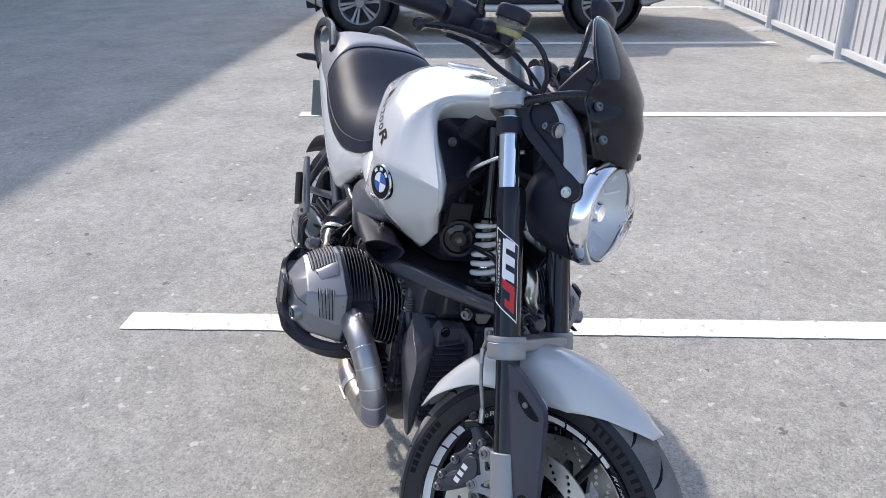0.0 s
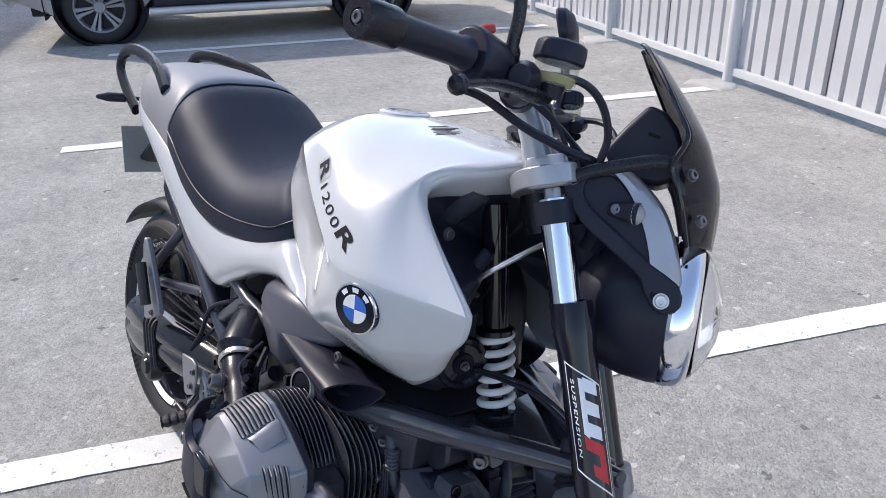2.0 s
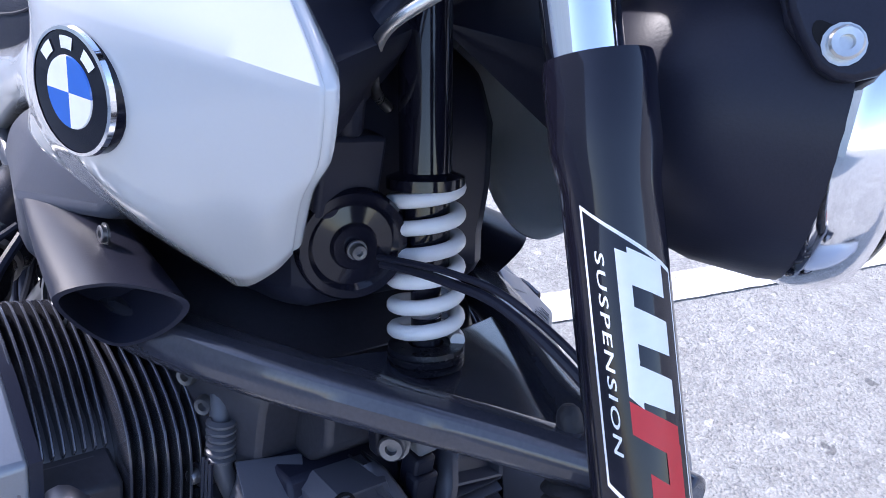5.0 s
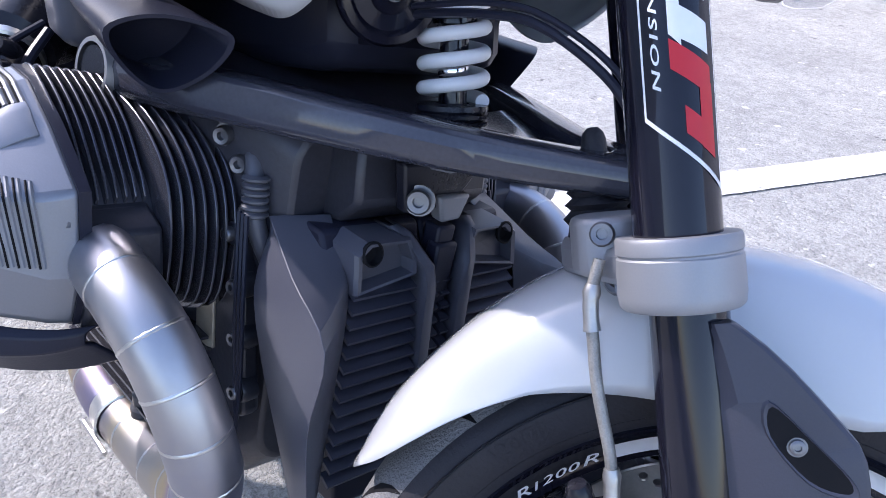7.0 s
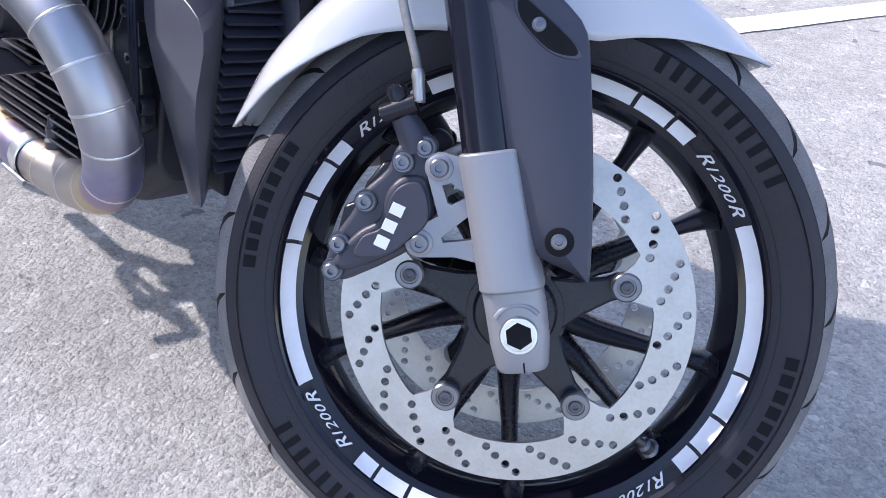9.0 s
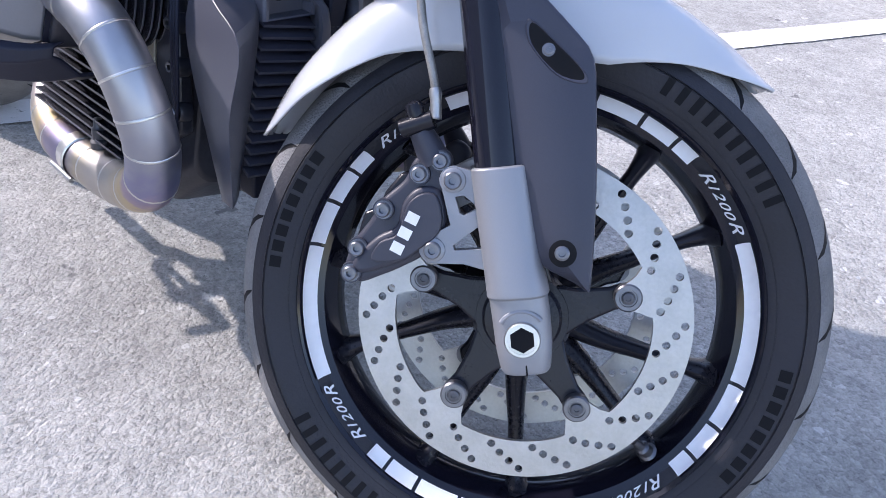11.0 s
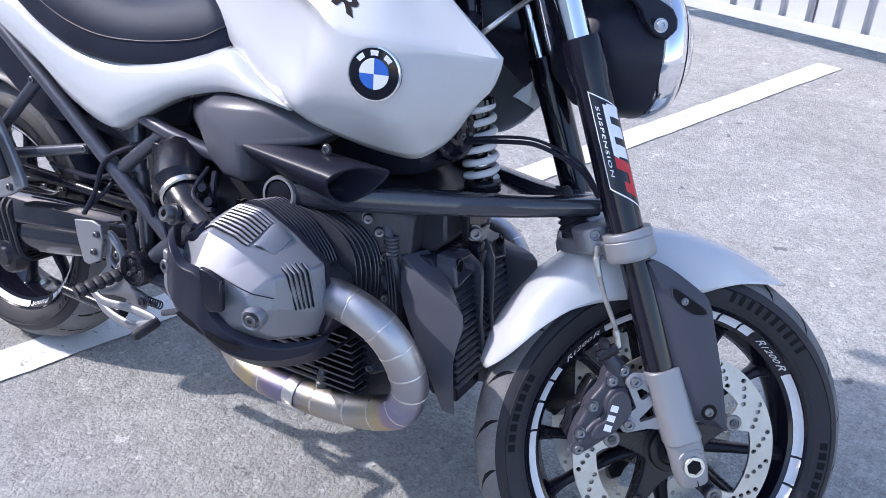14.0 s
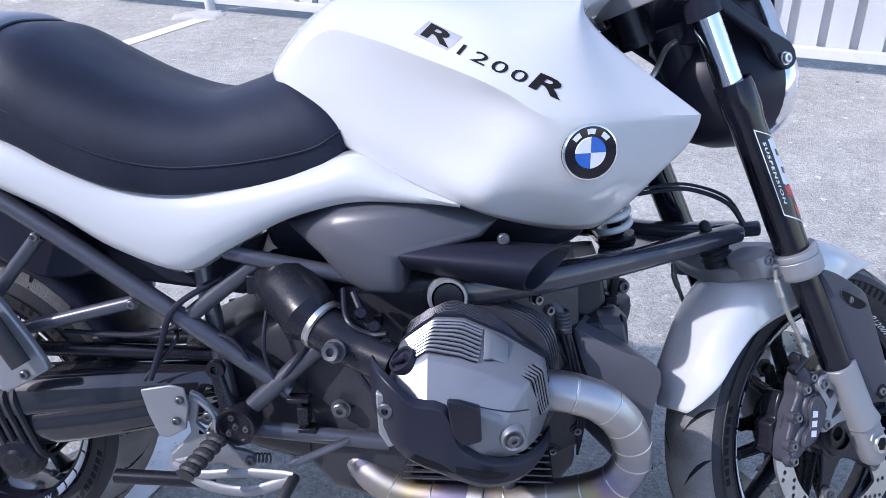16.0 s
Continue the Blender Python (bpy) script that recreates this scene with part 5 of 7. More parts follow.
for x, z, wd, sweep in smooth(stations, 5):
    rows.append([(x - sweep * abs(q) ** 2.2, wd * q, z + 0.004 * abs(q) ** 2 + (0.0 if z > 0.74 else 0.008 * abs(q))) for q in [k / 12 - 1 for k in range(25)]])
b.grid(rows)
screen = part("fly_screen", b, SMOKE, bike, "dark smoked plastic fly screen", solid=0.004, angle=60)
b = Buf(FM)
b.tube([r[-1] for r in rows[::-1]] + rows[0][::-1][1:-1] + [r[0] for r in rows], 0.0034, 8)
part("screen_rim", b, BLACK_GLOSS, screen)
for s in (-1, 1):
    for x, z, y in ((0.161, 0.780, 0.111), (0.165, 0.722, 0.097)):
        bolt((x, s * y, z), (0.75, 0.65 * s, 0.1), 0.0068, 0.005, bike, FM, BOLT, "screen_bolt")
b = Buf(FM)
b.prism([(0.0550, 0.8345), (0.0886, 0.8620), (0.1225, 0.8850), (0.1440, 0.8705), (0.1545, 0.8475), (0.1580, 0.8206), (0.1480, 0.7900), (0.1392, 0.7785), (0.1184, 0.7765), (0.0931, 0.7840), (0.0598, 0.8170)], -0.062, 0.062)
pod = part("instrument_pod", b, BLACK_PLASTIC, bike, "black instrument housing", bevel=0.007, segs=3)
b = Buf(FM)
b.prism([(0.1150, 0.8450), (0.1290, 0.8370), (0.1310, 0.8400), (0.1170, 0.8490)], -0.0632, 0.0632)
part("pod_slot", b, INK_AND_RECESS, pod)
b = Buf(FM)
b.tube([(0.02, 0, 0.70), (0.07, 0, 0.78), (0.09, 0, 0.83)], 0.035, 12, squash=(0.7, 1.6, (1, 0, 0)))
b.tube([(0.02, 0, 0.66), (0.02, 0, 0.74)], 0.035, 12)
part("lamp_carrier", b, BLACK_PLASTIC, bike)

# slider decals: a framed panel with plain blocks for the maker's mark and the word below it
for s in (-1, 1):
    RD, cx, cy = 0.0259, -0.008, 0.112 * s
    a0 = radians(-72) if s < 0 else radians(72)
    def wrap(u, v, lift=0.0):
        th = a0 + u / RD * (1 if s < 0 else 1)
        return (cx + (RD + lift) * math.cos(th), cy + (RD + lift) * math.sin(th), 0.408 + (v - 0.4155) * 1.16)
    def patch(name, quad, material, lift, parent, k=8):
        pb = Buf(FM)
        (a, b2, c, d) = quad
        pb.grid([[wrap(*(np.array(a) * (1 - i / k) * (1 - j / k) + np.array(b2) * (i / k) * (1 - j / k) + np.array(c) * (i / k) * (j / k) + np.array(d) * (1 - i / k) * (j / k)), lift) for i in range(k + 1)] for j in range(k + 1)])
        return part(name, pb, material, parent)
    fr = patch("fork_decal", [(-0.024, 0.433), (0.022, 0.398), (0.022, 0.522), (-0.024, 0.553)], TAPE, 0.0002, bike)
    fr["label"] = "black decal with white border and block lettering"
    patch("decal_field", [(-0.0226, 0.4345), (0.0206, 0.4015), (0.0206, 0.5205), (-0.0226, 0.5505)], BLACK_GLOSS, 0.0004, fr)
    for q in (0.531, 0.5065, 0.482):
        patch("decal_block", [(-0.003, q - 0.0125), (0.0145, q - 0.0205), (0.0145, q - 0.006), (-0.003, q + 0.003)], TAPE, 0.0006, fr)
    patch("decal_block", [(-0.0085, 0.472), (-0.002, 0.466), (-0.002, 0.531), (-0.0085, 0.534)], TAPE, 0.00065, fr)
    patch("decal_red_block", [(-0.0085, 0.456), (0.0155, 0.441), (0.0155, 0.456), (-0.0085, 0.470)], RED, 0.0006, fr)
    patch("decal_red_block", [(0.0070, 0.419), (0.0160, 0.413), (0.0160, 0.448), (0.0070, 0.452)], RED, 0.00065, fr)
    patch("decal_red_block", [(-0.0020, 0.426), (0.0155, 0.4135), (0.0155, 0.427), (-0.0020, 0.439)], RED, 0.0006, fr)
    v, f = letters("SUSPENSION", 0.0095, 1.2, 0.2, 0.00015)
    wd = max(p[0] for p in v)
    tb = Buf(FM)
    tb.add([wrap(-0.0180 + y * 0.64, 0.534 - x * 0.088 / wd, 0.0007) for x, y in v], f)
    part("decal_word", tb, TAPE, fr)

# tank
# each station: the half section from the spine over the shoulder crease, the scoop and the lip down to the lower edge, as (x, y, z)
tk = [
    [(-1.938, 0.0, 0.925), (-1.934, 0.040, 0.923), (-1.930, 0.070, 0.918), (-1.926, 0.092, 0.912), (-1.924, 0.097, 0.908), (-1.922, 0.099, 0.904), (-1.920, 0.100, 0.900), (-1.918, 0.096, 0.893)],
    [(-1.900, 0.0, 0.972), (-1.896, 0.048, 0.968), (-1.890, 0.090, 0.955), (-1.884, 0.118, 0.938), (-1.882, 0.124, 0.920), (-1.880, 0.130, 0.898), (-1.880, 0.133, 0.880), (-1.880, 0.128, 0.864)],
    [(-1.840, 0.0, 1.016), (-1.838, 0.060, 1.010), (-1.832, 0.112, 0.992), (-1.828, 0.147, 0.970), (-1.828, 0.148, 0.940), (-1.828, 0.154, 0.892), (-1.828, 0.157, 0.850), (-1.828, 0.150, 0.823)],
    [(-1.770, 0.0, 1.038), (-1.770, 0.072, 1.030), (-1.768, 0.135, 1.003), (-1.766, 0.180, 0.961), (-1.766, 0.176, 0.925), (-1.766, 0.176, 0.870), (-1.766, 0.182, 0.820), (-1.766, 0.176, 0.789)],
    [(-1.690, 0.0, 1.042), (-1.690, 0.082, 1.033), (-1.689, 0.168, 0.997), (-1.686, 0.216, 0.936), (-1.686, 0.203, 0.897), (-1.686, 0.202, 0.835), (-1.686, 0.209, 0.785), (-1.686, 0.204, 0.755)],
    [(-1.620, 0.0, 1.038), (-1.620, 0.090, 1.030), (-1.620, 0.196, 0.983), (-1.618, 0.243, 0.912), (-1.618, 0.228, 0.880), (-1.618, 0.230, 0.815), (-1.618, 0.242, 0.760), (-1.618, 0.216, 0.730)],
    [(-1.565, 0.0, 1.037), (-1.566, 0.092, 1.030), (-1.570, 0.210, 0.970), (-1.574, 0.257, 0.892), (-1.574, 0.247, 0.868), (-1.574, 0.255, 0.810), (-1.574, 0.244, 0.763), (-1.574, 0.202, 0.713)],
    [(-1.515, 0.0, 1.036), (-1.518, 0.090, 1.029), (-1.524, 0.212, 0.968), (-1.527, 0.267, 0.866), (-1.527, 0.2655, 0.850), (-1.527, 0.260, 0.805), (-1.527, 0.238, 0.757), (-1.527, 0.178, 0.697)],
    [(-1.470, 0.0, 1.036), (-1.476, 0.086, 1.029), (-1.488, 0.200, 0.975), (-1.466, 0.259, 0.863), (-1.466, 0.259, 0.846), (-1.466, 0.2555, 0.805), (-1.468, 0.228, 0.749), (-1.480, 0.160, 0.689)],
    [(-1.432, 0.0, 1.035), (-1.444, 0.080, 1.028), (-1.478, 0.176, 0.988), (-1.396, 0.228, 0.860), (-1.396, 0.227, 0.846), (-1.402, 0.217, 0.802), (-1.418, 0.199, 0.757), (-1.446, 0.156, 0.692)],
    [(-1.414, 0.0, 1.034), (-1.430, 0.078, 1.026), (-1.474, 0.172, 0.985), (-1.345, 0.206, 0.857), (-1.346, 0.204, 0.842), (-1.354, 0.194, 0.806), (-1.376, 0.186, 0.771), (-1.412, 0.156, 0.716)],
    [(-1.408, 0.0, 1.030), (-1.425, 0.077, 1.022), (-1.471, 0.168, 0.980), (-1.320, 0.196, 0.856), (-1.322, 0.193, 0.841), (-1.334, 0.185, 0.812), (-1.356, 0.178, 0.786), (-1.392, 0.156, 0.738)],
]


def tank_ring(half):
    """A crease at the shoulder and a softer one at the lip."""
    a = smooth(half[:4], 7)
    c = smooth(half[3:], 4)
    return a + c[1:]


ctrl = [tank_ring(t) for t in tk]
fine = [smooth([ctrl[i][j] for i in range(len(ctrl))], 6) for j in range(len(ctrl[0]))]
rows = []
for i in range(len(fine[0])):
    r = [fine[j][i] for j in range(len(fine))]
    rows.append([(p[0], -p[1], p[2]) for p in r[::-1]] + r[1:])
b = Buf()
b.grid(rows)
tank = part("fuel_tank", b, WHITE, bike, "white lacquered fuel tank with a sharp shoulder crease", angle=32, solid=0.004)

tank_tree = BVHTree.FromPolygons([tuple(p) for p in b.v], b.f)


def on_tank(x, z, lift=0.001):
    hit = tank_tree.ray_cast(Vector((x, -0.6, z)), Vector((0, 1, 0)))
    if hit[0] is None:
        hit = tank_tree.find_nearest(Vector((x, -0.25, z)))
    n = hit[1] if hit[1].y < 0 else -hit[1]
    return hit[0] + n * lift, n


# front reveal and the black panel behind it
b = Buf()
last = rows[-1]
def reveal(ky, kz, dx):
    """The front edge drawn inwards, deeper over the opening than beside it."""
    return [(p[0] + dx, p[1] * ky, 0.90 + (p[2] - 0.90) * (kz if p[2] > 0.90 else ky)) for p in last]


b.grid([reveal(1.0, 1.0, 0.0), reveal(0.985, 0.97, 0.0025), reveal(0.965, 0.92, 0.002), reveal(0.92, 0.80, -0.012), reveal(0.885, 0.68, -0.022), reveal(0.86, 0.60, -0.034)])
part("tank_reveal", b, WHITE, tank, angle=60)
b = Buf()
ring0 = reveal(0.862, 0.605, -0.033)
b.grid([[(-1.42 + (p[0] + 1.42) * q - 0.05 * (1 - q), p[1] * q, 0.88 + (p[2] - 0.88) * q) for p in ring0 if p[2] > 0.775] for q in (1.0, 0.6, 0.02)])
part("tank_inner_panel", b, BLACK_PLASTIC, bike, "black plastic panel inside the tank's front")
for q in ((-1.446, -0.132, 0.923), (-1.446, 0.132, 0.923)):
    bolt(q, (1, 0, 0.1), 0.008, 0.005, bike)
b = Buf()
b.lathe([(0.0, 0.006), (0.030, 0.007), (0.042, 0.006), (0.046, 0.003), (0.047, -0.004)], (-1.748, 0.0, 1.0395), (-0.05, 0, 1), 40)
cap = part("filler_cap", b, WHITE, tank, "white filler cap")
b = Buf()
b.lathe([(0.031, 0.0075), (0.036, 0.0072)], (-1.748, 0.0, 1.0395), (-0.05, 0, 1), 40)
part("cap_ring", b, SILVER_INK, cap)
b = Buf()


def over_tank(x, y, lift):
    p = tank_tree.ray_cast(Vector((x, y, 1.4)), Vector((0, 0, -1)))[0]
    return (x, y, p.z + lift)


def laid(x0, x1, y0, y1, lift):
    return [[over_tank(x, y0 + (y1 - y0) * j / 6 - 0.55 * (x + 1.6425), lift) for j in range(7)] for x in [x0 + (x1 - x0) * i / 6 for i in range(7)]]


b.grid(laid(-1.6425, -1.575, -0.037, 0.035, 0.0012))
st = part("tank_sticker", b, SILVER_INK, tank, "small printed sticker")
for k in range(7):
    b = Buf()
    x0 = -1.638 + 0.0088 * k
    b.grid(laid(x0, x0 + 0.0054, -0.033 + 0.005 * (k % 2), 0.020 + 0.010 * ((k * 5) % 3 - 1), 0.0022))
    part("print_bar", b, INK_AND_RECESS, st)

# lettering along the shoulder, right side and its twin
for s in (-1, 1):
    A, Bp = Vector((-1.7006, 0, 0.9645)), Vector((-1.5138, 0, 0.8845))
    dv = (Bp - A).normalized()
    up = Vector((-dv.z, 0, dv.x))
    items = [("R", 0.0255, 0.009, 0.16, 0.043), ("1200", 0.0205, 0.0635, 0.16, 0.096), ("R", 0.0290, 0.164, 0.16, 0.044)]
    for text, size, off, shear, span in items:
        v, f = letters(text, size, 1.2 if text != "R" else 1.0, shear, 0.0008 if text == "R" else 0.0001)
        x0, x1 = min(p[0] for p in v), max(p[0] for p in v)
        tb = Buf()
        out = []
        for x, y in v:
            q = A + dv * (off + (x - x0) * span / (x1 - x0)) + up * (y + (0.0035 if off < 0.05 else 0.0010))
            p, n = on_tank(q.x, q.z, 0.0030)
            out.append((p.x, p.y * (-s), p.z))
        tb.add(out, f)
        part("tank_lettering", tb, INK_AND_RECESS, tank)
    gap = Buf()
    seam = []
    for x, z in smooth([(-1.835, 0.838), (-1.79, 0.812), (-1.75, 0.7935), (-1.71, 0.7725), (-1.665, 0.7515), (-1.630, 0.737)], 5):
        p, n = on_tank(x, z, 0.0004)
        seam.append((p.x, p.y * (-s), p.z))
    gap.tube(seam, 0.0016, 6)
    part("panel_gap", gap, INK_AND_RECESS, tank)
    blk = Buf()
    rows_ = []
    for i in range(6):
        rw = []
        for j in range(6):
            q = A + dv * (0.012 * (j / 5) + 0.0515 * (i / 5)) + up * (-0.0005 + 0.0235 * j / 5)
            p, n = on_tank(q.x, q.z, 0.0024)
            rw.append((p.x, p.y * (-s), p.z))
        rows_.append(rw)
    blk.grid(rows_)
    part("lettering_block", blk, SILVER_INK, tank)
    # roundel: plain ring and quarters
    c, n = on_tank(-1.470, 0.818, 0.0)
    n = n.normalized()
    c, n = Vector((c.x, c.y * (-s), c.z)), Vector((n.x, n.y * (-s), n.z))
    e1 = (Vector((1, 0, 0)) - n * n.x).normalized()
    tb = Buf()
    tb.lathe([(0.0, 0.0045), (0.033, 0.0045), (0.036, 0.004), (0.037, -0.006)], c, n, 48)
    bd = part("badge", tb, BLACK_GLOSS, tank, "round black badge with blue and white quarters")
    tb = Buf()
    tb.lathe([(0.0345, 0.0048), (0.0365, 0.0042), (0.0372, 0.001)], c, n, 48)
    part("badge_rim", tb, CHROME, bd)
    for k in range(4):
        tb = Buf()
        tb.lathe([(0.0, 0.0054), (0.0205, 0.0054), (0.021, 0.0042)], c, n, 12, 90 * k, 90 * k + 90, zero=e1)
        part("badge_quarter", tb, BLUE if k % 2 == 0 else TAPE, bd)
    for k in range(3):
        tb = Buf()
        tb.lathe([(0.0245, 0.0052), (0.0315, 0.0050)], c, n, 4, 90 + (k - 1) * 42 - 11, 90 + (k - 1) * 42 + 11, zero=e1)
        part("badge_bar", tb, TAPE, bd)

# seat
# stations: x at the spine, x at the skirt, top, bottom, half width
st = [(-1.936, -1.806, 0.908, 0.803, 0.160), (-1.944, -1.822, 0.909, 0.787, 0.172), (-1.965, -1.850, 0.901, 0.770, 0.179), (-1.995, -1.905, 0.891, 0.757, 0.183), (-2.04, -1.985, 0.880, 0.747, 0.187), (-2.10, -2.075, 0.890, 0.741, 0.190),
      (-2.17, -2.16, 0.917, 0.752, 0.190), (-2.24, -2.24, 0.955, 0.781, 0.187), (-2.30, -2.30, 0.986, 0.812, 0.182), (-2.352, -2.352, 0.990, 0.832, 0.174)]


def seat_rows(stations, edge=0.62):
    out = []
    for x, xs, zt, zb, w in smooth(stations, 5):
        h = zt - zb
        half = [(0, zt, 0), (0.35 * w, zt - 0.002, 0.1), (0.68 * w, zt - 0.10 * h, 0.34), (0.90 * w, zt - 0.32 * h, 0.66), (1.0 * w, zt - edge * h, 0.92), (0.99 * w, zb + 0.06 * h, 1), (0.93 * w, zb, 1)]
        hh = smooth([(x + (xs - x) * k, y, z) for y, z, k in half], 4)
        out.append([(p[0], -p[1], p[2]) for p in hh[::-1]] + hh[1:])
    return out


b = Buf()
sr = seat_rows(st)
b.grid(sr)
b.f.append(tuple(range(len(sr[0]))))
seat = part("seat", b, LEATHER, bike, "black leather rider's seat", angle=60)
b = Buf()
st2 = [(x, x, zt, zb, w) for x, zt, zb, w in ((-2.340, 0.986, 0.828, 0.174), (-2.362, 1.004, 0.835, 0.172), (-2.45, 1.008, 0.850, 0.160), (-2.56, 1.006, 0.868, 0.145), (-2.65, 0.996, 0.878, 0.125), (-2.70, 0.972, 0.882, 0.10), (-2.72, 0.935, 0.887, 0.07))]
sr2 = seat_rows(st2)
b.grid(sr2)
b.f.append(tuple(range(len(sr2[0]))))
b.f.append(tuple(len(b.v) - len(sr2[0]) + k for k in range(len(sr2[0]))))
part("pillion_seat", b, LEATHER_GREY, bike, "grey leather pillion seat", angle=60)
for rws, j in ((sr, 7), (sr, -8)):
    b = Buf()
    b.tube([Vector(r[j]) + Vector((0, -0.0005 if j > 0 else 0.0005, 0.001)) for r in rws], 0.0016, 6)
    part("seam", b, BLACK_PLASTIC, seat)
b = Buf()
b.tube([Vector(p) + Vector((0.004, 0, 0.003)) for p in sr2[1]], 0.0028, 6)
part("piping", b, BLACK_PLASTIC, seat)
for s in (-1, 1):
    b = Buf()
    b.tube(smooth([(-2.44, 0.148 * s, 0.955), (-2.52, 0.135 * s, 0.990), (-2.62, 0.115 * s, 1.004), (-2.76, 0.102 * s, 1.006), (-2.85, 0.098 * s, 0.985), (-2.876, 0.098 * s, 0.940), (-2.81, 0.104 * s, 0.895), (-2.72, 0.11 * s, 0.858)], 6), 0.0125, 10, squash=(1.3, 0.9, (0, 0, 1)))
    part("grab_rail", b, BLACK_SATIN, bike, "black grab rail")

# side panels, tail and plate
for s in (-1, 1):
    b = Buf()
    rows = []
    for x, zt, zb, y in smooth([(-1.640, 0.741, 0.734, 0.224), (-1.72, 0.771, 0.735, 0.217), (-1.79, 0.803, 0.731, 0.206), (-1.85, 0.786, 0.719, 0.202), (-1.91, 0.770, 0.698, 0.201), (-1.99, 0.757, 0.655, 0.200), (-2.066, 0.752, 0.618, 0.198), (-2.168, 0.764, 0.652, 0.194), (-2.25, 0.795, 0.702, 0.190), (-2.34, 0.835, 0.742, 0.182), (-2.5, 0.868, 0.805, 0.160), (-2.64, 0.90, 0.845, 0.135), (-2.74, 0.92, 0.875, 0.095)], 5):
        rows.append([(x, s * (y + o - 0.012), zb + (zt - zb) * k) for k, o in ((0, -0.022), (0.08, -0.004), (0.25, 0.006), (0.5, 0.008), (0.75, 0.0), (0.93, -0.012), (1.0, -0.03))])
    b.grid(rows)
    part("side_panel", b, WHITE, bike, "white lacquered side panel", angle=60, solid=0.004)
b = Buf()
rows = []
for x, w, z0, z1 in ((-2.42, 0.10, 0.70, 0.88), (-2.6, 0.095, 0.74, 0.90), (-2.74, 0.075, 0.76, 0.92), (-2.80, 0.055, 0.80, 0.91)):
    rows.append([(x, p[0], (z0 + z1) / 2 + p[1]) for p in rounded(w, (z1 - z0) / 2, 0.05)])
b.grid(rows, close_v=True, cap=True)
part("tail", b, BLACK_PLASTIC, bike, "black tail unit")
b = Buf()
b.prism([(-0.085, 0.0), (0.085, 0.0), (0.085, 0.13), (-0.085, 0.13)], 0, 0.003, "xy")
pl = Matrix.Translation((-2.86, 0, 0.655)) @ pose(0, 0, 0, 72, 0, 90)
b.v = [pl @ p for p in b.v]
part("number_plate", b, PLATE, bike, "plain back of the number plate")
b = Buf()
b.tube([(-2.74, 0, 0.79), (-2.80, 0, 0.74), (-2.85, 0, 0.70)], 0.03, 10, squash=(0.5, 1.6, (1, 0, 0)))
part("plate_carrier", b, BLACK_PLASTIC, bike)
for s in (-1, 1):
    b = Buf()
    b.tube(smooth([(-2.78, 0.03 * s, 0.875), (-2.81, 0.07 * s, 0.872), (-2.83, 0.10 * s, 0.87), (-2.845, 0.14 * s, 0.868), (-2.85, 0.170 * s, 0.867)], 4), [0.007] * 8 + [0.016] * 5 + [0.013, 0.01, 0.008, 0.004], 12, squash=(0.8, 1.0, (0, 0, 1)))
    part("rear_indicator", b, BLACK_PLASTIC, bike, "black leaf-shaped rear indicator")
b = Buf()
rows = []
for i in range(20):
    th = radians(20 + 120 * i / 19)
    r = 0.345
    rows.append([(-2.545 + (r - 0.02 * q * q) * math.cos(th), 0.10 * q, 0.318 + (r - 0.02 * q * q) * math.sin(th)) for q in (-1, -0.6, 0, 0.6, 1)])
b.grid(rows)
part("rear_hugger", b, BLACK_PLASTIC, bike, "black rear mudguard", solid=0.004)

TR = Matrix.Translation((-0.015, 0, -0.008)) @ Matrix.Diagonal((1, 0.965, 1, 1))
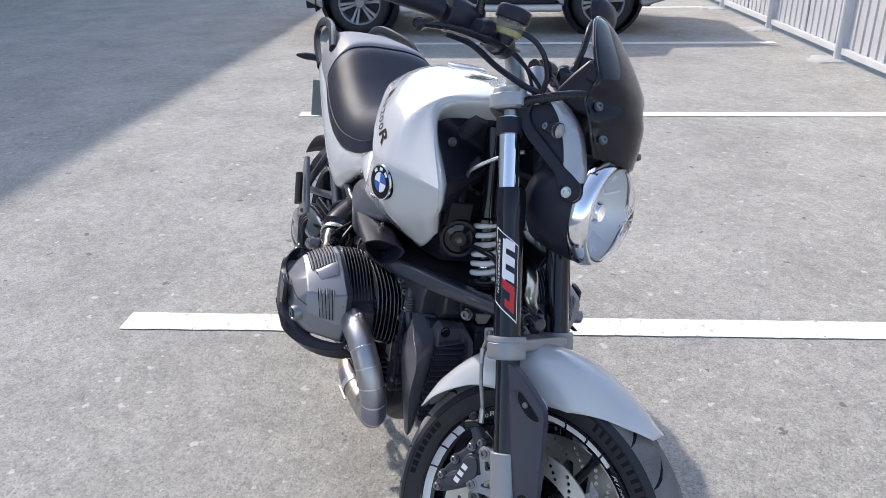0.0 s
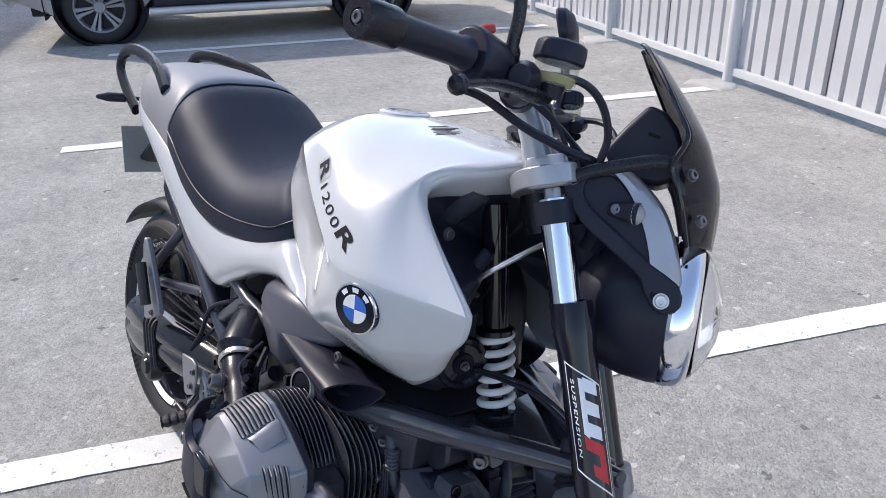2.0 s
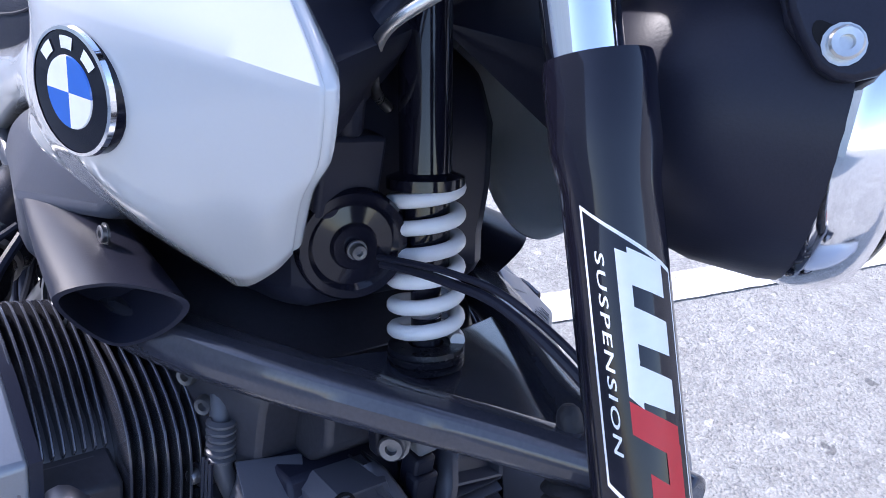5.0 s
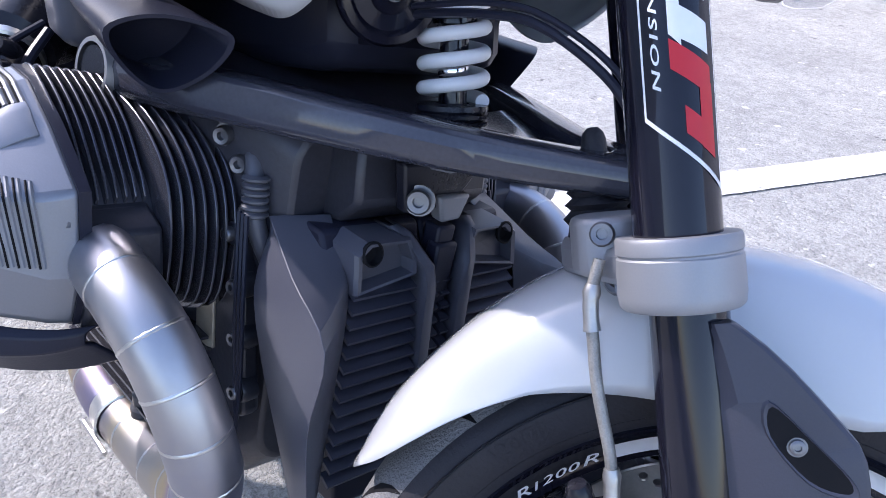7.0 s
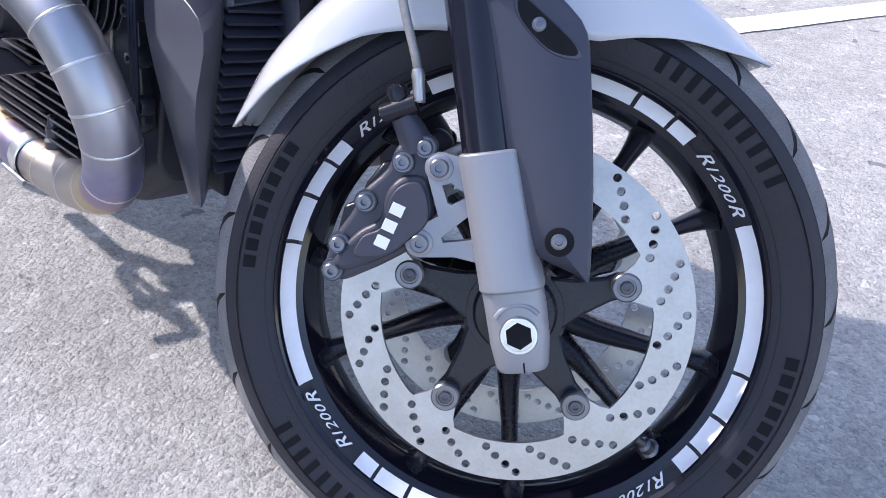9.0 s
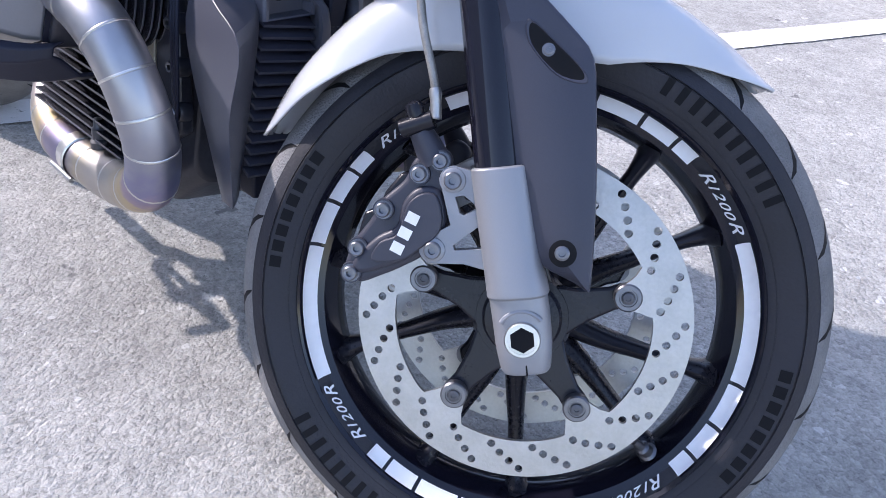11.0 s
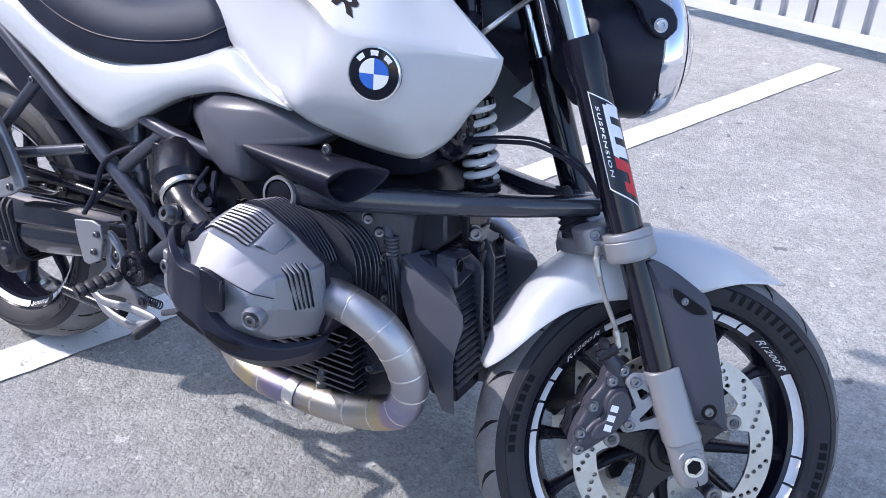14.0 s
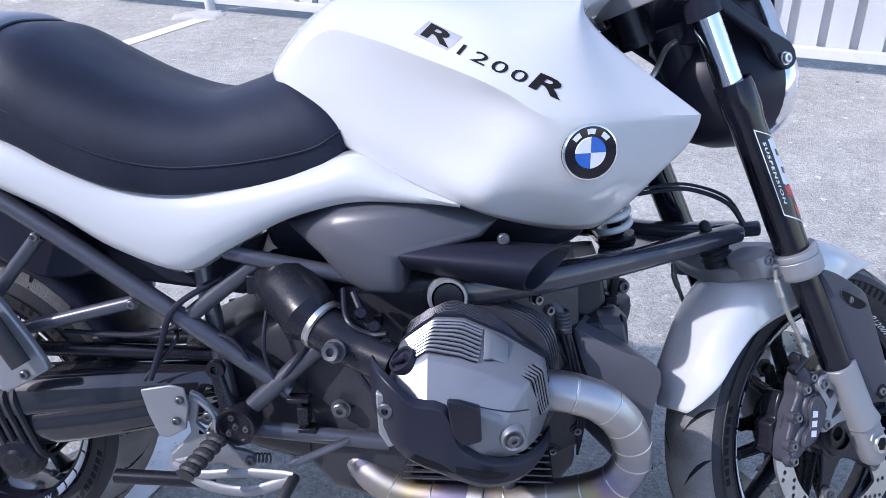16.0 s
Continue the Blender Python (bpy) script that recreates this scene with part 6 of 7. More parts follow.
# side covers under the tank and the intake horns
for s in (-1, 1):
    b = Buf()
    b.add([(x, s * y, z) for x, y, z in ((-1.9055, 0.155, 0.6871), (-1.8152, 0.196, 0.7224), (-1.6996, 0.204, 0.7330), (-1.5850, 0.176, 0.7080), (-1.8274, 0.208, 0.6881), (-1.7279, 0.226, 0.6570), (-1.8527, 0.178, 0.6482), (-1.8171, 0.194, 0.6142), (-1.7865, 0.205, 0.5997), (-1.7232, 0.212, 0.5984), (-1.6127, 0.202, 0.6844),
                                           (-1.9000, 0.120, 0.6860), (-1.8527, 0.130, 0.6440), (-1.8171, 0.140, 0.6080), (-1.7865, 0.140, 0.5950), (-1.7200, 0.140, 0.5940), (-1.7180, 0.150, 0.6500), (-1.6127, 0.150, 0.6790), (-1.5850, 0.130, 0.7040), (-1.8152, 0.160, 0.7350), (-1.6996, 0.165, 0.7450))],
          [(0, 1, 4), (1, 2, 5, 4), (2, 3, 10, 5), (0, 4, 6), (4, 7, 6), (4, 5, 8, 7), (5, 9, 8), (0, 6, 12, 11), (6, 7, 13, 12), (7, 8, 14, 13), (8, 9, 15, 14), (9, 5, 16, 15), (5, 10, 17, 16), (10, 3, 18, 17), (1, 0, 19), (1, 19, 20, 2), (2, 20, 3)])
    part("side_cover", b, COOLER, bike, "anthracite plastic side cover", angle=75, bevel=0.016, segs=4)
    b = Buf(TR)
    rows = []
    mouth = [Vector((p[0], s * p[1], p[2])) for p in smooth([(-1.466, 0.186, 0.676), (-1.498, 0.228, 0.682), (-1.526, 0.260, 0.664), (-1.537, 0.240, 0.632), (-1.522, 0.212, 0.616), (-1.488, 0.188, 0.642)], 6, True)]
    mc0 = sum(mouth, Vector()) / len(mouth)
    back_c = Vector((-1.715, s * 0.192, 0.664))
    back_ring = []
    for k, p in enumerate(mouth):
        d = p - mc0
        back_ring.append(back_c + Vector((0.0, d.y * 0.85, d.z * 0.60)))
    for k in (0.0, 0.2, 0.4, 0.6, 0.8, 0.93, 1.0):
        bulge = 1 + 0.05 * math.sin(math.pi * k)
        rows.append([tuple((mc0.lerp(back_c, 1 - k)) + (p.lerp(q, k) - mc0.lerp(back_c, 1 - k)) * bulge) for p, q in zip(back_ring, mouth)])
    rows.append([tuple(mc0 + (p - mc0) * 0.90) for p in mouth])
    rows.append([tuple(mc0.lerp(back_c, 0.3) + (p - mc0) * 0.80) for p in mouth])
    b.grid(rows, close_v=True, cap=True)
    part("intake_horn", b, BLACK_PLASTIC, bike, "satin black air intake horn", angle=50)
    bolt((-1.565, s * 0.209, 0.692), (0, s, 0), 0.007, 0.004, bike, TR)

# frame tubes
FR = 0.0155
for s in (-1, 1):
    for pts, r in (([(-2.62, 0.115, 0.878), (-2.40, 0.135, 0.747), (-2.272, 0.145, 0.666), (-2.105, 0.155, 0.552), (-1.92, 0.155, 0.414)], FR), ([(-1.995, 0.16, 0.378), (-1.93, 0.16, 0.437), (-1.863, 0.16, 0.498), (-1.83, 0.16, 0.527)], FR), ([(-2.085, 0.15, 0.532), (-1.95, 0.16, 0.637)], 0.0135),
                   ([(-2.0, 0.165, 0.652), (-1.93, 0.172, 0.638), (-1.80, 0.165, 0.612)], 0.013), ([(-2.43, 0.16, 0.497), (-2.165, 0.145, 0.560)], 0.0115), ([(-2.44, 0.165, 0.515), (-2.31, 0.14, 0.668)], 0.0115), ([(-2.06, 0.13, 0.66), (-2.045, 0.135, 0.54)], 0.015),
                   ([(-2.02, 0.14, 0.345), (-2.04, 0.13, 0.46), (-2.045, 0.13, 0.54)], 0.014), ([(-1.99, 0.16, 0.348), (-1.76, 0.165, 0.331)], 0.014), ([(-1.46, 0.07, 0.98), (-1.62, 0.12, 0.80), (-1.86, 0.14, 0.66)], 0.018)):
        b = Buf()
        b.tube([(p[0], p[1] * s, p[2]) for p in pts], r, 14)
        part("frame_tube", b, FRAME_GREY, bike, "dark grey steel frame tube")
    bolt((-2.165, 0.158 * s, 0.56), (0, s, 0), 0.007, 0.005)
    bolt((-2.31, 0.153 * s, 0.668), (0, s, 0), 0.007, 0.005)

# engine
b = Buf()
rows = []
for x, w, z0, z1 in ((-1.95, 0.12, 0.30, 0.55), (-1.86, 0.15, 0.22, 0.60), (-1.75, 0.165, 0.20, 0.62), (-1.60, 0.165, 0.20, 0.63), (-1.50, 0.14, 0.22, 0.62), (-1.462, 0.12, 0.26, 0.60)):
    rows.append([(x, p[0], (z0 + z1) / 2 + p[1]) for p in rounded(w, (z1 - z0) / 2, 0.035)])
b.grid(rows, close_v=True, cap=True)
engine = part("engine_block", b, ENGINE, bike, "black boxer engine block", bevel=0.004)
b = Buf()
rows = []
for x, w, z0, z1 in ((-2.12, 0.09, 0.30, 0.47), (-2.0, 0.12, 0.27, 0.52), (-1.90, 0.14, 0.26, 0.55)):
    rows.append([(x, p[0], (z0 + z1) / 2 + p[1]) for p in rounded(w, (z1 - z0) / 2, 0.04)])
b.grid(rows, close_v=True, cap=True)
part("gearbox", b, ENGINE, bike, "black gearbox housing")
b = Buf()
b.prism(smooth([(-1.90, 0.60), (-1.50, 0.64), (-1.46, 0.70), (-1.5, 0.84), (-1.7, 0.86), (-1.95, 0.75)], 3, True), -0.10, 0.10)
part("airbox", b, BLACK_PLASTIC, bike, bevel=0.02)
b = Buf()
b.prism([(-2.40, 0.60), (-2.0, 0.55), (-1.95, 0.68), (-2.1, 0.74), (-2.45, 0.82)], -0.09, 0.09)
part("battery_box", b, BLACK_PLASTIC, bike, bevel=0.01)
for s in (-1, 1):
    # case ribs, screws and sump fins
    for k in range(9):
        z = 0.285 + 0.012 * k
        b = Buf()
        b.grid([[(x, s * (0.15 + q * 0.045), z + dz) for q, dz in ((0, 0), (1, -0.001), (1, 0.002), (0, 0.003))] for x in (-1.74 + 0.004 * k, -1.50 - 0.002 * k)], close_v=True, cap=True)
        part("case_fin", b, FIN, engine)
    for q in ((-1.504, 0.107, 0.455), (-1.504, 0.107, 0.397), (-1.506, 0.107, 0.34), (-1.53, 0.132, 0.575), (-1.512, 0.125, 0.555), (-1.500, 0.12, 0.515)):
        bolt((q[0], s * q[1] * 1.12, q[2]), (0.6, s, 0), 0.0085, 0.010, engine)
    # finned cylinder: round fins inboard, then the head's fins with a raked front over the exhaust port
    ol = smooth([(-1.735, 0.52), (-1.70, 0.556), (-1.645, 0.584), (-1.565, 0.572), (-1.510, 0.535), (-1.496, 0.47), (-1.515, 0.42), (-1.60, 0.395), (-1.70, 0.40), (-1.738, 0.45)], 4, True)
    for k in range(7):
        y = 0.148 + 0.0088 * k
        b = Buf()
        tap = 0.026 * max(0, k - 2)  # the outer fins step in towards the head
        b.prism([(-1.62 + (x + 1.62) * (1.015 - (tap if x > -1.62 else 0.004 * abs(k - 3))), 0.49 + (z - 0.49) * (1.02 - (tap * 0.8 if z < 0.49 else 0.004 * abs(k - 3)))) for x, z in ol], min(s * y, s * (y + 0.0024)), max(s * y, s * (y + 0.0024)))
        part("cylinder_fin", b, FIN, engine, bevel=0.0006, segs=1)
    hd = smooth([(-1.736, 0.500), (-1.716, 0.560), (-1.668, 0.597), (-1.636, 0.597), (-1.588, 0.574), (-1.550, 0.536)], 4) + [(-1.541, 0.520), (-1.545, 0.513), (-1.60, 0.505), (-1.70, 0.47)]
    for k in range(8):
        y = 0.2085 + 0.0080 * k
        b = Buf()
        b.prism([(-1.63 + (x + 1.63) * (1.0 - 0.003 * (7 - k)), 0.49 + (z - 0.49) * (1.0 - 0.016 * (7 - k) / 2)) for x, z in hd], min(s * y, s * (y + 0.0024)), max(s * y, s * (y + 0.0024)))
        part("head_fin", b, FIN, engine, bevel=0.0006, segs=1)
    b = Buf()
    b.prism([(-1.70, 0.43), (-1.70, 0.50), (-1.60, 0.512), (-1.545, 0.512), (-1.514, 0.500), (-1.505, 0.450), (-1.520, 0.412), (-1.66, 0.402)], min(s * 0.206, s * 0.268), max(s * 0.206, s * 0.268))
    part("exhaust_port", b, ENGINE, engine, bevel=0.004)
    b = Buf()
    b.prism(smooth([(-1.700, 0.505), (-1.650, 0.548), (-1.58, 0.540), (-1.545, 0.51), (-1.535, 0.47), (-1.555, 0.435), (-1.69, 0.425)], 3, True), s * 0.13, s * 0.275)
    part("cylinder", b, ENGINE, engine)
    # valve cover: a flat top with ribs, a sloping front with slots and a broad outer face
    loops = [[(-1.745, 0.272, 0.442), (-1.743, 0.272, 0.497), (-1.722, 0.272, 0.556), (-1.672, 0.272, 0.595), (-1.632, 0.272, 0.594), (-1.578, 0.272, 0.570), (-1.520, 0.272, 0.535), (-1.511, 0.272, 0.466), (-1.525, 0.272, 0.418), (-1.585, 0.272, 0.394), (-1.700, 0.272, 0.394)],
             [(-1.742, 0.297, 0.444), (-1.740, 0.297, 0.498), (-1.720, 0.297, 0.553), (-1.672, 0.297, 0.588), (-1.634, 0.297, 0.587), (-1.580, 0.297, 0.564), (-1.524, 0.299, 0.532), (-1.516, 0.297, 0.467), (-1.529, 0.290, 0.420), (-1.586, 0.290, 0.398), (-1.700, 0.290, 0.398)],
             [(-1.734, 0.340, 0.446), (-1.733, 0.342, 0.500), (-1.722, 0.346, 0.537), (-1.680, 0.345, 0.566), (-1.634, 0.349, 0.556), (-1.592, 0.353, 0.544), (-1.552, 0.357, 0.529), (-1.542, 0.357, 0.485), (-1.547, 0.346, 0.434), (-1.588, 0.352, 0.416), (-1.700, 0.350, 0.416)],
             [(-1.705, 0.378, 0.460), (-1.705, 0.379, 0.482), (-1.700, 0.380, 0.500), (-1.674, 0.380, 0.514), (-1.638, 0.381, 0.512), (-1.606, 0.381, 0.505), (-1.578, 0.380, 0.494), (-1.570, 0.379, 0.476), (-1.574, 0.378, 0.456), (-1.602, 0.378, 0.446), (-1.685, 0.377, 0.446)]]
    b = Buf()
    b.grid([[(x, s * y, z) for x, y, z in ring] for ring in loops], close_v=True, cap=True)
    vc = part("valve_cover", b, SILVER, bike, "silver cast valve cover with ribs and slots", angle=14, bevel=0.0045, segs=3)
    vtree = BVHTree.FromPolygons([tuple(p) for p in b.v], b.f)
    b = Buf()
    b.prism([(-1.63 + (x + 1.63) * 1.004, 0.49 + (z - 0.49) * 1.004) for x, _, z in loops[0]], s * 0.264, s * 0.2735)
    part("cover_gasket", b, BLACK_PLASTIC, vc)
    def line_on(p, q, axis, name, material, r, k=9):
        pts = []
        for i in range(k):
            c = Vector(p).lerp(Vector(q), i / (k - 1))
            hit = vtree.ray_cast(c - Vector(axis) * 0.15, Vector(axis))
            if hit[0] is not None:
                pts.append(hit[0] - Vector(axis) * 0.0016)
        if len(pts) > 2:
            lb = Buf()
            lb.tube(pts, r, 6)
            part(name, lb, material, vc)
    # slots and rib grooves are dark lines laid on, their shade as colour
    for k in range(5):
        q = k / 4
        line_on((-1.5600 + 0.0250 * q, s * (0.3330 - 0.0260 * q), 0.5420), (-1.5300 + 0.0130 * q, s * (0.3270 - 0.0260 * q), 0.4760), Vector((-0.85, -0.35 * s, -0.4)).normalized(), "cover_slot", INK_AND_RECESS, 0.0010, 14)
        line_on((-1.5600 + 0.0250 * q + 0.0018, s * (0.3330 - 0.0260 * q - 0.0030), 0.5415), (-1.5300 + 0.0130 * q + 0.0010, s * (0.3270 - 0.0260 * q - 0.0030), 0.4765), Vector((-0.85, -0.35 * s, -0.4)).normalized(), "slot_lip", SILVER, 0.0017, 14)
    for k in range(9):
        y = 0.2850 + 0.0063 * k
        line_on((-1.712 + 0.0022 * k, s * y, 0.59), (-1.606 - 0.0006 * k, s * y, 0.59), (0, 0, -1), "cover_rib", SILVER, 0.0024, 18)
        line_on((-1.712 + 0.0022 * k, s * (y + 0.00315), 0.59), (-1.608 - 0.0006 * k, s * (y + 0.00315), 0.59), (0, 0, -1), "rib_groove", INK_AND_RECESS, 0.0009, 18)
    b = Buf()
    pad_ = []
    for u in (0.0, 0.25, 0.5, 0.75, 1.0):
        rw = []
        for v in (0.0, 0.33, 0.67, 1.0):
            p0 = Vector((-1.604, 0, 0.6)).lerp(Vector((-1.572, 0, 0.6)), v)
            c = Vector((p0.x, s * (0.284 + 0.050 * u - 0.010 * v * u), 0.64))
            hit = vtree.ray_cast(c, Vector((0, 0, -1)))
            rw.append(hit[0] + Vector((0, 0, 0.0045 * math.sin(math.pi * min(v * 1.2 + 0.2, 1.0)) + 0.0006)))
        pad_.append(rw)
    b.grid(pad_)
    part("cover_step", b, SILVER, vc, solid=0.004, bevel=0.001)
    line_on((-1.640, s * 0.38, 0.520), (-1.545, s * 0.38, 0.500), (0, -s, 0), "cover_groove", BLACK_PLASTIC, 0.0008)
    b = Buf()
    b.lathe([(0.0, 0.003), (0.011, 0.003), (0.0125, 0.006), (0.0150, 0.007), (0.0175, 0.002), (0.018, -0.012)], (-1.565, s * 0.377, 0.470), (0.25, s, -0.1), 28)
    part("bolt_recess", b, SILVER, vc)
    bolt((-1.5645, s * 0.381, 0.470), (0.25, s, -0.1), 0.0085, 0.006, vc)
    b = Buf()
    b.lathe([(0.0, 0.003), (0.014, 0.003), (0.016, 0.007), (0.0195, 0.007), (0.021, -0.006)], (-1.709, s * 0.332, 0.553), (-0.55, 0.35 * s, 0.75), 24)
    fill = part("oil_filler", b, BLACK_PLASTIC, vc, "black oil filler plug")
    b = Buf()
    b.tube([(-1.722, s * 0.332, 0.551), (-1.705, s * 0.345, 0.566)], 0.004, 8)
    part("plug_grip", b, BLACK_PLASTIC, fill)
    # black protector: a broad wing behind, a slim band in front, and a pad
    b = Buf()
    rows = []
    for x, zt, zb, y in smooth([(-1.754, 0.552, 0.490, 0.325), (-1.742, 0.556, 0.470, 0.358), (-1.716, 0.542, 0.450, 0.383), (-1.690, 0.523, 0.434, 0.390), (-1.652, 0.517, 0.420, 0.393), (-1.636, 0.468, 0.412, 0.391), (-1.605, 0.443, 0.400, 0.386), (-1.575, 0.428, 0.392, 0.368), (-1.546, 0.418, 0.390, 0.338), (-1.524, 0.416, 0.393, 0.298), (-1.512, 0.421, 0.402, 0.268)], 3):
        rows.append([(x, s * (y - 0.070), zb - 0.014), (x, s * (y - 0.03), zb - 0.016), (x, s * (y - 0.008), zb + 0.002), (x, s * y, zb + (zt - zb) * 0.22), (x, s * (y - 0.001), zt - 0.006), (x, s * (y - 0.012), zt)])
    b.grid(rows)
    gd = part("cylinder_guard", b, BLACK_PLASTIC, bike, "black plastic cylinder guard", solid=0.005, angle=25, bevel=0.0015)
    b = Buf()
    b.prism([(-1.648, 0.531), (-1.631, 0.530), (-1.606, 0.523), (-1.604, 0.475), (-1.628, 0.467), (-1.642, 0.482)], s * 0.388, s * 0.399)
    part("guard_pad", b, BLACK_GLOSS, gd, bevel=0.003)
    b = Buf()
    b.prism(smooth([(-1.690, 0.448), (-1.60, 0.426), (-1.57, 0.424), (-1.60, 0.418), (-1.68, 0.436)], 2, True), s * 0.386, s * 0.3935)
    part("guard_slot", b, INK_AND_RECESS, gd)
    b = Buf()
    b.prism([(-1.742, 0.527), (-1.717, 0.520), (-1.698, 0.489), (-1.701, 0.456), (-1.728, 0.446), (-1.740, 0.467)], s * 0.345, s * 0.372)
    part("guard_mount", b, ALU, gd, bevel=0.003)
    bolt((-1.727, s * 0.373, 0.505), (-0.2, s, 0.0), 0.011, 0.010, gd)
    # throttle body and inlet
    b = Buf()
    b.tube(smooth([(-1.93, 0.13 * s, 0.60), (-1.885, 0.19 * s, 0.585), (-1.85, 0.225 * s, 0.562), (-1.79, 0.25 * s, 0.535), (-1.73, 0.275 * s, 0.52)], 4), [0.05] * 4 + [0.046] * 4 + [0.034] * 4 + [0.030] * 4 + [0.03], 18)
    tb = part("throttle_body", b, BLACK_SATIN, bike, "black inlet pipe and throttle body")
    b = Buf()
    d = Vector((0.055, 0.03 * s, -0.03)).normalized()
    b.lathe([(0.036, -0.006), (0.0395, -0.004), (0.0395, 0.004), (0.036, 0.006)], (-1.842, 0.228 * s, 0.560), d, 24)
    part("hose_clip", b, STEEL, tb)
    bolt((-1.814, 0.283 * s, 0.543), (-0.2, s, 0.3), 0.014, 0.016, tb)
    bolt((-1.837, 0.168 * s, 0.39), (0, s, 0.0), 0.013, 0.010, bike)
    # round cap with silver ring behind the horn
    b = Buf()
    b.lathe([(0.0, 0.008), (0.021, 0.008), (0.024, 0.002)], (-1.660, s * 0.203, 0.596), (0.1, s, 0.1), 28)
    part("frame_cap", b, BLACK_SATIN, bike)
    b = Buf()
    b.lathe([(0.024, 0.010), (0.028, 0.010), (0.030, 0.004), (0.030, -0.03), (0.024, -0.03)], (-1.660, s * 0.203, 0.596), (0.1, s, 0.1), 28)
    part("cap_ring", b, ALU, bike)
    # exhaust header
    b = Buf(TR)
    path = smooth([(-1.535, 0.255, 0.480), (-1.483, 0.265, 0.484), (-1.43, 0.262, 0.468), (-1.395, 0.252, 0.435), (-1.375, 0.240, 0.392), (-1.372, 0.228, 0.350), (-1.395, 0.215, 0.305), (-1.445, 0.203, 0.276), (-1.50, 0.196, 0.260), (-1.56, 0.192, 0.252), (-1.65, 0.188, 0.248), (-1.72, 0.175, 0.250), (-1.775, 0.155, 0.268), (-1.83, 0.12, 0.30), (-1.95, 0.08, 0.33)], 6)
    b.tube([(p[0], p[1] * s, p[2]) for p in path], 0.0295, 24)
    ex = part("exhaust_header", b, TITAN, bike, "heat-tinted titanium exhaust header", angle=60)
    for i in (8, 14, 19, 24, 29, 35, 41, 47, 54, 62, 68):
        b = Buf(TR)
        p0, p1 = Vector((path[i][0], path[i][1] * s, path[i][2])), Vector((path[i + 1][0], path[i + 1][1] * s, path[i + 1][2]))
        dd = (p1 - p0).normalized()
        b.lathe([(0.0293, -0.0018), (0.0301, -0.0008), (0.0301, 0.0008), (0.0293, 0.0018)], p0, dd, 24)
        part("weld_seam", b, STEEL, ex)
    b = Buf(TR)
    b.lathe([(0.0295, -0.013), (0.0318, -0.012), (0.0318, 0.012), (0.0295, 0.013)], (path[57][0], path[57][1] * s, path[57][2]), Vector((-1, -0.18 * s, 0.0)), 24)
    b.tube([(path[57][0] - 0.02, path[57][1] * s + s * 0.033, path[57][2] - 0.012), (path[57][0] + 0.04, path[57][1] * s + s * 0.035, path[57][2] - 0.012)], 0.003, 8)
    part("exhaust_clamp", b, STEEL, ex)
    b = Buf(TR)
    b.prism(smooth([(-1.552, 0.50), (-1.535, 0.52), (-1.51, 0.505), (-1.508, 0.46), (-1.53, 0.44), (-1.55, 0.46)], 3, True), s * 0.225, s * 0.290)
    part("exhaust_flange", b, DARK_STEEL, ex, bevel=0.003)
    bolt((-1.515, s * 0.285, 0.515), (0.5, s, 0.3), 0.009, 0.012, ex, TR)
    b = Buf(TR)
    b.lathe([(0.0, 0.042), (0.005, 0.040), (0.006, 0.030), (0.009, 0.027), (0.009, 0.014), (0.012, 0.011), (0.012, 0.0)], (-1.555, s * 0.192, 0.280), (0, 0.15 * s, 1), 12)
    part("lambda_sensor", b, DARK_STEEL, ex)
    # radiator cheek: two facets meeting at a crease
    b = Buf()
    outer = [(-1.470, 0.128, 0.512), (-1.455, 0.150, 0.465), (-1.428, 0.153, 0.41), (-1.395, 0.150, 0.35), (-1.362, 0.145, 0.285)]
    crease = [(-1.470, 0.134, 0.521), (-1.408, 0.148, 0.493), (-1.342, 0.159, 0.464), (-1.350, 0.156, 0.38), (-1.340, 0.147, 0.285)]
    inner = [(-1.450, 0.086, 0.525), (-1.412, 0.100, 0.502), (-1.388, 0.106, 0.476), (-1.372, 0.118, 0.39), (-1.352, 0.135, 0.295)]
    rows = []
    for a, c, e in zip(smooth(outer, 4), smooth(crease, 4), smooth(inner, 4)):
        a, c, e = Vector(a), Vector(c), Vector(e)
        rows.append([(p.x, s * p.y, p.z) for p in (a, a.lerp(c, 0.5), c, c.lerp(e, 0.5), e)])
    b.grid(rows)
    part("radiator_cheek", b, COOLER, bike, "anthracite radiator cheek", angle=25, solid=0.004, bevel=0.0015)
    b = Buf()
    b.prism([(-1.47, 0.522), (-1.428, 0.522), (-1.400, 0.47), (-1.366, 0.36), (-1.352, 0.285), (-1.40, 0.285), (-1.47, 0.36)], s * 0.001, s * 0.112)
    rad = part("radiator_shell", b, BLACK_PLASTIC, bike, "black oil cooler shell", bevel=0.004)
    face_x = lambda z: -1.388 + (0.50 - z) * 0.23
    for k in range(14):
        z = 0.318 + 0.0122 * k
        xf = face_x(z) - 0.002
        y1 = 0.102 + (0.469 - z) * 0.16
        for ya, yb in ((0.030, y1), (0.002, 0.013)):
            b = Buf()
            b.prism([(xf - 0.014, z + 0.004), (xf, z - 0.002), (xf + 0.001, z + 0.001), (xf - 0.013, z + 0.007)], min(s * ya, s * yb), max(s * ya, s * yb))
            part("radiator_slat", b, GREY_PLASTIC, rad)
    b = Buf()
    rows = []
